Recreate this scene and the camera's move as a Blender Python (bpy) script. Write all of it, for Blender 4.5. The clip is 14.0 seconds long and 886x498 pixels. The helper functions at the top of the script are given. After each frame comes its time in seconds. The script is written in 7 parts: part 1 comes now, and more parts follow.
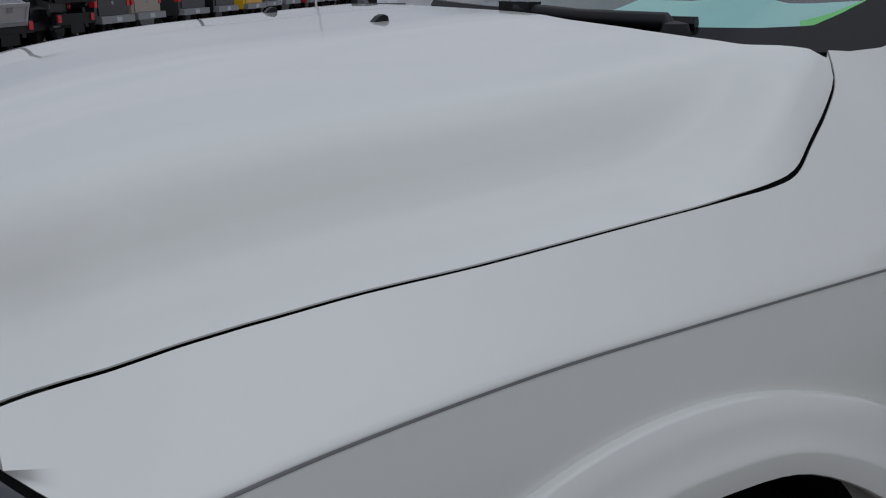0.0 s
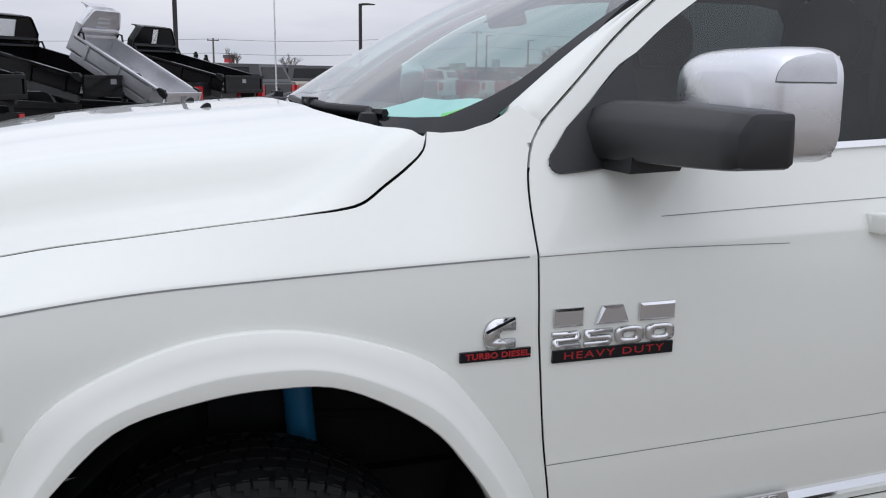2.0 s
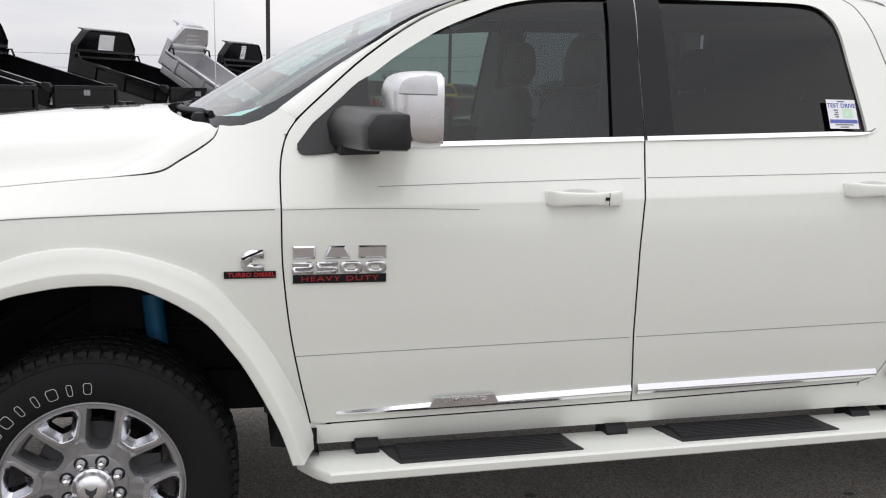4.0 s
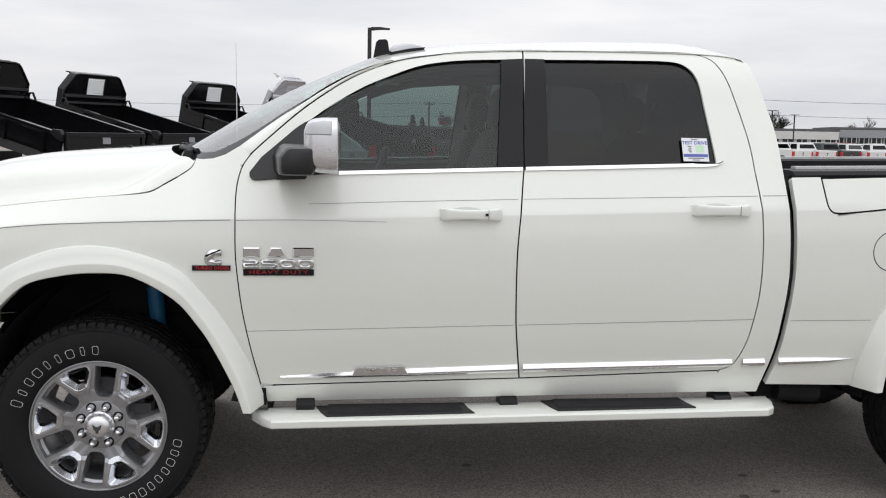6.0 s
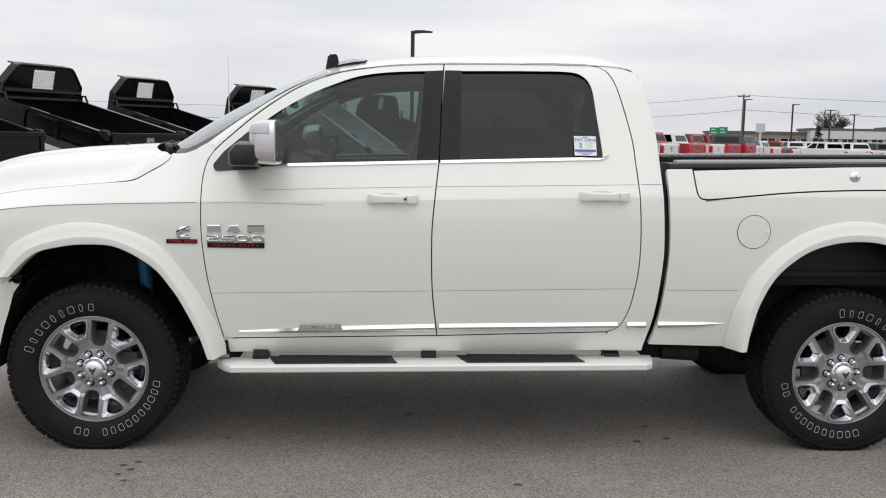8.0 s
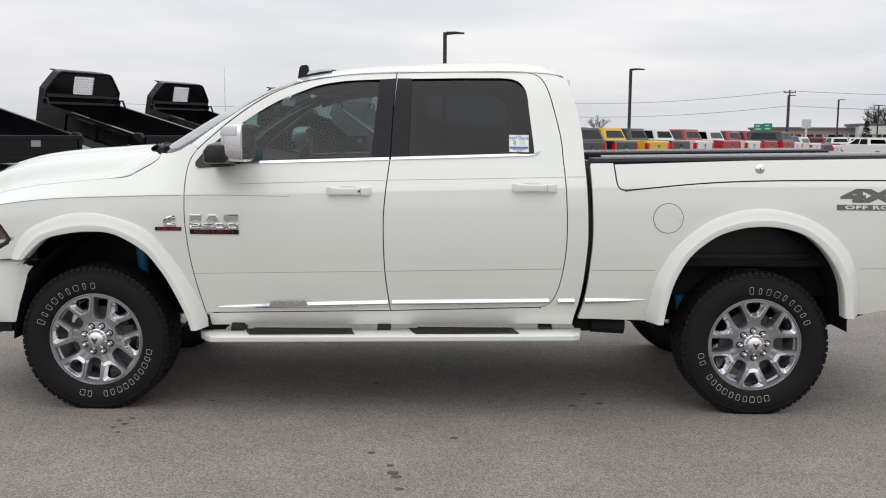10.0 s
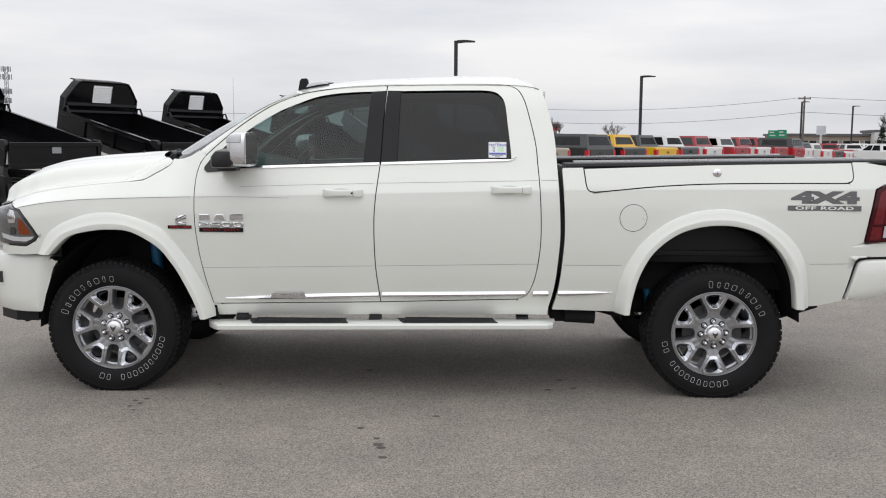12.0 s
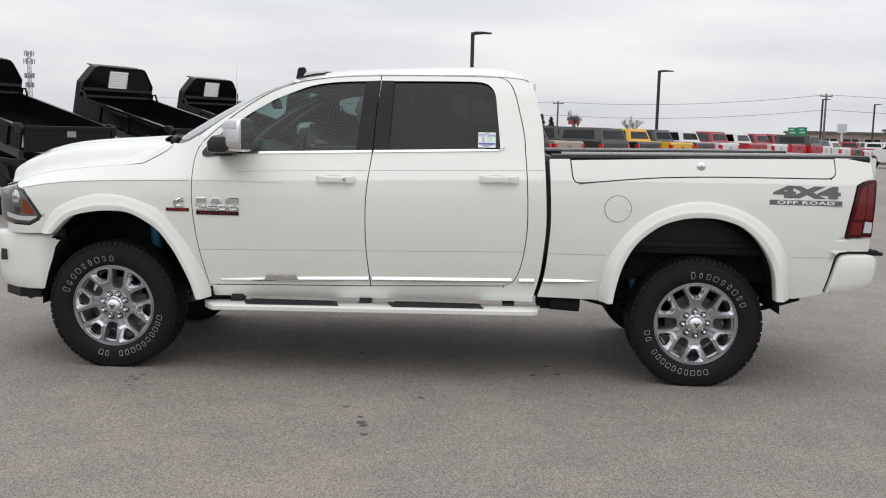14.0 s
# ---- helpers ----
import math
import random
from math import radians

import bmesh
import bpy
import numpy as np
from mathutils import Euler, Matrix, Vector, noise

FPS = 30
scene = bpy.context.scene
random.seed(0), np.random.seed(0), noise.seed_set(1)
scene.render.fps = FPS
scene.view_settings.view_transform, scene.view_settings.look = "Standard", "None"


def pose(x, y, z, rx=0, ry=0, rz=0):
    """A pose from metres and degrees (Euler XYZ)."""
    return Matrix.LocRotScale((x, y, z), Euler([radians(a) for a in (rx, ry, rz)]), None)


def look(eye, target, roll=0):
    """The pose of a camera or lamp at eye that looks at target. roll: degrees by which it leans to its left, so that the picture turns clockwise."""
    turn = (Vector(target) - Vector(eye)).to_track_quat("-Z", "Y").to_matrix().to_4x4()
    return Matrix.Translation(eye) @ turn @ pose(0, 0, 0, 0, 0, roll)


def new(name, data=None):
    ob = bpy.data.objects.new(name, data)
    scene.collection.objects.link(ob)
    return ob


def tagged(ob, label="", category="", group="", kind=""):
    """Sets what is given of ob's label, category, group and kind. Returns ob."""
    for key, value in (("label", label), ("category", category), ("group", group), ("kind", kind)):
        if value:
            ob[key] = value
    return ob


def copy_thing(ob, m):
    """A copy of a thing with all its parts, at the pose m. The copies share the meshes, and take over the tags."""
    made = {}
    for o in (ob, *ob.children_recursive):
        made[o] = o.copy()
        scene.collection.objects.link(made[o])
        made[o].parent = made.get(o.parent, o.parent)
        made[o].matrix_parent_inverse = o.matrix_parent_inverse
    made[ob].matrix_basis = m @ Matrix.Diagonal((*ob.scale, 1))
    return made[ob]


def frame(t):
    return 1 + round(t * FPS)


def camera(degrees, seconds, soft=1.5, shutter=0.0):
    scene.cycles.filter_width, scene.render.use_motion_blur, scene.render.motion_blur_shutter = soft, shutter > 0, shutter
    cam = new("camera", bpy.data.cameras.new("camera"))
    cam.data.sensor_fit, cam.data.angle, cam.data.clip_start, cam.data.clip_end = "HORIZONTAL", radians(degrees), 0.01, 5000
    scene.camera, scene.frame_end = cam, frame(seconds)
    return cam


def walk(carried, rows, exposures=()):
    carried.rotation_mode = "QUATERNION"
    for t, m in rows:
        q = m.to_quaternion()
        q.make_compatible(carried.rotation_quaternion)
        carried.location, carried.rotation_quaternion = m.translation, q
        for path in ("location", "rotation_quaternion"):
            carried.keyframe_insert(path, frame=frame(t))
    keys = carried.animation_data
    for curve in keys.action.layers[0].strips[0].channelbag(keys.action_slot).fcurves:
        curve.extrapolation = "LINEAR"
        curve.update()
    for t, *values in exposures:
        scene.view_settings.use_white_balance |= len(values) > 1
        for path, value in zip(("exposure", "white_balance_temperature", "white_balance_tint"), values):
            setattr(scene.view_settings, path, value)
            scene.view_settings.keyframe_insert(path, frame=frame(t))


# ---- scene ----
cam = camera(50.8, 14.0, soft=1.1)
PATH = [
    (0, (-0.660, -1.625, 1.587), (0.2820, 0.047, 1.0260), -0.6),
    (0.5, (-0.569, -1.868, 1.589), (0.3090, -0.138, 1.1020), 1.0),
    (1, (-0.500, -2.110, 1.591), (0.2900, -0.321, 1.1760), 1.3),
    (1.5, (-0.397, -2.338, 1.601), (0.3240, -0.513, 1.2160), 0.8),
    (2, (-0.204, -2.582, 1.602), (0.4440, -0.726, 1.2350), 0.6),
    (2.5, (-0.044, -2.833, 1.605), (0.5430, -0.957, 1.2330), 0.5),
    (3, (0.098, -3.127, 1.601), (0.6400, -1.236, 1.2400), 0.2),
    (3.5, (0.232, -3.379, 1.602), (0.7290, -1.473, 1.2560), 0.6),
    (4, (0.404, -3.658, 1.608), (0.8510, -1.737, 1.2720), 1.4),
    (6.5, (1.086, -4.879, 1.603), (1.2600, -2.901, 1.3705), 0.5),
    (7, (1.199, -5.122, 1.604), (1.3509, -3.139, 1.3718), 0.1),
    (7.5, (1.323, -5.297, 1.607), (1.4480, -3.315, 1.3696), 0.5),
    (8, (1.507, -5.484, 1.606), (1.5990, -3.501, 1.3616), 1.0),
    (10.3, (2.057, -6.239, 1.618), (2.0380, -4.254, 1.3709), 0.6),
    (10.5, (2.084, -6.286, 1.619), (2.0580, -4.301, 1.3735), 0.7),
    (11, (2.109, -6.398, 1.621), (2.0730, -4.412, 1.3871), 0.4),
    (11.5, (2.130, -6.570, 1.624), (2.0970, -4.585, 1.3880), 0.5),
    (12, (2.198, -6.685, 1.622), (2.1590, -4.699, 1.3887), 0.4),
    (12.5, (2.302, -6.758, 1.622), (2.2460, -4.772, 1.3877), 0.4),
    (13, (2.359, -6.812, 1.617), (2.2902, -4.826, 1.3774), 0.8),
    (13.5, (2.363, -6.819, 1.612), (2.2900, -4.833, 1.3671), 1.3),
    (14, (2.381, -6.840, 1.613), (2.3058, -4.856, 1.3610), 1.4),
]
EXPOSURES = [(0.0, -1.32, 5850, 10), (0.5, -0.92, 5850, 10), (1.0, -0.72, 5900, 10), (2.0, -0.28, 5980, 10), (3.0, -0.08, 6230, 10), (4.0, -0.04, 6430, 9), (6.5, -0.06, 6400, 7.5), (10.5, -0.10, 6400, 7.5), (14.0, -0.10, 6400, 7.5)]
walk(cam, [(t, look(eye, target, roll)) for t, eye, target, roll in PATH], EXPOSURES)

# ---- world and sun ----
world = bpy.data.worlds.new("world")
scene.world = world
world.use_nodes = True
wn, wl = world.node_tree.nodes, world.node_tree.links
wn.clear()
SUN_ELEVATION, SUN_ROTATION = radians(62), radians(190)
sky = wn.new("ShaderNodeTexSky")
sky.sky_type, sky.sun_disc = "NISHITA", False
sky.sun_elevation, sky.sun_rotation = SUN_ELEVATION, SUN_ROTATION
sky.air_density, sky.dust_density = 1.0, 3.0
coords = wn.new("ShaderNodeTexCoord")
stretch = wn.new("ShaderNodeMapping")
stretch.inputs["Scale"].default_value = (1.2, 1.2, 7.0)
stretch.inputs["Rotation"].default_value = (0.0, 0.05, 0.4)
cloud = wn.new("ShaderNodeTexNoise")
cloud.inputs["Scale"].default_value, cloud.inputs["Detail"].default_value, cloud.inputs["Roughness"].default_value = 1.6, 6.0, 0.55
cloud_ramp = wn.new("ShaderNodeValToRGB")
cloud_ramp.color_ramp.elements[0].position, cloud_ramp.color_ramp.elements[1].position = 0.36, 0.66
cloud_ramp.color_ramp.elements[0].color = (0.79, 0.795, 0.845, 1)
cloud_ramp.color_ramp.elements[1].color = (1.07, 1.03, 1.035, 1)
cloud_level = wn.new("ShaderNodeMix")
cloud_level.data_type, cloud_level.blend_type = "RGBA", "MULTIPLY"
cloud_level.inputs["Factor"].default_value = 1.0
cloud_level.inputs["B"].default_value = (9.0, 9.0, 9.0, 1)
cover = wn.new("ShaderNodeMix")
cover.data_type = "RGBA"
cover.inputs["Factor"].default_value = 0.94
back = wn.new("ShaderNodeBackground")
back.inputs["Strength"].default_value = 0.1
world_out = wn.new("ShaderNodeOutputWorld")
wl.new(coords.outputs["Generated"], stretch.inputs["Vector"])
wl.new(stretch.outputs["Vector"], cloud.inputs["Vector"])
wl.new(cloud.outputs["Fac"], cloud_ramp.inputs["Fac"])
wl.new(cloud_ramp.outputs["Color"], cloud_level.inputs["A"])
# an overcast sky is three times as bright overhead as at the horizon
axes, overhead, brighter = wn.new("ShaderNodeSeparateXYZ"), wn.new("ShaderNodeMapRange"), wn.new("ShaderNodeMix")
overhead.inputs["From Min"].default_value, overhead.inputs["From Max"].default_value = 0.0, 1.0
overhead.inputs["To Min"].default_value, overhead.inputs["To Max"].default_value = 1.0, 1.95
brighter.data_type, brighter.blend_type = "RGBA", "MULTIPLY"
brighter.inputs["Factor"].default_value = 1.0
wl.new(coords.outputs["Generated"], axes.inputs["Vector"])
wl.new(axes.outputs["Z"], overhead.inputs["Value"])
wl.new(cloud_level.outputs["Result"], brighter.inputs["A"])
wl.new(overhead.outputs["Result"], brighter.inputs["B"])
wl.new(sky.outputs["Color"], cover.inputs["A"])
wl.new(brighter.outputs["Result"], cover.inputs["B"])
wl.new(cover.outputs["Result"], back.inputs["Color"])
wl.new(back.outputs["Background"], world_out.inputs["Surface"])
sun = new("sun", bpy.data.lights.new("sun", "SUN"))
sun.data.energy, sun.data.angle, sun.data.color = 0.35, radians(90), (1.0, 0.97, 0.92)
sun.matrix_world = look((0, 0, 20), (20 * math.cos(SUN_ELEVATION) * -math.sin(SUN_ROTATION), 20 * math.cos(SUN_ELEVATION) * -math.cos(SUN_ROTATION), 20 - 20 * math.sin(SUN_ELEVATION)))


# ---- materials ----
def material(name, colour, rough=0.5, metal=0.0, coat=0.0, vary=0.06, scale=6.0, bump=0.0, bump_scale=200.0, rough_vary=0.0, spots=None, island=False, ior=1.5):
    """A surface with colour variation at two scales, fine relief and worn roughness."""
    m = bpy.data.materials.new(name)
    m.use_nodes = True
    n, l = m.node_tree.nodes, m.node_tree.links
    b = n["Principled BSDF"]
    b.inputs["Metallic"].default_value, b.inputs["Roughness"].default_value = metal, rough
    b.inputs["Coat Weight"].default_value, b.inputs["Coat Roughness"].default_value = coat, 0.03
    b.inputs["IOR"].default_value = ior
    tc = n.new("ShaderNodeTexCoord")
    big, small = n.new("ShaderNodeTexNoise"), n.new("ShaderNodeTexNoise")
    big.inputs["Scale"].default_value, big.inputs["Detail"].default_value = scale, 4
    small.inputs["Scale"].default_value, small.inputs["Detail"].default_value = scale * 14, 3
    l.new(tc.outputs["Object"], big.inputs["Vector"])
    l.new(tc.outputs["Object"], small.inputs["Vector"])
    mixed = n.new("ShaderNodeMath")
    mixed.operation = "ADD"
    l.new(big.outputs["Fac"], mixed.inputs[0])
    l.new(small.outputs["Fac"], mixed.inputs[1])
    span = n.new("ShaderNodeMapRange")
    span.inputs["From Min"].default_value, span.inputs["From Max"].default_value = 0.6, 1.4
    span.inputs["To Min"].default_value, span.inputs["To Max"].default_value = 1 - vary, 1 + vary
    l.new(mixed.outputs[0], span.inputs["Value"])
    tint = n.new("ShaderNodeMix")
    tint.data_type, tint.blend_type = "RGBA", "MULTIPLY"
    tint.inputs["Factor"].default_value = 1.0
    tint.inputs["A"].default_value = (*colour, 1)
    l.new(span.outputs["Result"], tint.inputs["B"])
    last = tint.outputs["Result"]
    if island:
        oi = n.new("ShaderNodeObjectInfo")
        mr = n.new("ShaderNodeMapRange")
        mr.inputs["To Min"].default_value, mr.inputs["To Max"].default_value = 0.8, 1.2
        l.new(oi.outputs["Random"], mr.inputs["Value"])
        t2 = n.new("ShaderNodeMix")
        t2.data_type, t2.blend_type = "RGBA", "MULTIPLY"
        t2.inputs["Factor"].default_value = 1.0
        l.new(last, t2.inputs["A"])
        l.new(mr.outputs["Result"], t2.inputs["B"])
        last = t2.outputs["Result"]
    l.new(last, b.inputs["Base Color"])
    if rough_vary:
        rr = n.new("ShaderNodeMapRange")
        rr.inputs["To Min"].default_value, rr.inputs["To Max"].default_value = max(0.0, rough - rough_vary), min(1.0, rough + rough_vary)
        l.new(big.outputs["Fac"], rr.inputs["Value"])
        l.new(rr.outputs["Result"], b.inputs["Roughness"])
    if bump:
        grain = n.new("ShaderNodeTexNoise")
        grain.inputs["Scale"].default_value, grain.inputs["Detail"].default_value = bump_scale, 3
        l.new(tc.outputs["Object"], grain.inputs["Vector"])
        bp = n.new("ShaderNodeBump")
        bp.inputs["Strength"].default_value, bp.inputs["Distance"].default_value = bump, 0.002
        l.new(grain.outputs["Fac"], bp.inputs["Height"])
        l.new(bp.outputs["Normal"], b.inputs["Normal"])
    return m


def glass_material(name, tint, gloss=0.05, ior=1.5, rise=4.5):
    """Clear or tinted pane: light passes straight through and the surface mirrors by Fresnel."""
    m = bpy.data.materials.new(name)
    m.use_nodes = True
    n, l = m.node_tree.nodes, m.node_tree.links
    n.clear()
    out, mix, clear, shine, edge, power, fr = (n.new("ShaderNode" + k) for k in ("OutputMaterial", "MixShader", "BsdfTransparent", "BsdfGlossy", "LayerWeight", "Math", "MapRange"))
    clear.inputs["Color"].default_value = (*tint, 1)
    shine.inputs["Roughness"].default_value = gloss
    shine.inputs["Color"].default_value = (1, 1, 1, 1)
    # both faces of the pane together, by Schlick's rule
    power.operation = "POWER"
    power.inputs[1].default_value = rise
    edge.inputs["Blend"].default_value = 0.5
    fr.inputs["To Min"].default_value, fr.inputs["To Max"].default_value = 2 * ((ior - 1) / (ior + 1)) ** 2, 1.0
    l.new(edge.outputs["Facing"], power.inputs[0])
    l.new(power.outputs[0], fr.inputs["Value"])
    l.new(fr.outputs["Result"], mix.inputs["Fac"])
    l.new(clear.outputs["BSDF"], mix.inputs[1])
    l.new(shine.outputs["BSDF"], mix.inputs[2])
    l.new(mix.outputs["Shader"], out.inputs["Surface"])
    return m


def asphalt_material(name):
    m = bpy.data.materials.new(name)
    m.use_nodes = True
    n, l = m.node_tree.nodes, m.node_tree.links
    b = n["Principled BSDF"]
    tc = n.new("ShaderNodeTexCoord")
    noises = []
    for sc, de in ((0.18, 5), (2.2, 5), (120, 4), (300, 2)):
        t = n.new("ShaderNodeTexNoise")
        t.inputs["Scale"].default_value, t.inputs["Detail"].default_value = sc, de
        t.inputs["Roughness"].default_value = 0.6
        l.new(tc.outputs["Object"], t.inputs["Vector"])
        noises.append(t)
    def ramp(src, p0, c0, p1, c1):
        r = n.new("ShaderNodeValToRGB")
        r.color_ramp.elements[0].position, r.color_ramp.elements[1].position = p0, p1
        r.color_ramp.elements[0].color, r.color_ramp.elements[1].color = (*c0, 1), (*c1, 1)
        l.new(src, r.inputs["Fac"])
        return r.outputs["Color"]
    def times(a, c):
        x = n.new("ShaderNodeMix")
        x.data_type, x.blend_type = "RGBA", "MULTIPLY"
        x.inputs["Factor"].default_value = 1.0
        l.new(a, x.inputs["A"])
        l.new(c, x.inputs["B"])
        return x.outputs["Result"]
    base = ramp(noises[2].outputs["Fac"], 0.36, (0.138, 0.124, 0.108), 0.65, (0.405, 0.369, 0.329))
    patch = ramp(noises[1].outputs["Fac"], 0.3, (0.86, 0.86, 0.87), 0.7, (1.08, 1.07, 1.05))
    wide = ramp(noises[0].outputs["Fac"], 0.35, (0.88, 0.88, 0.9), 0.65, (1.08, 1.07, 1.06))
    l.new(times(times(base, patch), wide), b.inputs["Base Color"])
    b.inputs["Roughness"].default_value = 0.82
    add = n.new("ShaderNodeMath")
    add.operation = "ADD"
    l.new(noises[2].outputs["Fac"], add.inputs[0])
    l.new(noises[3].outputs["Fac"], add.inputs[1])
    bp = n.new("ShaderNodeBump")
    bp.inputs["Strength"].default_value, bp.inputs["Distance"].default_value = 0.75, 0.006
    l.new(add.outputs[0], bp.inputs["Height"])
    l.new(bp.outputs["Normal"], b.inputs["Normal"])
    return m


M_PAINT = material("pearl_white_paint", (0.785, 0.80, 0.75), 0.38, coat=1.0, vary=0.012, scale=3)
M_CHROME = material("chrome", (0.82, 0.82, 0.83), 0.08, metal=1.0, vary=0.02, rough_vary=0.04)
M_BADGE = material("badge_chrome", (0.68, 0.68, 0.69), 0.16, metal=1.0, vary=0.02)
M_SATIN = material("satin_chrome", (0.78, 0.78, 0.80), 0.28, metal=1.0, vary=0.02, rough_vary=0.05)
M_BLACK = material("black_plastic", (0.0085, 0.0085, 0.010), 0.45, ior=1.36, vary=0.15, scale=20, bump=0.25, bump_scale=900)
M_GRAIN = material("grained_black_plastic", (0.010, 0.010, 0.0115), 0.36, vary=0.15, scale=20, bump=0.3, bump_scale=900)
M_TRIM = material("gloss_black_trim", (0.009, 0.009, 0.011), 0.22, vary=0.1, ior=1.32)
M_FRIT = material("black_glass_edge", (0.012, 0.013, 0.015), 0.08, vary=0.1, ior=1.33)
M_DARK = material("underbody_black", (0.011, 0.011, 0.0125), 0.8, vary=0.4, scale=8, ior=1.3)
# near-black for joints and seals, and for shade painted behind the seams
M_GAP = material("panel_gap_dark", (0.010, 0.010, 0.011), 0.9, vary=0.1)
# dark grey for the painted crease shade, and for the mirror lens seal
M_CREASE_SHADE_SEAL = material("crease_shade_and_seal", (0.19, 0.19, 0.19), 0.4, vary=0.1)
M_RUBBER = material("tyre_rubber", (0.0075, 0.0075, 0.0085), 0.7, ior=1.33, vary=0.25, scale=9, bump=0.3, bump_scale=500, rough_vary=0.12)
M_WHITE_INK = material("white_outline", (0.62, 0.62, 0.62), 0.6, vary=0.1)
M_ALLOY = material("machined_alloy", (0.61, 0.62, 0.65), 0.16, metal=1.0, vary=0.04, rough_vary=0.06)
M_ALLOY_BASE = material("silver_painted_alloy", (0.36, 0.365, 0.38), 0.30, metal=0.8, vary=0.05, rough_vary=0.06)
M_ALLOY_DARK = material("grey_painted_alloy", (0.07, 0.07, 0.075), 0.45, metal=0.5, vary=0.08)
M_RED = material("badge_red", (0.34, 0.012, 0.016), 0.35, vary=0.05)
M_LENS_INNER = material("bright_red_lamp_element", (0.14, 0.003, 0.007), 0.2, coat=0.1, vary=0.35, scale=40)
M_LENS_RED = material("red_lamp_lens", (0.045, 0.0015, 0.004), 0.10, vary=0.3, scale=14, ior=1.4)
M_LENS_AMBER = material("amber_lamp_lens", (0.20, 0.040, 0.007), 0.2, vary=0.1, scale=30)
M_LENS_CLEAR = material("clear_lamp_lens", (0.56, 0.57, 0.59), 0.10, vary=0.07, scale=25)
M_LAMP_BLACK = material("headlamp_bezel", (0.02, 0.02, 0.022), 0.15, coat=1.0, vary=0.2)
# body white darkened to paint the shade behind the door handles
M_HANDLE_SHADE = material("white_paint_shaded", (0.60, 0.61, 0.58), 0.5, vary=0.03, scale=4)
M_BRIGHT = material("bright_trim", (0.80, 0.80, 0.82), 0.16, metal=1.0, vary=0.02)
M_LAMP_GREY = material("lamp_reflector", (0.20, 0.205, 0.21), 0.22, metal=0.7, vary=0.25, scale=22)
M_BLUE = material("blue_damper_paint", (0.02, 0.16, 0.32), 0.4, vary=0.1)
M_PAD = material("step_pad_rubber", (0.022, 0.022, 0.024), 0.7, vary=0.2, scale=30, bump=0.5, bump_scale=400)
M_SEAT = material("black_seat_leather", (0.02, 0.019, 0.019), 0.6, vary=0.2, scale=12)
M_DASH = material("dark_brown_dashboard", (0.03, 0.028, 0.027), 0.6, vary=0.2)
M_LINER = material("grey_headliner", (0.16, 0.155, 0.15), 0.9, vary=0.05)
M_PAPER = material("pale_green_paper", (0.70, 0.88, 0.84), 0.7, vary=0.06, scale=14)
M_LIME = material("lime_sticker", (0.16, 0.85, 0.04), 0.5, vary=0.05)
M_STICKER = material("white_sticker", (0.78, 0.79, 0.82), 0.5, vary=0.03)
M_STICKER_BLUE = material("blue_sticker_ink", (0.10, 0.13, 0.42), 0.5, vary=0.05)
M_STICKER_GREEN = material("green_sticker_ink", (0.55, 0.75, 0.55), 0.5, vary=0.1)
M_DECAL = material("grey_decal_vinyl", (0.13, 0.13, 0.135), 0.4, vary=0.06)
G_CLEAR = glass_material("windscreen_glass", (0.64, 0.86, 0.83), 0.0, 1.65, 3.5)
G_TINT = glass_material("tinted_front_glass", (0.34, 0.42, 0.40), 0.0, 1.32)
G_DARK = glass_material("privacy_glass", (0.085, 0.100, 0.108), 0.0, 1.30)
M_ASPHALT = asphalt_material("worn_asphalt")


# ---- building helpers ----
def thing(name, label, category, at=(0, 0, 0), group="", kind=""):
    e = new(name)
    e.empty_display_size = 0.3
    e.location = at
    return tagged(e, label, category, group, kind)


def link_mesh(name, me, parent=None, label=""):
    ob = new(name, me)
    if parent is not None:
        ob.parent = parent
    if label:
        ob["label"] = label
    return ob


def part(name, bm, mat, parent=None, label="", smooth=False, bevel=0.0):
    """One mesh object out of a bmesh, under a thing or a part."""
    if bevel:
        sharp = [e for e in bm.edges if len(e.link_faces) == 2 and e.calc_face_angle(0) > 0.5]
        bmesh.ops.bevel(bm, geom=sharp, offset=bevel, segments=2, affect="EDGES", profile=0.6, clamp_overlap=True)
    bmesh.ops.recalc_face_normals(bm, faces=bm.faces[:])
    me = bpy.data.meshes.new(name)
    bm.to_mesh(me)
    bm.free()
    me.materials.append(mat)
    if smooth:
        me.polygons.foreach_set("use_smooth", [True] * len(me.polygons))
        me.set_sharp_from_angle(angle=radians(smooth if smooth is not True else 35))
    return link_mesh(name, me, parent, label)


def box(bm, x0, x1, y0, y1, z0, z1, m=None):
    v = [bm.verts.new((x, y, z)) for x in (x0, x1) for y in (y0, y1) for z in (z0, z1)]
    for a in ((0, 1, 3, 2), (4, 6, 7, 5), (0, 4, 5, 1), (2, 3, 7, 6), (0, 2, 6, 4), (1, 5, 7, 3)):
        bm.faces.new([v[i] for i in a])
    if m is not None:
        bmesh.ops.transform(bm, matrix=m, verts=v)
    return v


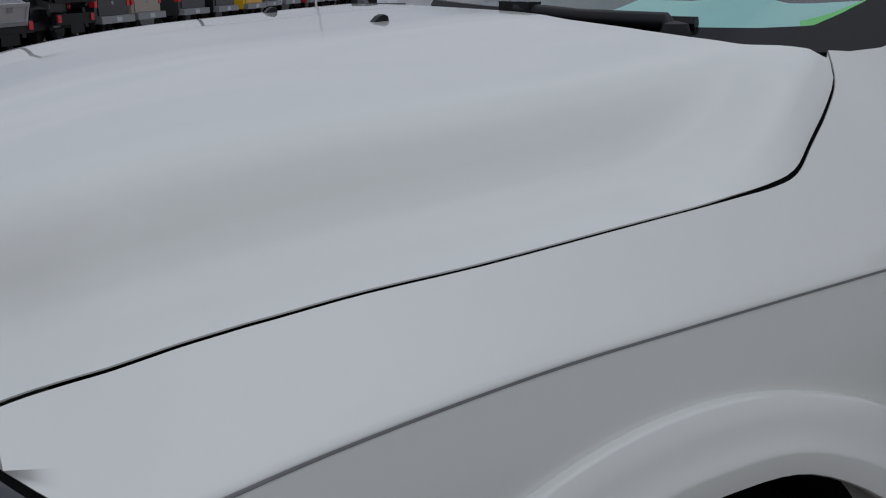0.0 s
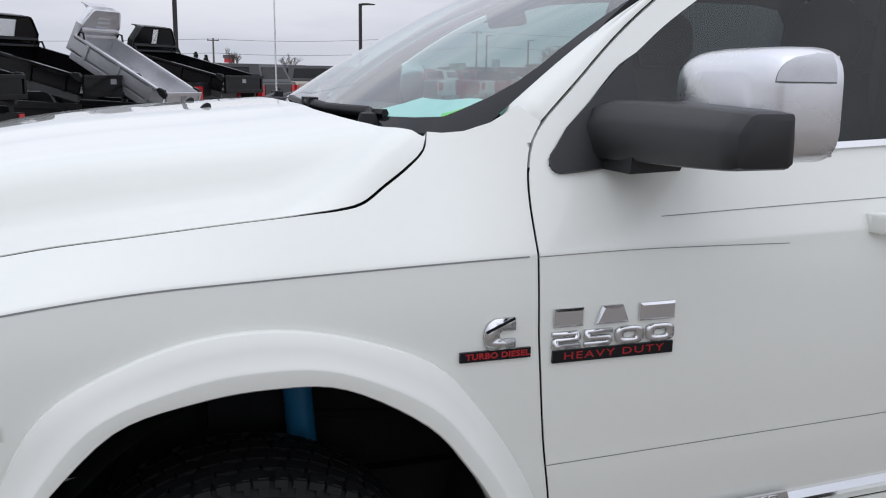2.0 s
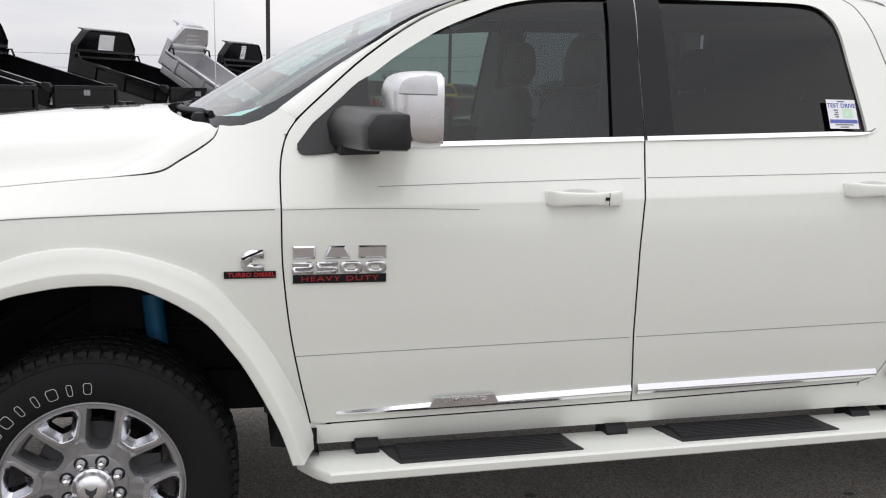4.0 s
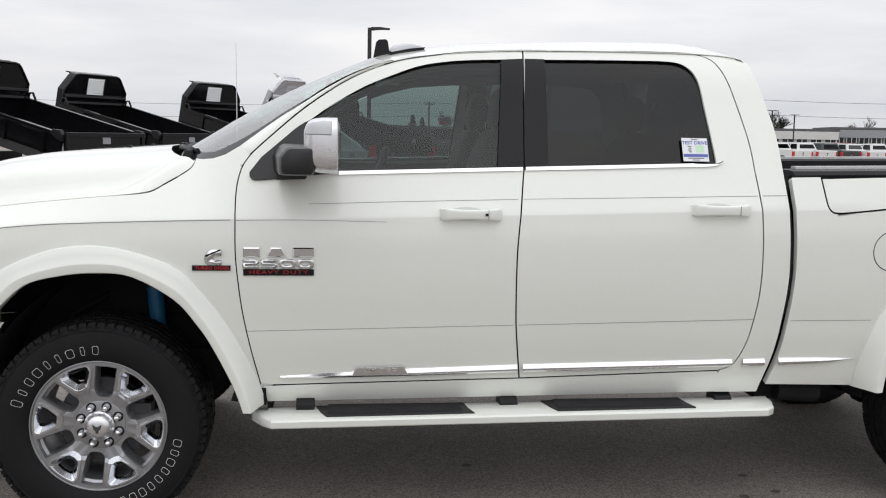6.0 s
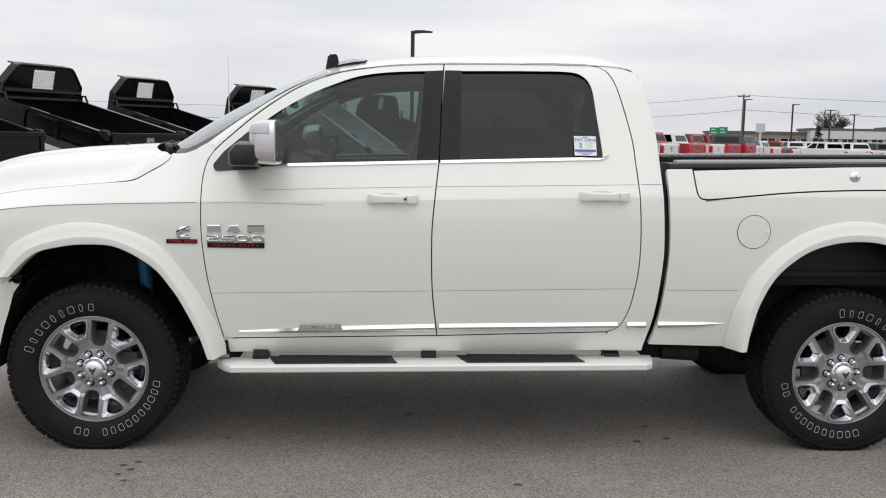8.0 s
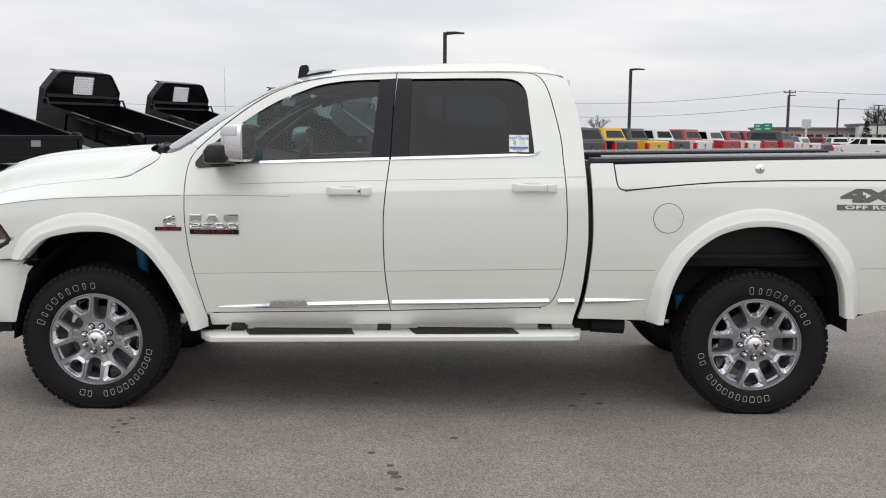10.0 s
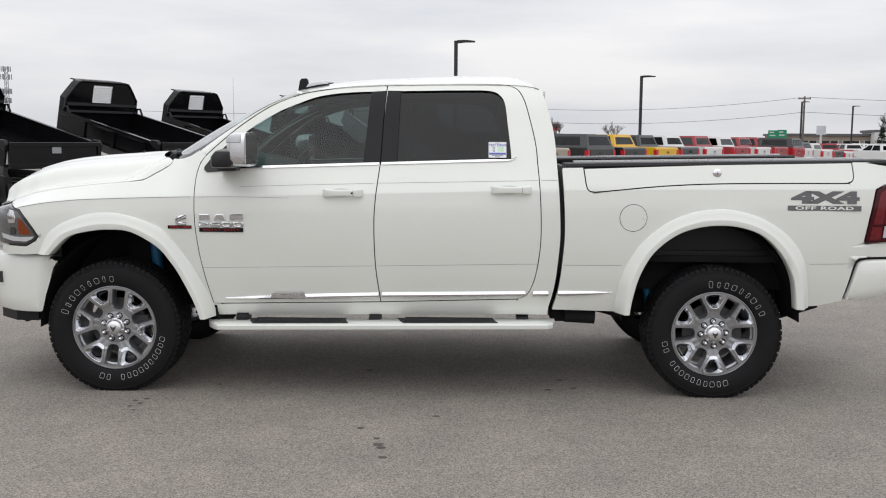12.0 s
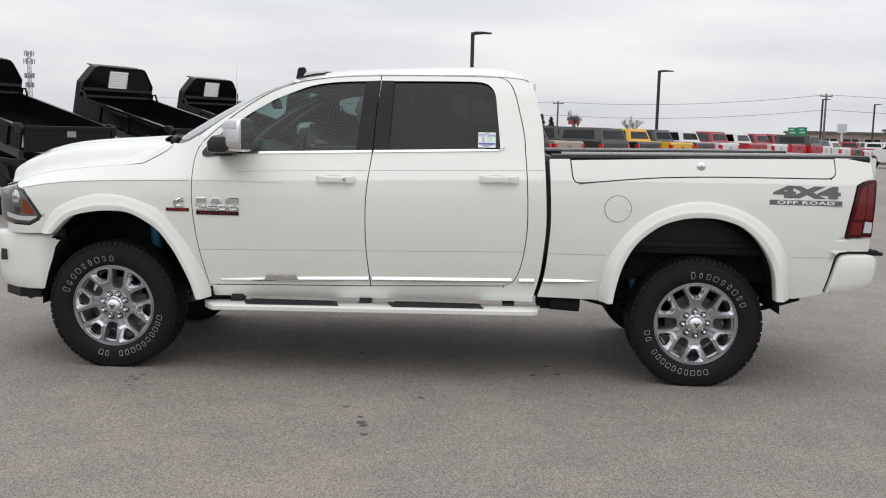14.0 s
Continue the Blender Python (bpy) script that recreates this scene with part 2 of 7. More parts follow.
def prism(bm, outline, y0, y1, plane="xz", m=None):
    """A flat outline, given in one plane, drawn out from y0 to y1 across it."""
    put = {"xz": lambda a, b, c: (a, c, b), "xy": lambda a, b, c: (a, b, c), "yz": lambda a, b, c: (c, a, b)}[plane]
    p = [bm.verts.new(put(a, b, y0)) for a, b in outline]
    q = [bm.verts.new(put(a, b, y1)) for a, b in outline]
    k = len(p)
    bm.faces.new(p)
    bm.faces.new(q[::-1])
    for i in range(k):
        bm.faces.new((p[i], q[i], q[(i + 1) % k], p[(i + 1) % k]))
    if m is not None:
        bmesh.ops.transform(bm, matrix=m, verts=p + q)
    return p + q


def rod(bm, a, b, r0, r1=None, n=10):
    """A straight bar from a to b."""
    a, b = Vector(a), Vector(b)
    r1 = r0 if r1 is None else r1
    turn = (b - a).to_track_quat("Z", "Y").to_matrix()
    ring = lambda c, r: [bm.verts.new(c + turn @ Vector((r * math.cos(6.28319 * i / n), r * math.sin(6.28319 * i / n), 0))) for i in range(n)]
    p, q = ring(a, r0), ring(b, r1)
    for i in range(n):
        bm.faces.new((p[i], p[(i + 1) % n], q[(i + 1) % n], q[i]))
    bm.faces.new(p[::-1])
    bm.faces.new(q)


def tube(bm, pts, r, n=8):
    """A bent round bar through points."""
    pts = [Vector(p) for p in pts]
    rings = []
    for i, p in enumerate(pts):
        d = (pts[min(i + 1, len(pts) - 1)] - pts[max(i - 1, 0)]).normalized()
        turn = d.to_track_quat("Z", "Y").to_matrix()
        rings.append([bm.verts.new(p + turn @ Vector((r * math.cos(6.28319 * k / n), r * math.sin(6.28319 * k / n), 0))) for k in range(n)])
    for a, b in zip(rings, rings[1:]):
        for k in range(n):
            bm.faces.new((a[k], a[(k + 1) % n], b[(k + 1) % n], b[k]))
    bm.faces.new(rings[0][::-1])
    bm.faces.new(rings[-1])


def lathe(bm, profile, n=48, axis="y", m=None):
    """A profile of (radius, along) turned round an axis."""
    rings = []
    for r, a in profile:
        ring = []
        for i in range(n):
            c, s = math.cos(2 * math.pi * i / n), math.sin(2 * math.pi * i / n)
            ring.append(bm.verts.new((r * c, a, r * s) if axis == "y" else (r * c, r * s, a)))
        rings.append(ring)
    for p, q in zip(rings, rings[1:]):
        for i in range(n):
            bm.faces.new((p[i], p[(i + 1) % n], q[(i + 1) % n], q[i]))
    if m is not None:
        bmesh.ops.transform(bm, matrix=m, verts=[v for r in rings for v in r])


def letters(text, size, depth=0.002, space=1.0, bold=0.0):
    """A mesh of raised letters, standing in the xz plane and read from -y, centred on the origin."""
    cu = bpy.data.curves.new("letters", "FONT")
    cu.body, cu.size, cu.extrude, cu.align_x, cu.align_y, cu.space_character, cu.offset = text, size, depth, "CENTER", "CENTER", space, bold
    cu.resolution_u = 3
    tmp = bpy.data.objects.new("letters", cu)
    scene.collection.objects.link(tmp)
    me = bpy.data.meshes.new_from_object(tmp)
    bpy.data.objects.remove(tmp)
    me.materials.clear()
    me.transform(Matrix.Rotation(radians(90), 4, "X"))
    return me


def lerp_table(table, x):
    """Smooth reading of a table of (x, value)."""
    if x <= table[0][0]:
        return table[0][1]
    if x >= table[-1][0]:
        return table[-1][1]
    i = max(k for k in range(len(table) - 1) if table[k][0] <= x)
    (x1, y1), (x2, y2) = table[i], table[i + 1]
    x0, y0 = table[max(i - 1, 0)]
    x3, y3 = table[min(i + 2, len(table) - 1)]
    s = (y2 - y1) / (x2 - x1)
    s0 = (y1 - y0) / (x1 - x0) if x1 != x0 else s
    s2 = (y3 - y2) / (x3 - x2) if x3 != x2 else s
    m1 = 0.0 if s0 * s <= 0 else 2 * s0 * s / (s0 + s)
    m2 = 0.0 if s2 * s <= 0 else 2 * s2 * s / (s2 + s)
    h, t = x2 - x1, (x - x1) / (x2 - x1)
    return y1 * (2 * t ** 3 - 3 * t * t + 1) + h * m1 * (t ** 3 - 2 * t * t + t) + y2 * (3 * t * t - 2 * t ** 3) + h * m2 * (t ** 3 - t * t)


def curve(pts, n=6):
    """A rounded line through points (Catmull-Rom)."""
    out = []
    for i in range(len(pts) - 1):
        p0, p1, p2, p3 = (Vector(pts[max(i - 1, 0)]), Vector(pts[i]), Vector(pts[i + 1]), Vector(pts[min(i + 2, len(pts) - 1)]))
        for k in range(n):
            t = k / n
            out.append(tuple(0.5 * (2 * p1 + (p2 - p0) * t + (2 * p0 - 5 * p1 + 4 * p2 - p3) * t * t + (3 * p1 - p0 - 3 * p2 + p3) * t ** 3)))
    out.append(tuple(pts[-1]))
    return out


def inset(outline, d):
    """A closed outline drawn in by d."""
    outline = [q for i, q in enumerate(outline) if (q[0] - outline[i - 1][0]) ** 2 + (q[1] - outline[i - 1][1]) ** 2 > 1e-8]
    n = len(outline)
    area = sum(outline[i][0] * outline[(i + 1) % n][1] - outline[(i + 1) % n][0] * outline[i][1] for i in range(n))
    sgn = 1 if area > 0 else -1
    out = []
    for i in range(n):
        p, a, b = Vector(outline[i]), Vector(outline[i - 1]), Vector(outline[(i + 1) % n])
        u, w = (p - a), (b - p)
        if u.length < 1e-9 or w.length < 1e-9:
            out.append(tuple(p))
            continue
        u.normalize(), w.normalize()
        nu, nw = Vector((-u.y, u.x)) * sgn, Vector((-w.y, w.x)) * sgn
        k = nu + nw
        k = nu if k.length < 1e-6 else k / max(0.5, (1 + nu.dot(nw)))
        out.append(tuple(p + k * d))
    # leave out what folds over itself in tight corners
    def clear(q):
        for i in range(n):
            ax, ay = outline[i]
            bx, by = outline[(i + 1) % n]
            lx, ly = bx - ax, by - ay
            ll = lx * lx + ly * ly
            t = 0.0 if ll < 1e-12 else max(0.0, min(1.0, ((q[0] - ax) * lx + (q[1] - ay) * ly) / ll))
            if (q[0] - ax - t * lx) ** 2 + (q[1] - ay - t * ly) ** 2 < (0.93 * d) ** 2:
                return False
        return True
    out = [q for q in out if clear(q)]
    return [q for i, q in enumerate(out) if (q[0] - out[i - 1][0]) ** 2 + (q[1] - out[i - 1][1]) ** 2 > 1e-7]


def panel(name, outline, surf, mat, parent, label="", dx=0.1, ds=0.05, depth=0.003, off=0.0, gap=0.0, flip=1, cuts=()):
    """A pressed sheet: an outline in the sheet's own (x, s) plane laid on surf(x, s), with turned-in edges and true surface normals.
    flip -1 mirrors it to the other side."""
    if gap:
        outline = inset(outline, gap)
    dense = []
    for i, (a, b) in enumerate(outline):
        c, d = outline[(i + 1) % len(outline)]
        k = max(1, int(max(abs(c - a) / (dx * 0.5), abs(d - b) / (ds * 0.5))))
        dense += [(a + (c - a) * j / k, b + (d - b) * j / k) for j in range(k)]
    bm = bmesh.new()
    bm.faces.new([bm.verts.new((a, 0, b)) for a, b in dense])
    for axis, step in ((0, dx), (2, ds)):
        lo, hi = min(v.co[axis] for v in bm.verts), max(v.co[axis] for v in bm.verts)
        k = math.floor(lo / step) + 1
        no = Vector((1, 0, 0)) if axis == 0 else Vector((0, 0, 1))
        while k * step < hi - 1e-4:
            bmesh.ops.bisect_plane(bm, geom=bm.verts[:] + bm.edges[:] + bm.faces[:], dist=1e-6, plane_co=no * (k * step), plane_no=no)
            k += 1
    for s in cuts:
        bmesh.ops.bisect_plane(bm, geom=bm.verts[:] + bm.edges[:] + bm.faces[:], dist=1e-6, plane_co=(0, 0, s), plane_no=(0, 0, 1))
    bm.verts.index_update()
    e = 0.0015
    pos, nor = [], []
    for v in bm.verts:
        a, b = v.co.x, v.co.z
        p = Vector(surf(a, b))
        n = (Vector(surf(a + e, b)) - Vector(surf(a - e, b))).cross(Vector(surf(a, b + e)) - Vector(surf(a, b - e)))
        n.normalize()
        pos.append(p)
        nor.append(n)
    mid = sum((n for n in nor), Vector())
    guess = Vector((0, -1, 0.4))
    sgn = 1 if mid.dot(guess) > 0 else -1
    nor = [n * sgn for n in nor]
    faces, loops = [], []
    for f in bm.faces:
        idx = [v.index for v in f.verts]
        q = [pos[i] for i in idx]
        fn = Vector()
        for i in range(len(q)):
            fn += q[i].cross(q[(i + 1) % len(q)])
        if fn.dot(nor[idx[0]]) < 0:
            idx = idx[::-1]
        faces.append(idx)
        loops += [nor[i] for i in idx]
    verts = [p + n * off for p, n in zip(pos, nor)]
    if depth:
        inner = {}
        for ed in bm.edges:
            if len(ed.link_faces) != 1:
                continue
            i, j = ed.verts[0].index, ed.verts[1].index
            for k in (i, j):
                if k not in inner:
                    inner[k] = len(verts)
                    verts.append(pos[k] + nor[k] * (off - depth))
            q = [i, j, inner[j], inner[i]]
            fn = (verts[q[1]] - verts[q[0]]).cross(verts[q[3]] - verts[q[0]])
            centre = sum((pos[v.index] for v in ed.link_faces[0].verts), Vector()) / len(ed.link_faces[0].verts)
            if fn.dot((pos[i] + pos[j]) / 2 - centre) < 0:
                q, fn = q[::-1], -fn
            fn.normalize()
            faces.append(q)
            loops += [fn] * 4
    bm.free()
    if flip < 0:
        verts = [Vector((v.x, -v.y, v.z)) for v in verts]
        k, flipped = 0, []
        for f in faces:
            seg = [Vector((n.x, -n.y, n.z)) for n in loops[k:k + len(f)]]
            flipped += seg[::-1]
            k += len(f)
        faces, loops = [f[::-1] for f in faces], flipped
    me = bpy.data.meshes.new(name)
    me.from_pydata([tuple(v) for v in verts], [], faces)
    me.polygons.foreach_set("use_smooth", [True] * len(me.polygons))
    me.normals_split_custom_set([tuple(n) for n in loops])
    me.materials.append(mat)
    return link_mesh(name, me, parent, label)


def sheet(name, rows, mat, parent=None, label="", closed=False, sharp=60):
    """A skin through rows of points."""
    bm = bmesh.new()
    vs = [[bm.verts.new(p) for p in r] for r in rows]
    for a, b in zip(vs, vs[1:]):
        k = len(a)
        for i in range(k if closed else k - 1):
            bm.faces.new((a[i], a[(i + 1) % k], b[(i + 1) % k], b[i]))
    return part(name, bm, mat, parent, label, smooth=sharp)


# ---- ground ----
GROUND = 0.012
bm = bmesh.new()
xs = [-1500, -600, -200, -60, 0, 60, 200, 600, 1500]
ys = [-1500, -500, -150, -50, 0, 30, 44] + [44 + 2 * k for k in range(1, 9)] + [70, 100, 160, 300, 700, 1500, 2100]
def fall(y):
    t = max(0.0, min(1.0, (y - 44.0) / 16.0))
    return GROUND - 0.40 * t * t * (3 - 2 * t)
grid = [[bm.verts.new((x, y, fall(y))) for x in xs] for y in ys]
for a, b in zip(grid, grid[1:]):
    for i in range(len(xs) - 1):
        bm.faces.new((a[i], a[i + 1], b[i + 1], b[i]))
ground = part("ground", bm, M_ASPHALT)
tagged(ground, "worn grey-brown asphalt parking lot with fine gravel grain", "asphalt", kind="structure")

# ---- the pickup truck: shape tables ----
SHOULDER = [(-0.70, 1.165), (-0.55, 1.185), (-0.40, 1.212), (-0.20, 1.234), (0.0, 1.244), (0.20, 1.251), (0.402, 1.257), (0.55, 1.261), (1.0, 1.268), (1.7, 1.285), (2.8, 1.315), (4.9, 1.335)]
SIDE = [(0.40, 0.810), (0.50, 0.864), (0.56, 0.896), (0.63, 0.916), (0.70, 0.934), (0.80, 0.955), (0.83, 0.959), (0.95, 0.976), (1.06, 0.985), (1.15, 0.987), (1.25, 0.979), (1.32, 0.970)]
LEAN_IN = [(-0.70, 3.7), (-0.66, 3.3), (-0.62, 3.05), (-0.58, 2.70), (-0.54, 2.37), (-0.45, 2.08), (-0.40, 1.87), (-0.30, 1.53), (-0.20, 1.22), (-0.10, 1.03), (0.0, 0.89), (0.10, 0.80), (0.21, 0.77), (0.371, 0.79), (0.45, 0.67), (0.55, 0.49), (0.70, 0.40), (1.2, 0.41), (1.7, 0.43), (2.75, 0.44), (2.80, 0.36), (4.9, 0.36)]
NOSE_IN = [(-1.0, 0.80), (-0.93, 0.50), (-0.85, 0.31), (-0.77, 0.17), (-0.70, 0.092), (-0.62, 0.034), (-0.56, 0.010), (-0.50, 0.0), (4.4, 0.0), (4.7, 0.012), (4.95, 0.045)]


def side_y(x, z):
    """Half width of the body at x and height z."""
    zs = lerp_table(SHOULDER, x)
    at = z + (1.257 - zs) * max(0.0, min(1.0, (z - 0.95) / (zs - 0.95)))
    y = lerp_table(SIDE, min(at, 1.257))
    if z > zs:
        d = z - zs
        soft = d * d / (d + 0.006)
        k = lerp_table(LEAN_IN, x)
        y -= k * soft
        if z > 1.46 and x > 0.5:
            y -= max(0.0, z - 1.80) ** 2 * 1.1
    low = lerp_table([(0.0, 0.0), (0.818, 0.0), (0.824, 0.0), (0.9, 0.0)], z)
    return y - lerp_table(NOSE_IN, x) - low


def side(x, z):
    return (x, -side_y(x, z), z)


def creased(x, s):
    """The body side with s counted from the shoulder crease."""
    return side(x, s + lerp_table(SHOULDER, x))


def body_panel(name, outline, mat, parent, label="", **k):
    """A side panel whose rows follow the shoulder crease."""
    fine = []
    for i, (a, b) in enumerate(outline):
        c, d = outline[(i + 1) % len(outline)]
        n = max(1, int(abs(c - a) / 0.06))
        fine += [(a + (c - a) * j / n, b + (d - b) * j / n) for j in range(n)]
    return panel(name, [(a, b - lerp_table(SHOULDER, a)) for a, b in fine], creased, mat, parent, label, cuts=(-0.022, -0.008, 0.008, 0.022), **k)


SEAM = curve([(-0.66, 1.2215), (-0.62, 1.2345), (-0.58, 1.2470), (-0.54, 1.2585), (-0.50, 1.2685), (-0.451, 1.2785), (-0.40, 1.2885), (-0.283, 1.3068), (-0.061, 1.332), (0.10, 1.347), (0.180, 1.354), (0.226, 1.364), (0.270, 1.390), (0.326, 1.424), (0.366, 1.456), (0.380, 1.492)], 5)
SEAM_Z = [(-1.0, 1.165), (-0.85, 1.180), (-0.75, 1.195)] + [(a, b) for a, b in SEAM]
NOSE_Y = [(-0.985, 0.10), (-0.96, 0.28), (-0.92, 0.40), (-0.85, 0.560), (-0.75, 0.690), (-0.70, 0.742), (-0.66, side_y(-0.66, 1.2215))]
HOOD_MID = [(-0.985, 1.19), (-0.96, 1.235), (-0.925, 1.272), (-0.80, 1.362), (-0.634, 1.432), (-0.43, 1.481), (-0.226, 1.506), (-0.02, 1.521), (0.14, 1.532), (0.30, 1.540), (0.40, 1.545)]
HOOD_RISE = [(0.0, 1.0), (0.30, 0.985), (0.42, 0.955), (0.50, 0.885), (0.58, 0.835), (0.68, 0.75), (0.77, 0.665), (0.80, 0.595), (0.825, 0.45), (0.852, 0.23), (0.875, 0.120), (0.91, 0.062), (1.0, 0.0)]

HOOD_RISE_BACK = [(0.0, 1.0), (0.4, 0.97), (0.6, 0.90), (0.8, 0.73), (0.9, 0.62), (0.95, 0.49), (0.985, 0.20), (1.0, 0.0)]


def hood_edge(x):
    if x < -0.66:
        return lerp_table(NOSE_Y, x), lerp_table(SEAM_Z, x)
    z = lerp_table(SEAM_Z, x)
    return side_y(min(x, 0.380), z), z


def hood_surf(x, v):
    ye, ze = hood_edge(x)
    w = min(1.0, abs(v))
    b = max(0.0, min(1.0, (x - 0.04) / 0.32))
    b = b * b * (3 - 2 * b)
    rise = lerp_table(HOOD_RISE, w) * (1 - b) + lerp_table(HOOD_RISE_BACK, w) * b
    return (x, v * ye, ze + (lerp_table(HOOD_MID, x) - ze) * rise)


ROOF_EDGE = [(1.05, 1.855), (1.174, 1.898), (1.35, 1.932), (1.5, 1.950), (1.72, 1.963), (2.15, 1.971), (2.45, 1.970), (2.60, 1.963), (2.69, 1.940), (2.72, 1.90)]
ROOF_WIDE = [(1.05, 0.735), (1.20, 0.711), (1.35, 0.690), (1.72, 0.668), (2.20, 0.664), (2.50, 0.667), (2.60, 0.672), (2.70, 0.690), (2.72, 0.694)]
ROOF_CROWN = [(1.05, 0.085), (1.3, 0.075), (1.7, 0.076), (2.2, 0.088), (2.45, 0.091), (2.60, 0.079), (2.69, 0.038), (2.72, 0.01)]


def roof_surf(x, v):
    w = min(1.0, abs(v))
    return (x, v * lerp_table(ROOF_WIDE, x), lerp_table(ROOF_EDGE, x) + lerp_table(ROOF_CROWN, x) * (1 - w ** 2.6))


def belt(x):
    """Height of the chrome strip below the side windows, which rises to the rear."""
    return 1.4075 + 0.0355 * x


# seams and openings of the cab
GAP_FRONT = curve([(0.601, 1.512), (0.572, 1.468), (0.556, 1.415), (0.550, 1.36), (0.5495, 1.30), (0.5505, 1.25), (0.551, 1.152), (0.556, 1.062), (0.575, 0.898), (0.606, 0.734), (0.636, 0.603), (0.648, 0.540)], 4)
GAP_PILLAR = curve([(0.601, 1.512), (0.670, 1.577), (0.818, 1.706), (0.998, 1.826), (1.174, 1.898), (1.35, 1.932), (1.50, 1.950), (1.722, 1.963)], 4)
GAP_MID = curve([(1.693, 1.473), (1.668, 1.247), (1.660, 1.092), (1.667, 0.849), (1.692, 0.640), (1.697, 0.606)], 4)
GAP_REAR_TOP = curve([(1.722, 1.963), (2.15, 1.971), (2.40, 1.971), (2.48, 1.966), (2.535, 1.947), (2.567, 1.912), (2.600, 1.830), (2.652, 1.607), (2.664, 1.475)], 4)
GAP_REAR = curve([(2.664, 1.475), (2.673, 1.371), (2.686, 1.133), (2.684, 0.960), (2.662, 0.797), (2.634, 0.705), (2.602, 0.655), (2.548, 0.633)], 4)
CAB_BACK = curve([(2.700, 1.935), (2.763, 1.689), (2.783, 1.452), (2.803, 1.126), (2.802, 0.964), (2.779, 0.721), (2.745, 0.573), (2.740, 0.530)], 3)
BED_FRONT = curve([(2.812, 1.445), (2.830, 1.126), (2.828, 0.964), (2.806, 0.721), (2.769, 0.565)], 4)
F_OUT = curve([(-0.432, 0.895), (-0.346, 1.042), (-0.180, 1.129), (-0.020, 1.159), (0.143, 1.142), (0.330, 1.072), (0.433, 0.966), (0.530, 0.824), (0.617, 0.645), (0.662, 0.505)], 5)
F_IN = curve([(-0.352, 0.895), (-0.234, 1.005), (-0.102, 1.043), (0.030, 1.055), (0.165, 1.040), (0.320, 0.952), (0.408, 0.850), (0.464, 0.762), (0.540, 0.610), (0.578, 0.500)], 5)
R_OUT = curve([(3.158, 0.555), (3.160, 0.640), (3.193, 0.805), (3.285, 0.976), (3.440, 1.116), (3.600, 1.188), (3.760, 1.212), (3.900, 1.198), (4.050, 1.146), (4.200, 1.042), (4.306, 0.880), (4.359, 0.600)], 5)
R_IN = curve([(3.238, 0.555), (3.254, 0.655), (3.295, 0.800), (3.375, 0.940), (3.505, 1.048), (3.640, 1.098), (3.775, 1.112), (3.900, 1.100), (4.030, 1.052), (4.145, 0.945), (4.228, 0.790), (4.254, 0.600)], 5)
LID = curve([(2.942, 1.458), (2.950, 1.400), (2.958, 1.345), (2.972, 1.318), (3.000, 1.308), (3.074, 1.312), (3.421, 1.346), (3.764, 1.363), (4.20, 1.369), (4.486, 1.371), (4.550, 1.375), (4.578, 1.395), (4.583, 1.430), (4.578, 1.500)], 4)
HEADLAMP = [(-0.80, 1.165), (-0.665, 1.205), (-0.545, 1.172), (-0.500, 1.115), (-0.455, 1.048), (-0.430, 1.008), (-0.445, 0.985), (-0.504, 0.950), (-0.640, 0.952), (-0.80, 0.965)]
TAIL_LAMP = [(4.717, 1.334), (4.770, 1.362), (4.825, 1.372), (4.833, 1.36), (4.828, 1.18), (4.822, 1.018), (4.664, 1.014), (4.662, 1.03), (4.681, 1.143)]

def even(pts, n):
    """n points at equal steps along a line."""
    ls = [0.0]
    for (a, b), (c, d) in zip(pts, pts[1:]):
        ls.append(ls[-1] + math.hypot(c - a, d - b))
    out = []
    for i in range(n):
        w = ls[-1] * i / (n - 1)
        k = max(j for j in range(len(ls) - 1) if ls[j] <= w + 1e-9)
        t = (w - ls[k]) / max(1e-9, ls[k + 1] - ls[k])
        out.append((pts[k][0] + (pts[k + 1][0] - pts[k][0]) * t, pts[k][1] + (pts[k + 1][1] - pts[k][1]) * t))
    return out


def body_band(name, outer, inner, mat, parent, label="", n=48, gap_out=0.003, gap_in=0.0, flip=1, across=5):
    """A pressed band on the body side between two lines, its edges turned in."""
    rows = []
    for (a, b), (c, d) in zip(even(outer, n), even(inner, n)):
        w = math.hypot(c - a, d - b)
        us = [gap_out / w + (1 - gap_out / w - gap_in / w) * k / (across - 1) for k in range(across)]
        pts = [side(a + (c - a) * u, b + (d - b) * u) for u in us]
        first, last = pts[0], pts[-1]
        rows.append([(first[0], -flip * (-first[1] - 0.014), first[2])] + [(x, flip * y, z) for x, y, z in pts] + [(last[0], -flip * (-last[1] - 0.014), last[2])])
    return sheet(name, rows, mat, parent, label, sharp=50)


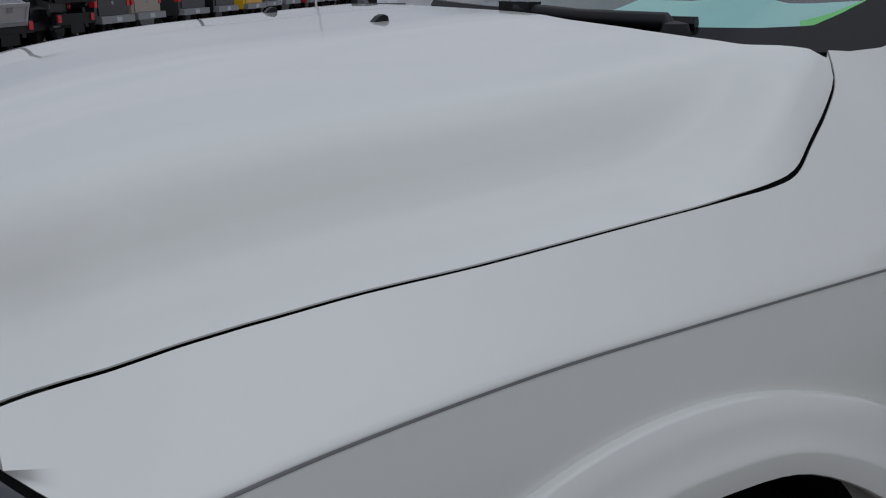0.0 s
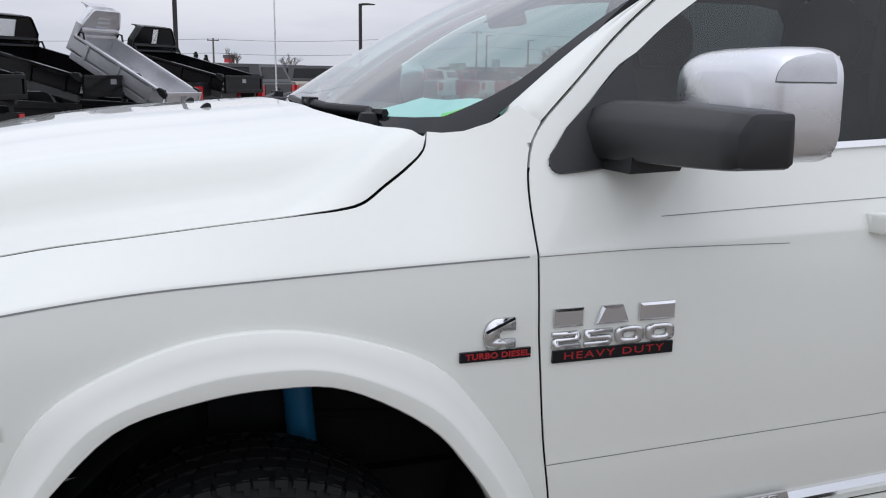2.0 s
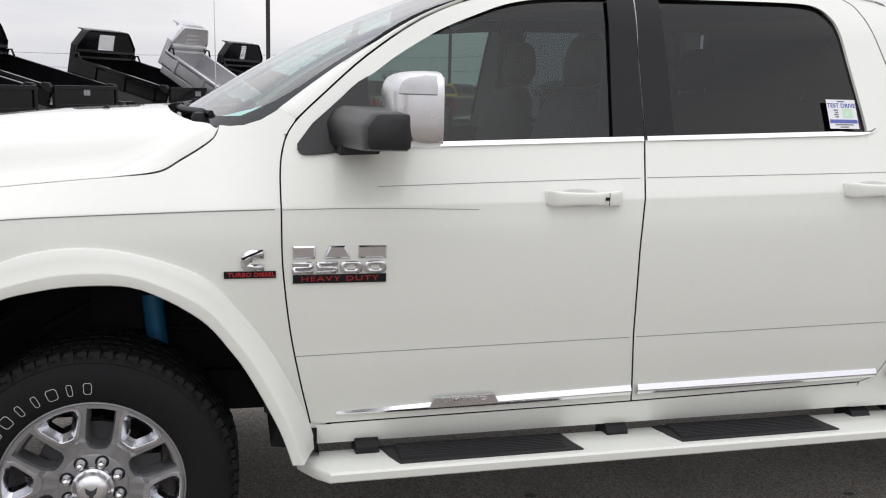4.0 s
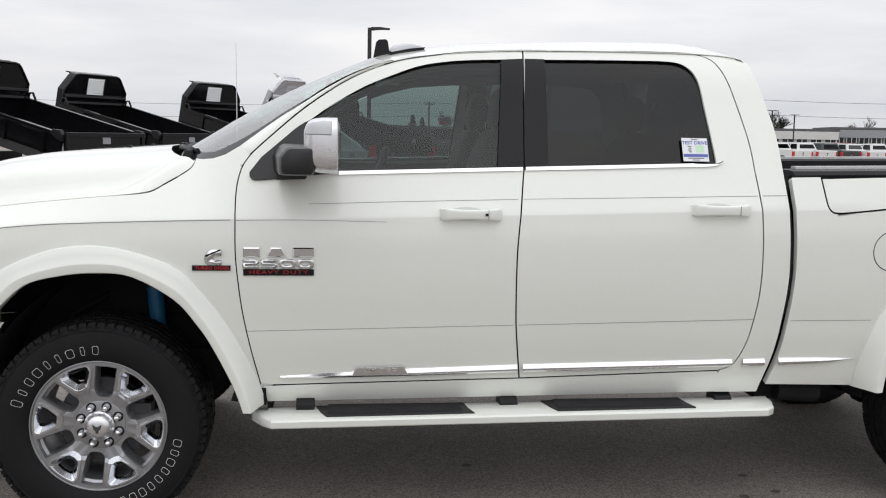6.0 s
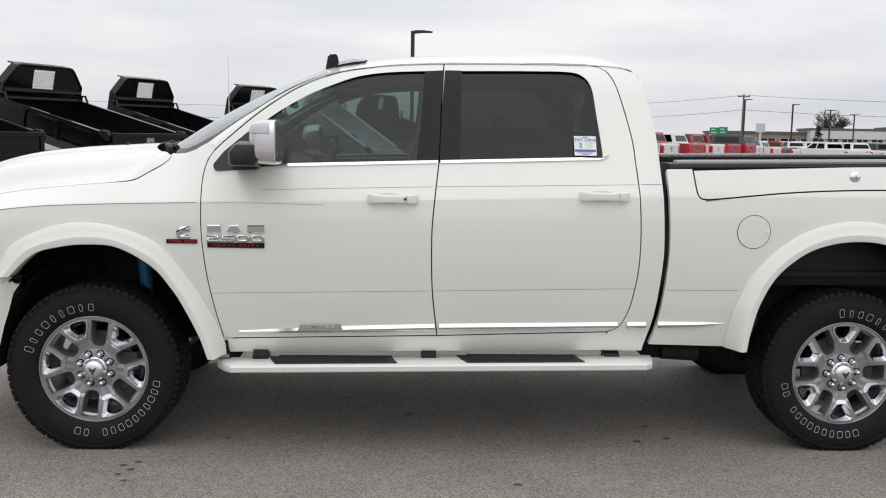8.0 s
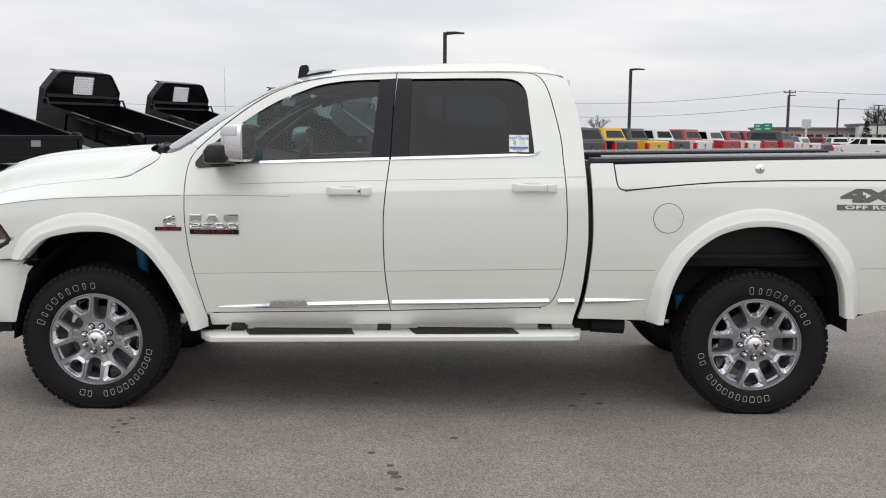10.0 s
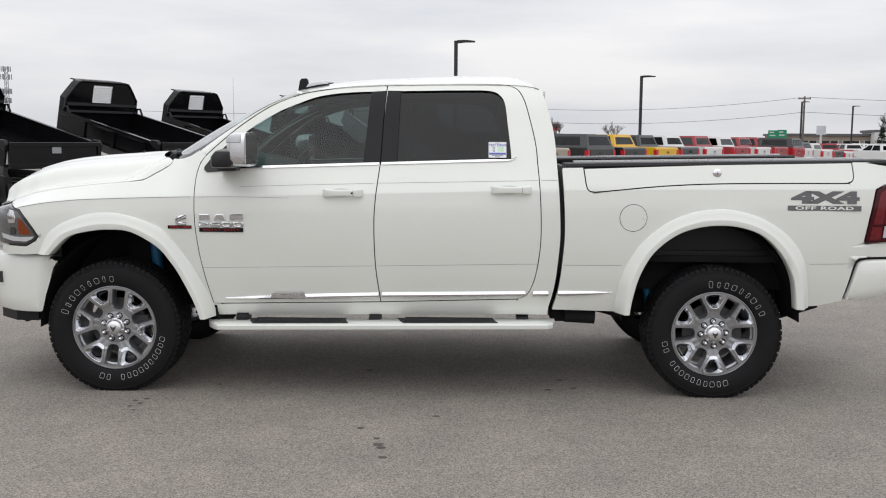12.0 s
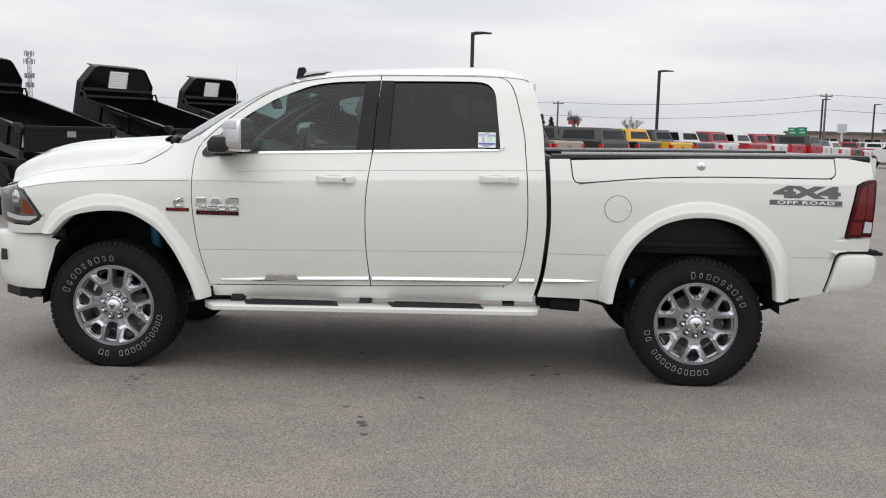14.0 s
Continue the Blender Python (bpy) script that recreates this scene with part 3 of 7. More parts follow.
truck = thing("pickup_truck", "clean pearl white crew-cab pickup truck with chrome trim, parked on asphalt", "pickup truck")
CAMERA_SIDE = 1
for flip in (1, -1):
    seen = flip == CAMERA_SIDE
    # front fender
    arch = [(0.5 * (a + c), 0.5 * (b + d)) for (a, b), (c, d) in zip(F_OUT, F_IN)]
    fender_line = [(a, b) for a, b in GAP_FRONT] + arch[::-1] + [(-0.55, 0.890), (-0.70, 0.890), (-0.70, 0.950)] + [(-0.640, 0.948), (-0.504, 0.946), (-0.441, 0.981), (-0.425, 1.008), (-0.450, 1.050), (-0.495, 1.117), (-0.540, 1.174), (-0.600, 1.190), (-0.664, 1.207)] + SEAM[1:] + [(0.41, 1.490), (0.45, 1.494), (0.50, 1.511), (0.558, 1.546)]
    fender = body_panel("front_fender", fender_line, M_PAINT, truck, dx=0.04, ds=0.03, gap=0.0019, depth=0.002, flip=flip)
    # front door
    lower = GAP_FRONT[:-1] + [(0.640, 0.584), (1.697, 0.606)] + GAP_MID[::-1][1:] + [(1.693, belt(1.693)), (0.5600, belt(0.56))]
    lower = [(a, min(b, belt(a))) for a, b in lower if not (b > belt(a) and a < 0.62)]
    front_door = body_panel("front_door", lower, M_PAINT, truck, dx=0.12, ds=0.05, gap=0.003, flip=flip)
    inner_top = curve([(0.600, belt(0.60)), (0.618, 1.462), (0.770, 1.612), (0.833, 1.652), (0.917, 1.713), (1.05, 1.792), (1.185, 1.850), (1.28, 1.884), (1.391, 1.905), (1.50, 1.915), (1.632, 1.921)], 4)
    body_band("window_frame", [(0.5580, 1.424)] + [q for q in GAP_FRONT[::-1] if 1.43 < q[1] < 1.510] + GAP_PILLAR, [(0.600, 1.424)] + inner_top + [(1.640, 1.922)], M_PAINT, front_door, flip=flip)
    panel("window_frame", [(1.632, 1.923), (1.607, 1.65), (1.592, 1.459), (1.690, 1.459), (1.701, 1.745), (1.716, 1.957), (1.640, 1.954)], side, M_PAINT, front_door, dx=0.10, ds=0.05, flip=flip)
    panel("pillar_trim", [(1.585, 1.466), (1.600, 1.65), (1.622, 1.918), (1.718, 1.925), (1.702, 1.745), (1.691, 1.466)], side, M_TRIM, front_door, "gloss black pillar trim", depth=0.004, off=0.0035, flip=flip)
    pane = panel("door_glass", inner_top + [(1.630, 1.915), (1.607, 1.65), (1.590, 1.460), (0.606, 1.424)], side, G_TINT, front_door, "tinted door glass", depth=0.0, off=-0.012, flip=flip)
    # rear door
    lower = [(a, min(b, 1.468)) for a, b in GAP_MID] + [(2.548, 0.633)] + GAP_REAR[::-1][1:] + [(2.664, 1.468), (1.693, 1.468)]
    rear_door = body_panel("rear_door", lower, M_PAINT, truck, dx=0.12, ds=0.05, gap=0.003, flip=flip)
    rear_win = [(1.786, 1.468), (1.795, 1.70), (1.800, 1.925), (2.10, 1.931)] + curve([(2.30, 1.933), (2.385, 1.927), (2.435, 1.901), (2.466, 1.845), (2.480, 1.73), (2.495, 1.60), (2.503, 1.510), (2.497, 1.478), (2.480, 1.468)], 4)
    body_band("window_frame", GAP_REAR_TOP + [(2.666, 1.459)], [(1.722, 1.922)] + rear_win[2:-1] + [(2.484, 1.468), (2.482, 1.459)], M_PAINT, rear_door, flip=flip, n=64)
    panel("window_frame", [(1.697, 1.465), (1.708, 1.745), (1.722, 1.957), (1.800, 1.959), (1.800, 1.925), (1.795, 1.70), (1.786, 1.465)], side, M_PAINT, rear_door, dx=0.10, ds=0.05, flip=flip)
    panel("pillar_trim", [(1.697, 1.468), (1.708, 1.745), (1.724, 1.925), (1.807, 1.925), (1.802, 1.70), (1.794, 1.468)], side, M_TRIM, rear_door, "gloss black pillar trim", depth=0.004, off=0.0035, flip=flip)
    panel("door_glass", rear_win, side, G_DARK, rear_door, "dark privacy glass", depth=0.0, off=-0.012, flip=flip)
    panel("door_top", [(1.699, 1.4655), (2.490, 1.4655), (2.502, 1.4780), (2.507, 1.4985), (2.47, 1.4930), (2.40, 1.4890), (1.699, 1.4680)], side, M_PAINT, rear_door, dx=0.2, ds=0.03, off=-0.0012, flip=flip)
    # chrome along the belt
    for owner, a, b in ((front_door, 0.635, 1.688), (rear_door, 1.700, 2.470)):
        line = [(a, belt(a) - 0.005), (b, belt(b) - 0.005), (b, belt(b) + 0.009), (a, belt(a) + 0.009)]
        if owner is rear_door:
            line = [(a, belt(a) - 0.005)] + curve([(2.40, belt(2.40) - 0.005), (2.47, 1.4905), (2.513, 1.4985), (2.534, 1.5125)], 3) + curve([(2.530, 1.5150), (2.508, 1.5050), (2.465, 1.5005), (2.40, belt(2.40) + 0.009)], 3) + [(a, belt(a) + 0.009)]
        panel("belt_moulding", line, side, M_CHROME, owner, "chrome strip below the window", dx=0.2, ds=0.03, depth=0.008, off=0.007, flip=flip)
    # rubber seal in the seam along the roof
    seam = [q for q in GAP_PILLAR if q[0] > 1.12] + [q for q in GAP_REAR_TOP[1:] if q[0] < 2.50]
    panel("roof_seal", [(a, b - 0.0022) for a, b in seam] + [(a, b + 0.0022) for a, b in seam[::-1]], side, M_GAP, truck, "black rubber seal along the roof", dx=0.1, ds=0.05, depth=0.0, off=0.0016, flip=flip)
    # rocker, cab corner, roof
    panel("rocker_panel", [(0.644, 0.5825), (1.697, 0.6045), (2.548, 0.6315), (2.60, 0.649), (2.56, 0.530), (0.660, 0.505)], side, M_PAINT, truck, dx=0.2, ds=0.04, gap=0.002, flip=flip)
    body_band("cab_corner", [q for q in GAP_REAR_TOP if q[0] > 2.47 and (q[1] > 1.9 or q[0] > 2.5)] + GAP_REAR[1:] + [(2.546, 0.60), (2.550, 0.530)], [(2.60, 1.964), (2.66, 1.956)] + CAB_BACK, M_PAINT, truck, n=72, gap_out=0.003, flip=flip)
    # bed side
    arch = [(0.5 * (a + c), 0.5 * (b + d)) for (a, b), (c, d) in zip(R_OUT, R_IN)]
    bed_line = BED_FRONT + [(3.10, 0.558)] + arch + [(4.40, 0.606), (4.562, 0.640), (4.585, 0.745), (4.604, 0.850), (4.614, 0.893), (4.634, 0.914), (4.69, 0.921), (4.82, 0.925), (4.822, 1.010), (4.660, 1.009), (4.658, 1.03), (4.677, 1.145), (4.713, 1.338), (4.768, 1.367), (4.822, 1.377), (4.816, 1.43), (4.812, 1.485), (4.790, 1.503), (4.584, 1.502)] + LID[::-1] + [(2.815, 1.455)]
    bed_side = body_panel("bed_side", bed_line, M_PAINT, truck, dx=0.12, ds=0.05, depth=0.03, gap=0.002, flip=flip)
    panel("bed_box_lid", LID + [(4.570, 1.500), (3.70, 1.481), (2.944, 1.459)], side, M_PAINT, truck, "white lockable bed side lid", dx=0.15, ds=0.04, gap=0.0055, flip=flip)
    # black sheets stand in for the shade behind the lid and bumper gaps
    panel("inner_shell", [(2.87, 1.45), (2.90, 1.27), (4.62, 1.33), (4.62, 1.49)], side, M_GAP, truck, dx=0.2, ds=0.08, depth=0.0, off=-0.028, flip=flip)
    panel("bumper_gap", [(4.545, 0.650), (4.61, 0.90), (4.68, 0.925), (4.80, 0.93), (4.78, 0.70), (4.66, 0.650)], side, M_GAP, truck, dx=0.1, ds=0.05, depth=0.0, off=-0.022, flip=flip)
    lamp = panel("tail_lamp", TAIL_LAMP, side, M_LENS_RED, truck, "dark red tail lamp with clear lower lens", dx=0.04, ds=0.04, depth=0.03, off=0.010, flip=flip)
    cx, cz = sum(a for a, b in TAIL_LAMP) / len(TAIL_LAMP), sum(b for a, b in TAIL_LAMP) / len(TAIL_LAMP)
    for line in ([(4.738, 1.318), (4.772, 1.338), (4.768, 1.16), (4.760, 1.128), (4.700, 1.125)], [(4.778, 1.340), (4.812, 1.350), (4.816, 1.20), (4.814, 1.128), (4.772, 1.128)], [(4.694, 1.110), (4.756, 1.112), (4.752, 1.036), (4.684, 1.032)]):
        panel("lamp_element", line, side, M_LENS_INNER, lamp, "brighter red lamp element", dx=0.04, ds=0.04, depth=0.003, off=0.0115, flip=flip)
    panel("reversing_lens", [(4.765, 1.046), (4.815, 1.046), (4.817, 1.110), (4.772, 1.116)], side, M_LENS_CLEAR, lamp, "clear reversing lens", depth=0.004, off=0.0125, flip=flip)
    # headlamp
    lamp = panel("headlamp", HEADLAMP, side, M_LAMP_BLACK, truck, "black-bezel headlamp with amber corner", dx=0.03, ds=0.03, depth=0.04, off=-0.004, flip=flip)
    lit = inset(HEADLAMP, 0.014)
    inner = panel("lamp_reflector", lit, side, M_LAMP_GREY, lamp, "grey reflector under the clear cover", dx=0.03, ds=0.03, depth=0.004, off=-0.001, flip=flip)
    panel("indicator", [(-0.548, 1.118), (-0.526, 1.108), (-0.478, 1.042), (-0.470, 1.024), (-0.500, 1.014), (-0.545, 1.022), (-0.552, 1.060)], side, M_LENS_AMBER, lamp, "amber corner reflector", dx=0.03, ds=0.03, depth=0.006, off=0.003, flip=flip)
    panel("lamp_lens", [(-0.612, 1.172), (-0.580, 1.165), (-0.566, 1.120), (-0.572, 1.090), (-0.618, 1.086), (-0.632, 1.130)], side, M_CHROME, lamp, "bright projector lens", dx=0.02, ds=0.02, depth=0.006, off=0.003, flip=flip)
    panel("lamp_lens", [(-0.610, 1.060), (-0.575, 1.064), (-0.566, 1.040), (-0.575, 1.018), (-0.612, 1.014)], side, M_LAMP_BLACK, lamp, "dark second projector", dx=0.02, ds=0.02, depth=0.006, off=0.003, flip=flip)
    panel("lamp_lens", [(-0.680, 0.992), (-0.600, 0.978), (-0.505, 0.975), (-0.466, 0.990), (-0.452, 1.006), (-0.490, 1.004), (-0.560, 1.002), (-0.620, 1.010), (-0.690, 1.020)], side, M_LENS_CLEAR, lamp, "clear lower lamp strip", dx=0.03, ds=0.03, depth=0.006, off=0.003, flip=flip)
    # black sheets added behind the seams, in place of the shade in their depth
    backing = panel("inner_shell", [(0.50, 1.440), (0.50, 0.62), (0.66, 0.53), (2.60, 0.54), (2.76, 0.60), (2.84, 1.00), (2.80, 1.44)], side, M_GAP, truck, "black sheet added for the shade inside the seams", dx=0.2, ds=0.08, depth=0.0, off=-0.026, flip=flip)
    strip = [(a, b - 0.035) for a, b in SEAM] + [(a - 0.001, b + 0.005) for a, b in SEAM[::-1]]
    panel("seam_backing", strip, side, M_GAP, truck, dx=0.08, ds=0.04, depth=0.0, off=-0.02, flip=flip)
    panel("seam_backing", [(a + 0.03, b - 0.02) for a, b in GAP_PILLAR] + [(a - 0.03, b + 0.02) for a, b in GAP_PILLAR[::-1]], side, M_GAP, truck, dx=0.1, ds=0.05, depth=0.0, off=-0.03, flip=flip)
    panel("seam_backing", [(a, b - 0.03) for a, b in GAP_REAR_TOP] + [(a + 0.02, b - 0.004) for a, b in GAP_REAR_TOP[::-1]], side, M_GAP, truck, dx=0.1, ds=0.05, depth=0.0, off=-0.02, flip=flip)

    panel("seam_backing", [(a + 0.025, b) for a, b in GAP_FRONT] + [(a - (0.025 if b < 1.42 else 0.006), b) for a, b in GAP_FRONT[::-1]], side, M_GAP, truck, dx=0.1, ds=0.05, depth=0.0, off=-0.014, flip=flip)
    # flares round the wheel arches
    for outer, inner in ((F_OUT, F_IN), (R_OUT, R_IN)):
        rows = []
        for (a, b), (c, d) in zip(outer, inner):
            y0 = side_y(a, b)
            crest = max(y0 + 0.02, 1.018 - lerp_table(NOSE_IN, a))
            mix = lambda u: (a + (c - a) * u, b + (d - b) * u)
            prof = [(0.0, y0 - 0.008), (0.0, y0 + 0.008), (0.012, y0 + 0.0115), (0.03, y0 + 0.013), (0.30, y0 + 0.013 + 0.42 * (crest - y0 - 0.013)), (0.58, crest - 0.003), (0.63, crest), (0.67, crest + 0.0005), (0.97, crest - 0.006), (1.0, crest - 0.010), (1.0, crest - 0.05), (0.97, crest - 0.10)]
            rows.append([(*mix(u)[:1], -flip * y, mix(u)[1]) for u, y in prof])
        sheet("wheel_arch_flare", rows, M_PAINT, truck, sharp=40)
    # arch liners
    for cx, rr, z0 in ((0.10, 0.62, 0.42), (3.76, 0.60, 0.50)):
        rows = []
        for i in range(25):
            t = math.pi * (i / 24)
            px, pz = cx - rr * math.cos(t) * 0.92, z0 + rr * math.sin(t)
            rows.append([(px, -flip * y, pz) for y in (0.905, 0.88, 0.70, 0.45)])
        sheet("arch_liner", rows, M_DARK, truck, "black moulded arch liner")
    # shade in the side's character creases, painted as thin dark lines
    def hairline(pts, w, owner, mat=M_CREASE_SHADE_SEAL):
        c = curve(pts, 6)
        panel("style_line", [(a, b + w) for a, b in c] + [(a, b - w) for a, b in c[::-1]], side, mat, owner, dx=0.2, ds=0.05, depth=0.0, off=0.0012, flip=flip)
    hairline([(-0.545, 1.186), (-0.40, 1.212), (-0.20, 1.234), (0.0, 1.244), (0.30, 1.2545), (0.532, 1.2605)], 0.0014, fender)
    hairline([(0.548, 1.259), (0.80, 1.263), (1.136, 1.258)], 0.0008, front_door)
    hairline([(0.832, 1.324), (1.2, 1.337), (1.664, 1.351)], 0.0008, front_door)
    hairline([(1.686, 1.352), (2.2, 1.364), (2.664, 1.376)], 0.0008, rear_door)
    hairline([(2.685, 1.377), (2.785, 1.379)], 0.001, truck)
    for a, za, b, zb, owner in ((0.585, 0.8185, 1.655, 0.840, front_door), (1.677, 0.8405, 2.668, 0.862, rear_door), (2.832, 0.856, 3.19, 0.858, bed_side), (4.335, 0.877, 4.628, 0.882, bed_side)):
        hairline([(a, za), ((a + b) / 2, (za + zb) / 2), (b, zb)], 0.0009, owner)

    # door handles
    for owner, hx, hz in ((front_door, 1.470, 1.292), (rear_door, 2.500, 1.318)):
        yb = side_y(hx, hz)
        bm = bmesh.new()
        rows = []
        for i in range(17):
            t = i / 16
            bow = 0.040 * (1 - (2 * t - 1) ** 6) ** 0.8
            half = 0.0195 + 0.0075 * abs(2 * t - 1) ** 2
            if i in (0, 16):
                half *= 0.75
            for k in range(16):
                ang = 2 * math.pi * (k + 0.5) / 16
                c, q = math.cos(ang), math.sin(ang)
                rows.append(bm.verts.new((hx - 0.123 + 0.246 * t, -flip * (yb + bow * 0.8 + 0.011 * math.copysign(abs(c) ** 0.5, c)), hz + half * math.copysign(abs(q) ** 0.45, q))))
        for i in range(16):
            for k in range(16):
                bm.faces.new((rows[i * 16 + k], rows[i * 16 + (k + 1) % 16], rows[i * 16 + 16 + (k + 1) % 16], rows[i * 16 + 16 + k]))
        bm.faces.new(rows[:16])
        bm.faces.new(rows[-16:])
        # flat oval on the door; the hollow's shade is only in its colour
        cup = [(hx - 0.015 + 0.078 * math.cos(2 * math.pi * k / 28), hz + 0.0265 * math.sin(2 * math.pi * k / 28)) for k in range(28)]
        panel("handle_cup", cup, side, M_HANDLE_SHADE, owner, "flat greyer oval for the shade in the hollow behind the handle", dx=0.1, ds=0.03, depth=0.0, off=0.001, flip=flip)
        handle = part("door_handle", bm, M_PAINT, owner, "white-painted pull handle", smooth=50)
        bm = bmesh.new()
        box(bm, hx + 0.0660, hx + 0.0670, -flip * (yb + 0.020), -flip * (yb + 0.0440), hz - 0.0190, hz + 0.0190)
        part("handle_joint", bm, M_GAP, owner)
        if owner is front_door:
            bm = bmesh.new()
            box(bm, hx + 0.053, hx + 0.064, -flip * (yb + 0.035), -flip * (yb + 0.047), hz - 0.004, hz + 0.006)
            part("handle_button", bm, M_BLACK, front_door, "small black touch button")

# hood in one sheet
rear_edge = [(0.20 + 0.178 * abs(v) ** 3, v) for v in [1 - 2 * i / 24 for i in range(25)]]
hood = panel("hood", [(-0.985, -0.9975)] + [(-0.985 + 0.02 * k, -0.9975) for k in range(1, 60)] + [(x, max(-0.9975, min(0.9975, v))) for x, v in rear_edge[::-1]] + [(0.36 - 0.02 * k, 0.9975) for k in range(1, 66)] + [(-0.985, 0.9975)], hood_surf, M_PAINT, truck, dx=0.025, ds=0.05, depth=0.002, cuts=[s * k for s in (-1, 1) for k in (0.78, 0.82, 0.84, 0.86, 0.88, 0.92, 0.94, 0.97, 0.985)])
roof = panel("roof", [(1.075 + 0.075 * abs(v) ** 2, v) for v in [-1 + i / 10 for i in range(21)]] + [(2.715, 1.0), (2.715, -1.0)], roof_surf, M_PAINT, truck, dx=0.08, ds=0.1)

# windscreen and pillars


def screen_point(u, v):
    low = Vector((0.250 + 0.295 * abs(u) ** 2.4, 0.812 * u, 1.520 + 0.010 * abs(u)))
    high = Vector((1.075 + 0.075 * u * u, 0.712 * u, lerp_table(ROOF_EDGE, 1.075 + 0.075 * u * u) + lerp_table(ROOF_CROWN, 1.1) * (1 - abs(u) ** 2.6)))
    p = low.lerp(high, v)
    rise = math.sin(math.pi * v)
    return (p.x - 0.012 * rise, p.y, p.z + 0.024 * rise)


windscreen = sheet("windscreen", [[screen_point(-1 + i / 12, -0.11 + 1.11 * j / 10) for i in range(25)] for j in range(11)], G_CLEAR, truck, "clear laminated windscreen")
frit = []
for j in range(3):
    frit.append([(p[0] - 0.003, p[1], p[2] + 0.003) for p in (screen_point(u, -0.11 + (0.085 + 0.05 * max(0.0, abs(u) - 0.80) ** 2 / 0.04 - 0.02 * abs(u)) * j / 2) for u in [-0.998 + 1.996 * i / 32 for i in range(33)])])
sheet("lower_frit", frit, M_FRIT, windscreen, "black band along the lower edge")
for s in (-1, 1):
    rows = []
    for j in range(15):
        v = -0.11 + 1.11 * (j / 14) ** 1.5
        rows.append([(p[0] - 0.003, p[1], p[2] + 0.003) for p in (screen_point(s * (1.0 - w * (0.034 + 1.5 * max(0, 0.20 - v) ** 2)), v) for w in (0.0, 0.5, 1.0))])
    sheet("side_frit", rows, M_FRIT, windscreen)
    rows = []
    for j in range(7):
        v = -0.11 + 0.11 * j / 6
        rows.append([(p[0] + 0.006, p[1], p[2] - 0.006) for p in (screen_point(s * w, v) for w in (0.94, 0.97, 0.995))])
    sheet("corner_seal", rows, M_TRIM, windscreen, "black rubber seal at the lower corner")
    door_side = [Vector((a, s * side_y(a, b), b)) for a, b in curve([(0.601, 1.516), (0.670, 1.581), (0.818, 1.710), (0.998, 1.830), (1.174, 1.902)], 4)]
    rows = []
    for j, d in enumerate(door_side):
        w = Vector(screen_point(s * 1.0, 0.02 + 0.98 * j / (len(door_side) - 1)))
        out = Vector((-0.45, s * 0.6, 0.62)).normalized()
        rows.append([tuple(d.lerp(w, t) + out * 0.014 * math.sin(math.pi * min(1, t * 1.05)) + Vector((0, 0, 0.006 if t == 1 else 0))) for t in (0, 0.1, 0.25, 0.45, 0.65, 0.85, 1.0)] + [tuple(w - out * 0.02)])
    rows[0][0] = tuple(door_side[0])
    foot = Vector((-0.022, -s * 0.012, -0.026))
    rows.insert(0, [tuple(Vector(q) + foot) for q in rows[0]])
    sheet("windscreen_pillar", rows, M_PAINT, truck)


# ---- wheels ----
TYRE_SIDE = [(0.264, -0.112), (0.270, -0.125), (0.285, -0.137), (0.310, -0.1455), (0.340, -0.1480), (0.368, -0.1450), (0.388, -0.137), (0.392, -0.1385), (0.396, -0.136), (0.406, -0.127), (0.415, -0.119)]


def tyre_mesh():
    bm = bmesh.new()
    lathe(bm, TYRE_SIDE + [(0.4185, -0.09), (0.4190, 0.0), (0.4185, 0.09)] + [(r, -a) for r, a in TYRE_SIDE[::-1]], 96)
    rng = random.Random(4)
    rows = [(-0.128, -0.084, 72, 0.0, 0.78), (-0.076, -0.032, 60, 0.4, 0.84), (-0.023, 0.023, 60, 0.0, 0.86), (0.032, 0.076, 60, 0.6, 0.84), (0.084, 0.128, 72, 0.5, 0.78)]
    for y0, y1, count, shift, fill in rows:
        edge = abs(y0) > 0.08 or abs(y1) > 0.08
        for k in range(count):
            a0 = 2 * math.pi * (k + shift) / count
            a1 = a0 + 2 * math.pi * fill / count * (1 if not edge else rng.choice((0.9, 1.06)))
            skew = 0.018 * (1 if k % 2 else -1)
            v = []
            for r in (0.408, 0.4255):
                for (a, y) in ((a0, y0), (a1, y0), (a1 + skew, y1), (a0 + skew, y1)):
                    yy = y * (1.0 if r > 0.41 or not edge else 1.04)
                    rr = r - (0.004 if edge and abs(y) > 0.1 and r > 0.42 else 0)
                    v.append(bm.verts.new((rr * math.cos(a), yy, rr * math.sin(a))))
            for f in ((3, 2, 1, 0), (4, 5, 6, 7), (0, 1, 5, 4), (1, 2, 6, 5), (2, 3, 7, 6), (3, 0, 4, 7)):
                bm.faces.new([v[i] for i in f])
    # shoulder lugs reaching down the sidewall
    for k in range(72):
        a0 = 2 * math.pi * k / 72
        a1 = a0 + 2 * math.pi * (0.55 if k % 2 else 0.36) / 72
        for s in (-1, 1):
            v = [bm.verts.new((r * math.cos(a), s * y, r * math.sin(a))) for r, y in ((0.392 if k % 2 else 0.399, 0.1395), (0.412, 0.1295), (0.424, 0.121), (0.405, 0.115)) for a in (a0, a1)]
            for f in ((0, 1, 3, 2), (2, 3, 5, 4), (0, 2, 4, 6), (1, 7, 5, 3), (4, 5, 7, 6), (0, 6, 7, 1)):
                bm.faces.new([v[i] for i in f])
    return bm


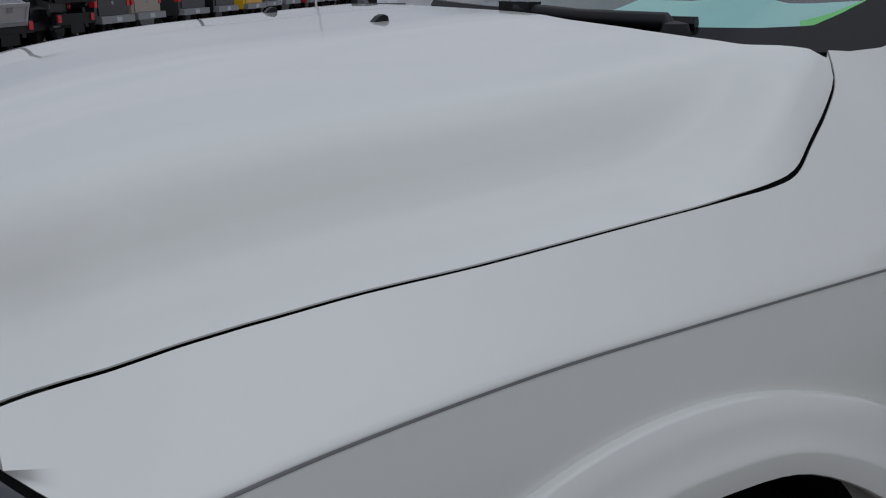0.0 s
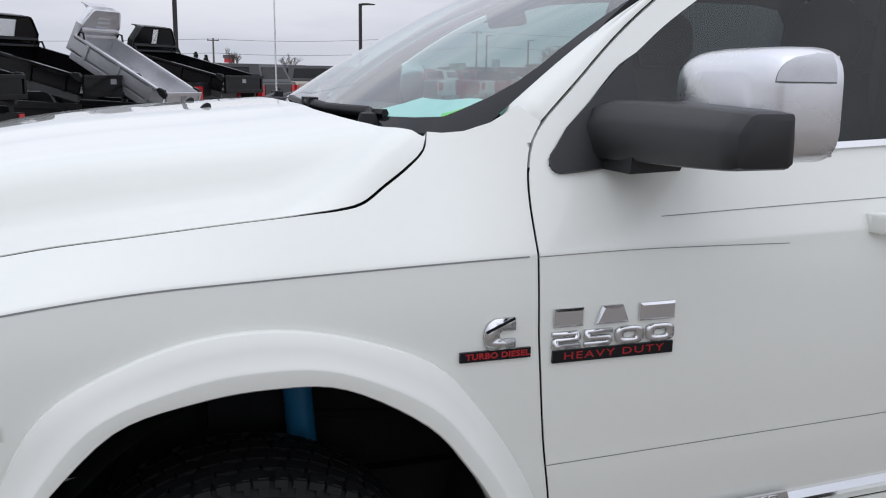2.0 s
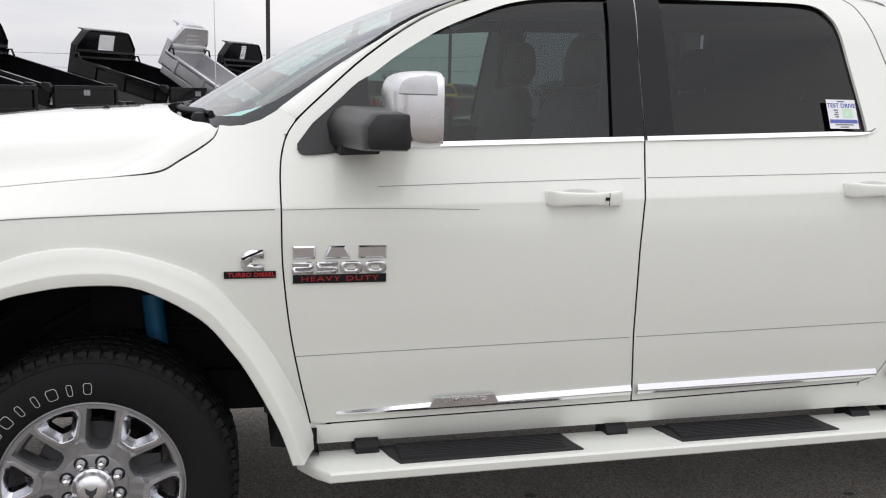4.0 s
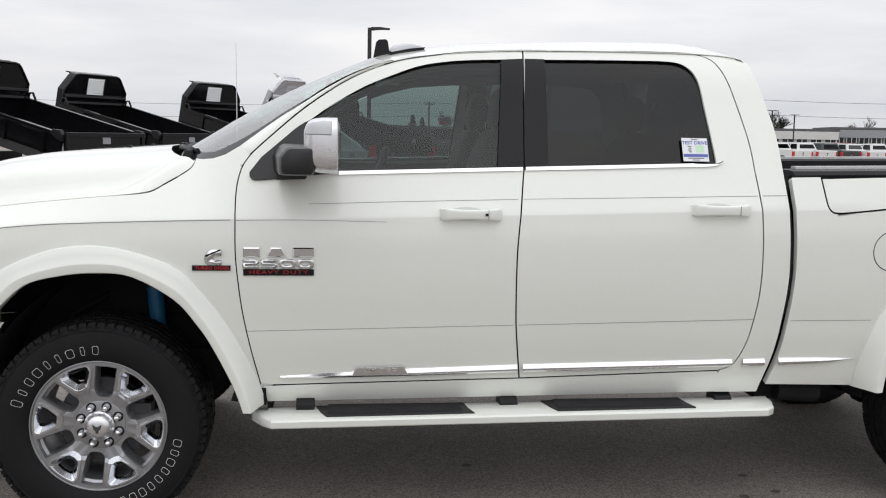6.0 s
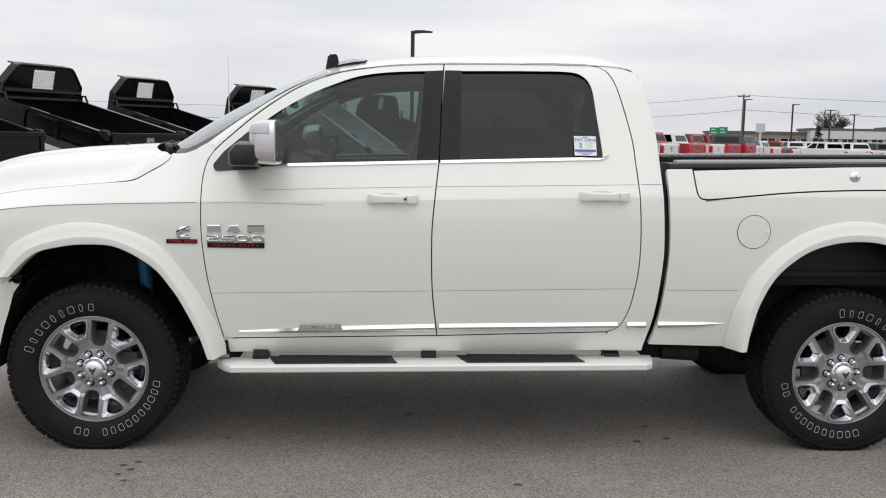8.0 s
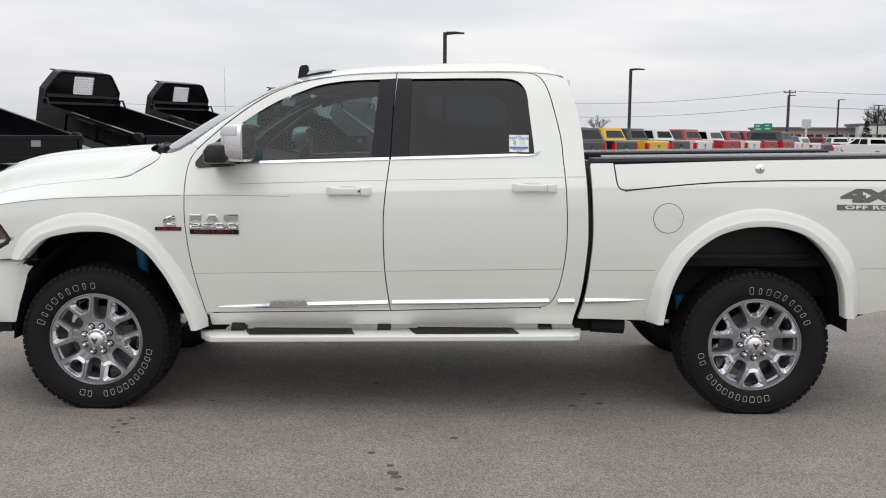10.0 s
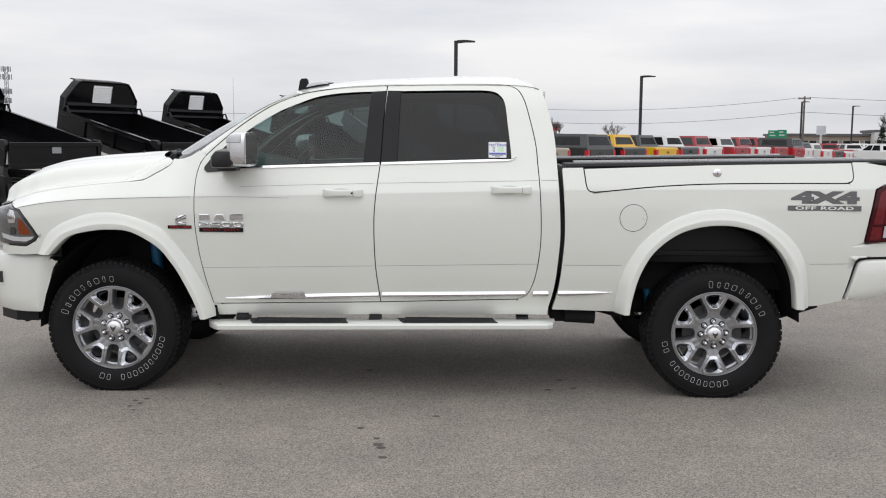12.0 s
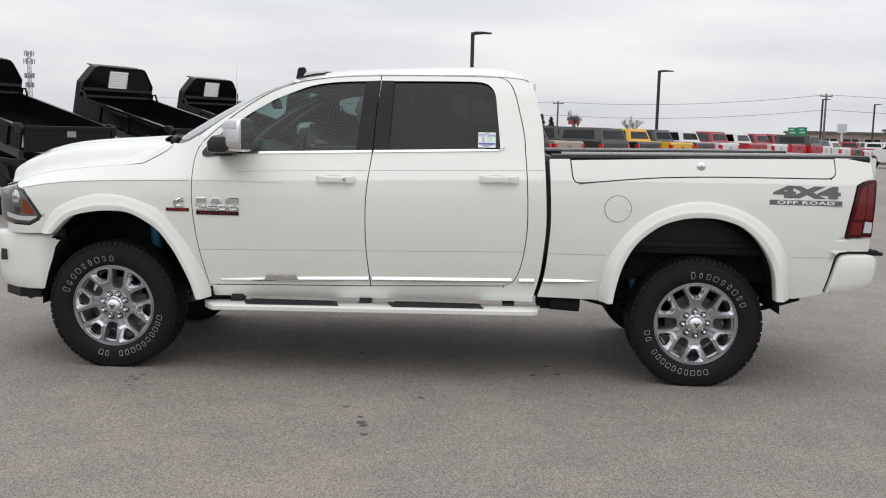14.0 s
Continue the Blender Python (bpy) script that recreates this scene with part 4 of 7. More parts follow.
def glyph_ring(bm, ang, r0, r1, half, thick=0.0017):
    """A small outlined patch that follows the sidewall."""
    def at(u, v):
        r = r0 + (r1 - r0) * v
        y = lerp_table([(a, -b) for a, b in TYRE_SIDE[:7]], r) + 0.0012
        w = ang - u * half / 0.35
        return (r * math.cos(w), -y, r * math.sin(w))
    tu, tv = thick / half, 2 * thick / (r1 - r0)
    cut = 0.35
    def loop(su, sv):
        pts = []
        for u, v in ((-1, -1 + cut), (-1 + cut, -1), (1 - cut, -1), (1, -1 + cut), (1, 1 - cut), (1 - cut, 1), (-1 + cut, 1), (-1, 1 - cut)):
            pts.append((u * su, v * sv))
        return pts
    o = [bm.verts.new(at(u, 0.5 + 0.5 * v)) for u, v in loop(1, 1)]
    i = [bm.verts.new(at(u, 0.5 + 0.5 * v)) for u, v in loop(1 - tu, 1 - tv)]
    for k in range(8):
        bm.faces.new((o[k], o[(k + 1) % 8], i[(k + 1) % 8], i[k]))


def sidewall_marks(turn):
    """Angle, inner and outer radius and half width of each mark."""
    rng = random.Random(7)
    marks = []
    for k in range(9):
        marks.append((radians(turn + 161 - 8.9 * k), 0.298, 0.334 + 0.008 * (k == 0), rng.choice((0.009, 0.013, 0.017))))
    for k in list(range(10)) + [11.2, 12.2]:
        marks.append((radians(turn - 12 - 7.6 * k), 0.300, 0.334, rng.choice((0.012, 0.0145, 0.016))))
    return marks


def wheel_face():
    """A cast face: six split spokes, each a raised frame round a trapezoid pocket with broad sloping sides, and six deep round-ended slots between them."""
    def ring(r, n=72):
        return [(r * math.cos(2 * math.pi * i / n), r * math.sin(2 * math.pi * i / n)) for i in range(n)]
    slot = [(0.236, 0.0360), (0.190, 0.0345), (0.150, 0.0325), (0.134, 0.0300), (0.124, 0.0235), (0.119, 0.0130), (0.1175, 0.0), (0.119, -0.0130), (0.124, -0.0235), (0.134, -0.0300), (0.150, -0.0325), (0.190, -0.0345), (0.236, -0.0360), (0.2395, 0.0)]
    pocket = [(0.236, 0.050), (0.229, 0.0565), (0.215, 0.0560), (0.190, 0.0410), (0.164, 0.0245), (0.158, 0.0170), (0.156, 0.0), (0.158, -0.0170), (0.164, -0.0245), (0.190, -0.0410), (0.215, -0.0560), (0.229, -0.0565), (0.236, -0.050), (0.2410, -0.025), (0.2425, 0.0), (0.2410, 0.025)]
    bm = bmesh.new()
    def loop(pts, y):
        v = [bm.verts.new((a, y, b)) for a, b in pts]
        return v, [bm.edges.new((v[i], v[(i + 1) % len(v)])) for i in range(len(v))]
    def skirt(a, b):
        for i in range(len(a)):
            bm.faces.new((a[i], a[(i + 1) % len(a)], b[(i + 1) % len(b)], b[i]))
    def toward(pts, k, c):
        return [(c + (a - c) * k, b * k) for a, b in pts]
    half_frame = [(0.2440, 0.0520), (0.2360, 0.0650), (0.2140, 0.0650), (0.1860, 0.0485), (0.1500, 0.0285), (0.1390, 0.0200), (0.1360, 0.0)]
    frame_line = half_frame + [(a, -b) for a, b in half_frame[-2::-1]] + [(0.2465, -0.026), (0.2480, 0.0), (0.2465, 0.026)]
    front, base, edges = -0.1250, -0.1180, []
    for r in (0.2520, 0.100):
        rims, e = loop(ring(r), base)
        edges += e
    slots = []
    for k in range(6):
        for shape, turn in ((pocket, 60 * k), (slot, 60 * k + 30)):
            c, q = math.cos(radians(turn)), math.sin(radians(turn))
            spin = lambda pts: [(a * c - b * q, a * q + b * c) for a, b in pts]
            if shape is pocket:
                v, e = loop(spin(toward(frame_line, 0.97, 0.200)), base)
            else:
                v, e = loop(spin([(a - 0.004 * (a < 0.2), b * 1.13) for a, b in shape]), base)
                slots.append((v, [(spin(shape), 0.010), (spin([(a, b * 0.96) for a, b in shape]), 0.070)]))
            edges += e
    bmesh.ops.triangle_fill(bm, use_beauty=True, use_dissolve=False, edges=edges)
    for v, rest in slots:
        for pts, d in rest:
            w, _ = loop(pts, base + d)
            skirt(v, w)
            v = w
    hub, _ = loop(ring(0.094), base + 0.008)
    skirt(rims, hub)
    fall_back(bm)
    # one polished frame, to be turned into its six places
    frame_bm = bm
    bm = bmesh.new()
    v, _ = loop(frame_line, base)
    w, e = loop(toward(frame_line, 0.982, 0.200), front)
    skirt(v, w)
    v, e2 = loop(pocket, front)
    bmesh.ops.triangle_fill(bm, use_beauty=True, use_dissolve=False, edges=e + e2)
    for pts, d in ((toward(pocket, 0.955, 0.204), 0.0022), (toward(pocket, 0.60, 0.208), 0.024), (toward(pocket, 0.57, 0.208), 0.062)):
        w, _ = loop(pts, front + d)
        skirt(v, w)
        v = w
    fall_back(bm)
    return frame_bm, bm


def fall_back(bm):
    """The spokes stand proud of the hub and drop to it by a short ramp."""
    for v in bm.verts:
        r = math.hypot(v.co.x, v.co.z)
        if r > 0.13:
            v.co.x *= 1.034
            v.co.z *= 1.034
        v.co.y += 0.014 * max(0.0, min(1.0, (0.158 - r) / 0.026)) + 0.045 * max(0.0, 0.235 - r)


def build_wheel(x, flip, spokes_at, marks_at, tyre, face):
    where = Matrix.Translation((x, -flip * 0.775, 0.420)) @ (Matrix.Identity(4) if flip > 0 else Matrix.Rotation(math.pi, 4, "Z"))
    bm = bmesh.new()
    lathe(bm, [(0.240, 0.118), (0.232, 0.06), (0.226, -0.05), (0.236, -0.085), (0.247, -0.090), (0.2585, -0.108), (0.2610, -0.1225), (0.2640, -0.1255), (0.2680, -0.1248), (0.270, -0.118), (0.270, 0.11), (0.240, 0.118)], 72)
    wheel = part("wheel", bm, M_ALLOY_BASE, truck, "polished alloy wheel with six split spokes", smooth=40)
    wheel.matrix_basis = where
    def sub(name, me, label="", turn=0.0):
        ob = link_mesh(name, me, wheel, label)
        ob.matrix_basis = Matrix.Rotation(radians(-turn), 4, "Y")
        return ob
    tagged(sub("tyre", tyre, "black all-terrain tyre with blocky tread"), kind="stuff")
    sub("wheel_face", face[0], "silver-painted alloy face with deep slots", spokes_at)
    for k in range(6):
        sub("spoke_frame", face[1], "polished spoke frame round a pocket", spokes_at + 60 * k)
    bm = bmesh.new()
    lathe(bm, [(0.0001, -0.100), (0.092, -0.100), (0.099, -0.098), (0.108, -0.08), (0.108, -0.055), (0.0001, -0.055)], 48)
    part("hub", bm, M_ALLOY_BASE, wheel, smooth=40)
    bm = bmesh.new()
    lathe(bm, [(0.0001, -0.150), (0.026, -0.149), (0.036, -0.145), (0.046, -0.138), (0.051, -0.128), (0.053, -0.122), (0.060, -0.118), (0.062, -0.104)], 32)
    part("hub_cap", bm, M_SATIN, wheel, "domed silver hub cap", smooth=50)
    bm = bmesh.new()
    prism(bm, [(-0.018, 0.016), (-0.004, 0.006), (0.004, 0.006), (0.018, 0.016), (0.014, -0.002), (0.006, -0.010), (0.005, -0.020), (-0.005, -0.020), (-0.006, -0.010), (-0.014, -0.002)], -0.1525, -0.148)
    part("cap_emblem", bm, M_ALLOY_DARK, wheel, "plain dark shield emblem", bevel=0.0008)
    nut = bmesh.new()
    lathe(nut, [(0.0001, -0.142), (0.006, -0.141), (0.0105, -0.136), (0.0125, -0.127), (0.0125, -0.116), (0.0150, -0.113), (0.0155, -0.105)], 14)
    me = bpy.data.meshes.new("lug_nut")
    bmesh.ops.recalc_face_normals(nut, faces=nut.faces[:])
    nut.to_mesh(me)
    nut.free()
    me.materials.append(M_CHROME)
    me.polygons.foreach_set("use_smooth", [True] * len(me.polygons))
    for k in range(8):
        a = radians(spokes_at + 18 + 45 * k)
        ob = link_mesh("lug_nut", me, wheel)
        ob.matrix_basis = Matrix.Translation((0.0785 * math.cos(a), 0.008, 0.0785 * math.sin(a)))
    # recess shade round each nut, painted as a black ring on the hub
    for k in range(8):
        a = radians(spokes_at + 18 + 45 * k)
        bm = bmesh.new()
        lathe(bm, [(0.0152, -0.1100), (0.0195, -0.1105), (0.0205, -0.1085)], 16, m=Matrix.Translation((0.0785 * math.cos(a), 0.008, 0.0785 * math.sin(a))))
        part("nut_recess", bm, M_GAP, wheel, "black ring for the shade in the recess round the lug nut")
    bm = bmesh.new()
    lathe(bm, [(0.06, -0.03), (0.178, -0.03), (0.180, -0.015), (0.06, -0.012)], 48)
    box(bm, 0.09, 0.19, -0.045, 0.02, -0.07, 0.07)
    part("brake_disc", bm, M_ALLOY_DARK, wheel, "grey steel brake disc", smooth=40)
    for ang, r0, r1, half in sidewall_marks(marks_at):
        bm = bmesh.new()
        glyph_ring(bm, ang, r0, r1, half)
        part("sidewall_mark", bm, M_WHITE_INK, wheel, "white outlined mark on the sidewall")
    return wheel


def finished(name, bm, mat, smooth):
    bmesh.ops.recalc_face_normals(bm, faces=bm.faces[:])
    me = bpy.data.meshes.new(name)
    bm.to_mesh(me)
    bm.free()
    me.materials.append(mat)
    if smooth:
        me.polygons.foreach_set("use_smooth", [True] * len(me.polygons))
        me.set_sharp_from_angle(angle=radians(smooth))
    return me


TYRE = finished("tyre", tyre_mesh(), M_RUBBER, 35)
FACE_BASE, SPOKE_FRAME = wheel_face()
FACE = finished("wheel_face", FACE_BASE, M_ALLOY_BASE, 0), finished("spoke_frame", SPOKE_FRAME, M_ALLOY, 0)
for wx, spokes_at, marks_at in ((0.0, 52, 0), (3.790, 31, -64)):
    for flip in (1, -1):
        build_wheel(wx, flip, spokes_at, marks_at, TYRE, FACE)

# ---- underside ----
bm = bmesh.new()
for s in (-1, 1):
    box(bm, -0.70, 4.30, s * 0.40, s * 0.48, 0.50, 0.64)
for x in (-0.5, 0.75, 1.7, 2.75, 3.35, 4.2):
    box(bm, x, x + 0.09, -0.45, 0.45, 0.50, 0.60)
part("chassis_frame", bm, M_DARK, truck, "black steel ladder frame", bevel=0.006)
bm = bmesh.new()
box(bm, 0.62, 2.74, -0.86, 0.86, 0.575, 0.625)
part("floor_pan", bm, M_DARK, truck, "black underbody floor")
bm = bmesh.new()
box(bm, 2.84, 4.80, -0.78, 0.78, 0.86, 0.90)
part("bed_floor", bm, M_DARK, truck, "black bed floor")
bm = bmesh.new()
box(bm, -0.30, 0.70, -0.44, 0.44, 0.62, 1.18)
part("engine_block", bm, M_DARK, truck, "dark engine bay mass")
for ax in (0.0, 3.79):
    bm = bmesh.new()
    rod(bm, (ax, -0.72, 0.42), (ax, 0.72, 0.42), 0.05, n=16)
    lathe(bm, [(0.0001, -0.12), (0.10, -0.10), (0.15, 0.0), (0.10, 0.10), (0.0001, 0.12)], 20, m=Matrix.Translation((ax, 0.12 if ax else 0.3, 0.42)))
    part("axle", bm, M_DARK, truck, "black solid axle", smooth=40)
bm = bmesh.new()
rod(bm, (3.7, 0, 0.42), (2.3, 0, 0.50), 0.045)
part("prop_shaft", bm, M_DARK, truck, "black prop shaft", smooth=40)
for sx, sz0, sx1, sz1, sy in ((0.19, 0.52, 0.155, 0.93, 0.53), (3.46, 0.45, 3.40, 0.88, 0.56)):
    for s in (-1, 1):
        bm = bmesh.new()
        rod(bm, (sx, s * sy, sz0), (0.4 * sx + 0.6 * sx1, s * sy, 0.4 * sz0 + 0.6 * sz1), 0.030, n=16)
        rod(bm, (0.45 * sx + 0.55 * sx1, s * sy, 0.45 * sz0 + 0.55 * sz1), (sx1, s * sy, sz1), 0.034, n=16)
        part("shock_absorber", bm, M_BLUE, truck, "bright blue shock absorber", smooth=40)
for s in (-1, 1):
    bm = bmesh.new()
    for k in range(4):
        c = curve([(3.05 + 0.15 * k, 0.52 - 0.018 * k), (3.4, 0.44 - 0.015 * k), (3.79, 0.41 - 0.013 * k), (4.2, 0.45 - 0.014 * k), (4.55 - 0.15 * k, 0.55 - 0.018 * k)], 5)
        prism(bm, c + [(a, b - 0.013) for a, b in c[::-1]], s * 0.50, s * 0.565)
    part("leaf_spring", bm, M_DARK, truck, "black leaf spring pack")
    bm = bmesh.new()
    for k in range(3):
        rod(bm, (-0.1 + 0.16 * k, s * 0.44, 0.74 + 0.06 * k), (0.25 + 0.16 * k, s * 0.44, 0.70 + 0.07 * k), 0.012)
        part("brake_line", bm, M_DARK, truck, "dark brake line", smooth=40)
        bm = bmesh.new()
    tube(bm, [(-0.28, s * 0.46, 0.62), (-0.20, s * 0.50, 0.80), (0.02, s * 0.47, 0.92), (0.28, s * 0.47, 0.95), (0.42, s * 0.46, 0.80)], 0.014)
    part("brake_hose", bm, M_DARK, truck, "dark brake hose", smooth=40)
    bm = bmesh.new()
    box(bm, -0.04, 0.14, s * 0.43, s * 0.50, 0.80, 1.0)
    part("damper_mount", bm, M_DARK, truck, "dark damper mount")
    bm = bmesh.new()
    box(bm, 0.26, 0.29, s * 0.50, s * 0.515, 0.885, 0.915)
    part("hose_clip", bm, M_STICKER, truck, "small pale clip")
    # inner wall of each arch
    bm = bmesh.new()
    box(bm, -0.52, 0.66, s * 0.42, s * 0.435, 0.62, 1.13)
    part("arch_wall", bm, M_DARK, truck, "black inner arch wall")
    bm = bmesh.new()
    box(bm, 3.15, 4.35, s * 0.60, s * 0.615, 0.66, 1.12)
    part("arch_wall", bm, M_DARK, truck, "black inner arch wall")
    # splash guard behind the front wheel
    bm = bmesh.new()
    prism(bm, [(0.52, 0.52), (0.66, 0.50), (0.66, 0.66), (0.58, 0.70)], s * 0.50, s * 0.90)
    part("splash_guard", bm, M_DARK, truck)
bm = bmesh.new()
box(bm, 2.78, 3.02, -0.78, -0.55, 0.47, 0.575)
box(bm, 2.05, 2.65, -0.40, 0.35, 0.45, 0.56)
rod(bm, (2.86, -0.80, 0.52), (3.05, -0.80, 0.51), 0.05, n=14)
part("exhaust_silencer", bm, M_DARK, truck, "dark exhaust box under the cab", smooth=40, bevel=0.02)

# ---- side steps ----
for flip in (1, -1):
    rake = lambda x: 0.026 * (x - 0.65) / 2.15
    bm = bmesh.new()
    rows = []
    stations = [(0.600, 0.0, 0.13), (0.612, 0.0, 0.30), (0.650, 0.0, 0.72), (0.690, 0.0, 1.0), (1.2, 0, 1), (1.9, 0, 1), (2.735, 0, 1.0), (2.770, 0, 0.82), (2.785, 0, 0.55), (2.790, 0, 0.13)]
    for x, _, reach in stations:
        yo = 0.86 + (1.022 - 0.86) * reach
        prof = [(0.858, 0.452), (0.858, 0.476), (yo - 0.10 * reach, 0.478), (yo - 0.020 * reach, 0.4745), (yo - 0.006 * reach, 0.4700), (yo, 0.4630), (yo - 0.002, 0.4400), (yo - 0.008 * reach, 0.4350), (yo - 0.06 * reach, 0.4370)]
        rows.append([(x, -flip * y, z + rake(x)) for y, z in prof])
    vs = [[bm.verts.new(p) for p in r] for r in rows]
    for a, b in zip(vs, vs[1:]):
        for i in range(9):
            bm.faces.new((a[i], a[(i + 1) % 9], b[(i + 1) % 9], b[i]))
    bm.faces.new(vs[0])
    bm.faces.new(vs[-1])
    step = part("side_step", bm, M_PAINT, truck, "white-painted side step with black tread pads", smooth=30)
    for a, b in ((0.86, 1.470), (1.800, 2.398)):
        bm = bmesh.new()
        q = [(a, 0.862), (b, 0.862), (b + 0.012, 0.94), (b + 0.030, 1.002), (a + 0.045, 1.002), (a + 0.018, 0.94)]
        v = prism(bm, q, 0.4772, 0.4815, "xy")
        for k in v:
            k.co.z += rake(k.co.x) - 0.002 * max(0, (k.co.y - 0.92) / 0.08)
            k.co.y *= -flip
        pad = part("step_pad", bm, M_PAD, step, "black ribbed rubber step pad", bevel=0.0015)
        for j in range(9):
            x0 = a + 0.05
            bm = bmesh.new()
            box(bm, x0, b - 0.02, -flip * (0.872 + 0.013 * j), -flip * (0.877 + 0.013 * j), 0.480 + rake(a), 0.4835 + rake(b))
            part("pad_rib", bm, M_PAD, pad)
    for x in (0.78, 1.62, 2.55):
        bm = bmesh.new()
        prism(bm, [(0.80, 0.555), (0.890, 0.515), (0.905, 0.500), (0.905, 0.475), (0.80, 0.46)], x, x + 0.075, "yz", m=Matrix.Diagonal((1, -flip, 1, 1)))
        part("step_bracket", bm, M_BLACK, step, "black step bracket", bevel=0.004)

# ---- bumpers and front end ----
def bumper(name, path, label, mat, ref=2.0):
    """path: rows of x, half width, bottom and top heights."""
    left = [(x, -y, a, b) for x, y, a, b in path]
    full = left + [(x, -y, a, b) for x, y, a, b in left[::-1][1:]]
    rows = []
    for x, y, a, b in full:
        away = Vector((x - ref, y * 1.6, 0)).normalized()
        f = lambda k, z: tuple(Vector((x, y, z)) + away * k)
        h = b - a
        rows.append([f(-0.10, b), f(-0.02, b), f(-0.006, b - 0.008), f(0.0, b - 0.02), f(0.004, b - 0.4 * h), f(-0.004, b - 0.75 * h), f(-0.016, a + 0.015), f(-0.03, a), f(-0.05, a)])
    return sheet(name, rows, mat, truck, label, sharp=40)


front_bumper = bumper("front_bumper", [(-0.388, 0.925, 0.846, 0.880), (-0.420, 0.925, 0.800, 0.880), (-0.440, 0.930, 0.720, 0.880), (-0.470, 0.930, 0.630, 0.881), (-0.495, 0.930, 0.530, 0.882), (-0.50, 0.930, 0.522, 0.882), (-0.58, 0.915, 0.520, 0.884), (-0.68, 0.875, 0.520, 0.884), (-0.80, 0.785, 0.522, 0.884), (-0.90, 0.640, 0.525, 0.884), (-0.96, 0.45, 0.53, 0.884), (-0.99, 0.22, 0.53, 0.884), (-1.0, 0.0, 0.53, 0.884)], "white-painted front bumper", M_PAINT)
bm = bmesh.new()
prism(bm, [(-0.50, 0.86), (-0.64, 0.86), (-0.80, 0.72), (-0.92, 0.46), (-0.96, 0.0), (-0.92, -0.46), (-0.80, -0.72), (-0.64, -0.86), (-0.50, -0.86)], 0.455, 0.535, "xy")
part("front_valance", bm, M_BLACK, truck, "black plastic lower valance", bevel=0.012)
for s in (-1, 1):
    bm = bmesh.new()
    tube(bm, [(-0.62, s * 0.60, 0.50), (-0.72, s * 0.60, 0.455), (-0.73, s * 0.60, 0.42), (-0.70, s * 0.60, 0.405), (-0.66, s * 0.60, 0.42)], 0.014)
    part("tow_hook", bm, M_BLACK, truck, "black tow hook", smooth=60)
    bm = bmesh.new()
    prism(bm, [(-0.026, -0.038), (0.022, -0.040), (0.030, 0.030), (-0.022, 0.040)], -0.008, 0.012, m=Matrix.Translation((-0.742, s * 0.845, 0.735)) @ Matrix.Rotation(radians(-s * 40), 4, "Z"))
    part("fog_lamp", bm, M_LAMP_BLACK, truck, "small dark fog lamp", bevel=0.006)
bm = bmesh.new()
prism(bm, [(-0.70, 0.80), (-0.80, 0.67), (-0.89, 0.50), (-0.94, 0.28), (-0.955, 0.0), (-0.94, -0.28), (-0.89, -0.50), (-0.80, -0.67), (-0.70, -0.80), (-0.55, -0.6), (-0.55, 0.6)], 0.87, 1.178, "xy")
grille = part("grille", bm, M_CHROME, truck, "chrome grille surround", bevel=0.02)
for k in range(4):
    for s in (-1, 1):
        bm = bmesh.new()
        a, b = (0.91, 1.02) if k < 2 else (1.045, 1.145)
        w0, w1 = (0.04, 0.24) if k % 2 else (0.28, 0.46)
        xm = -0.95 if k % 2 else -0.90
        box(bm, xm - 0.012, xm + 0.03, s * w0, s * w1, a, b)
        part("grille_mesh", bm, M_BLACK, grille, "black grille insert", bevel=0.006)
rear_bumper = bumper("rear_bumper", [(4.586, 0.940, 0.648, 0.662), (4.600, 0.946, 0.647, 0.720), (4.616, 0.952, 0.648, 0.790), (4.632, 0.956, 0.650, 0.860), (4.642, 0.958, 0.652, 0.885), (4.660, 0.960, 0.655, 0.899), (4.70, 0.962, 0.660, 0.906), (4.80, 0.958, 0.678, 0.908), (4.860, 0.938, 0.700, 0.908), (4.900, 0.89, 0.730, 0.908), (4.920, 0.70, 0.75, 0.908), (4.935, 0.35, 0.76, 0.908), (4.94, 0.0, 0.76, 0.908)], "white-painted rear bumper", M_PAINT, 4.45)
for s in (-1, 1):
    bm = bmesh.new()
    box(bm, 4.745, 4.915, s * 0.62, s * 0.935, 0.900, 0.921)
    for k in range(5):
        box(bm, 4.765 + 0.028 * k, 4.779 + 0.028 * k, s * 0.64, s * 0.925, 0.920, 0.930)
    part("bumper_step_pad", bm, M_BLACK, rear_bumper, "black ribbed bumper step pad", bevel=0.002)

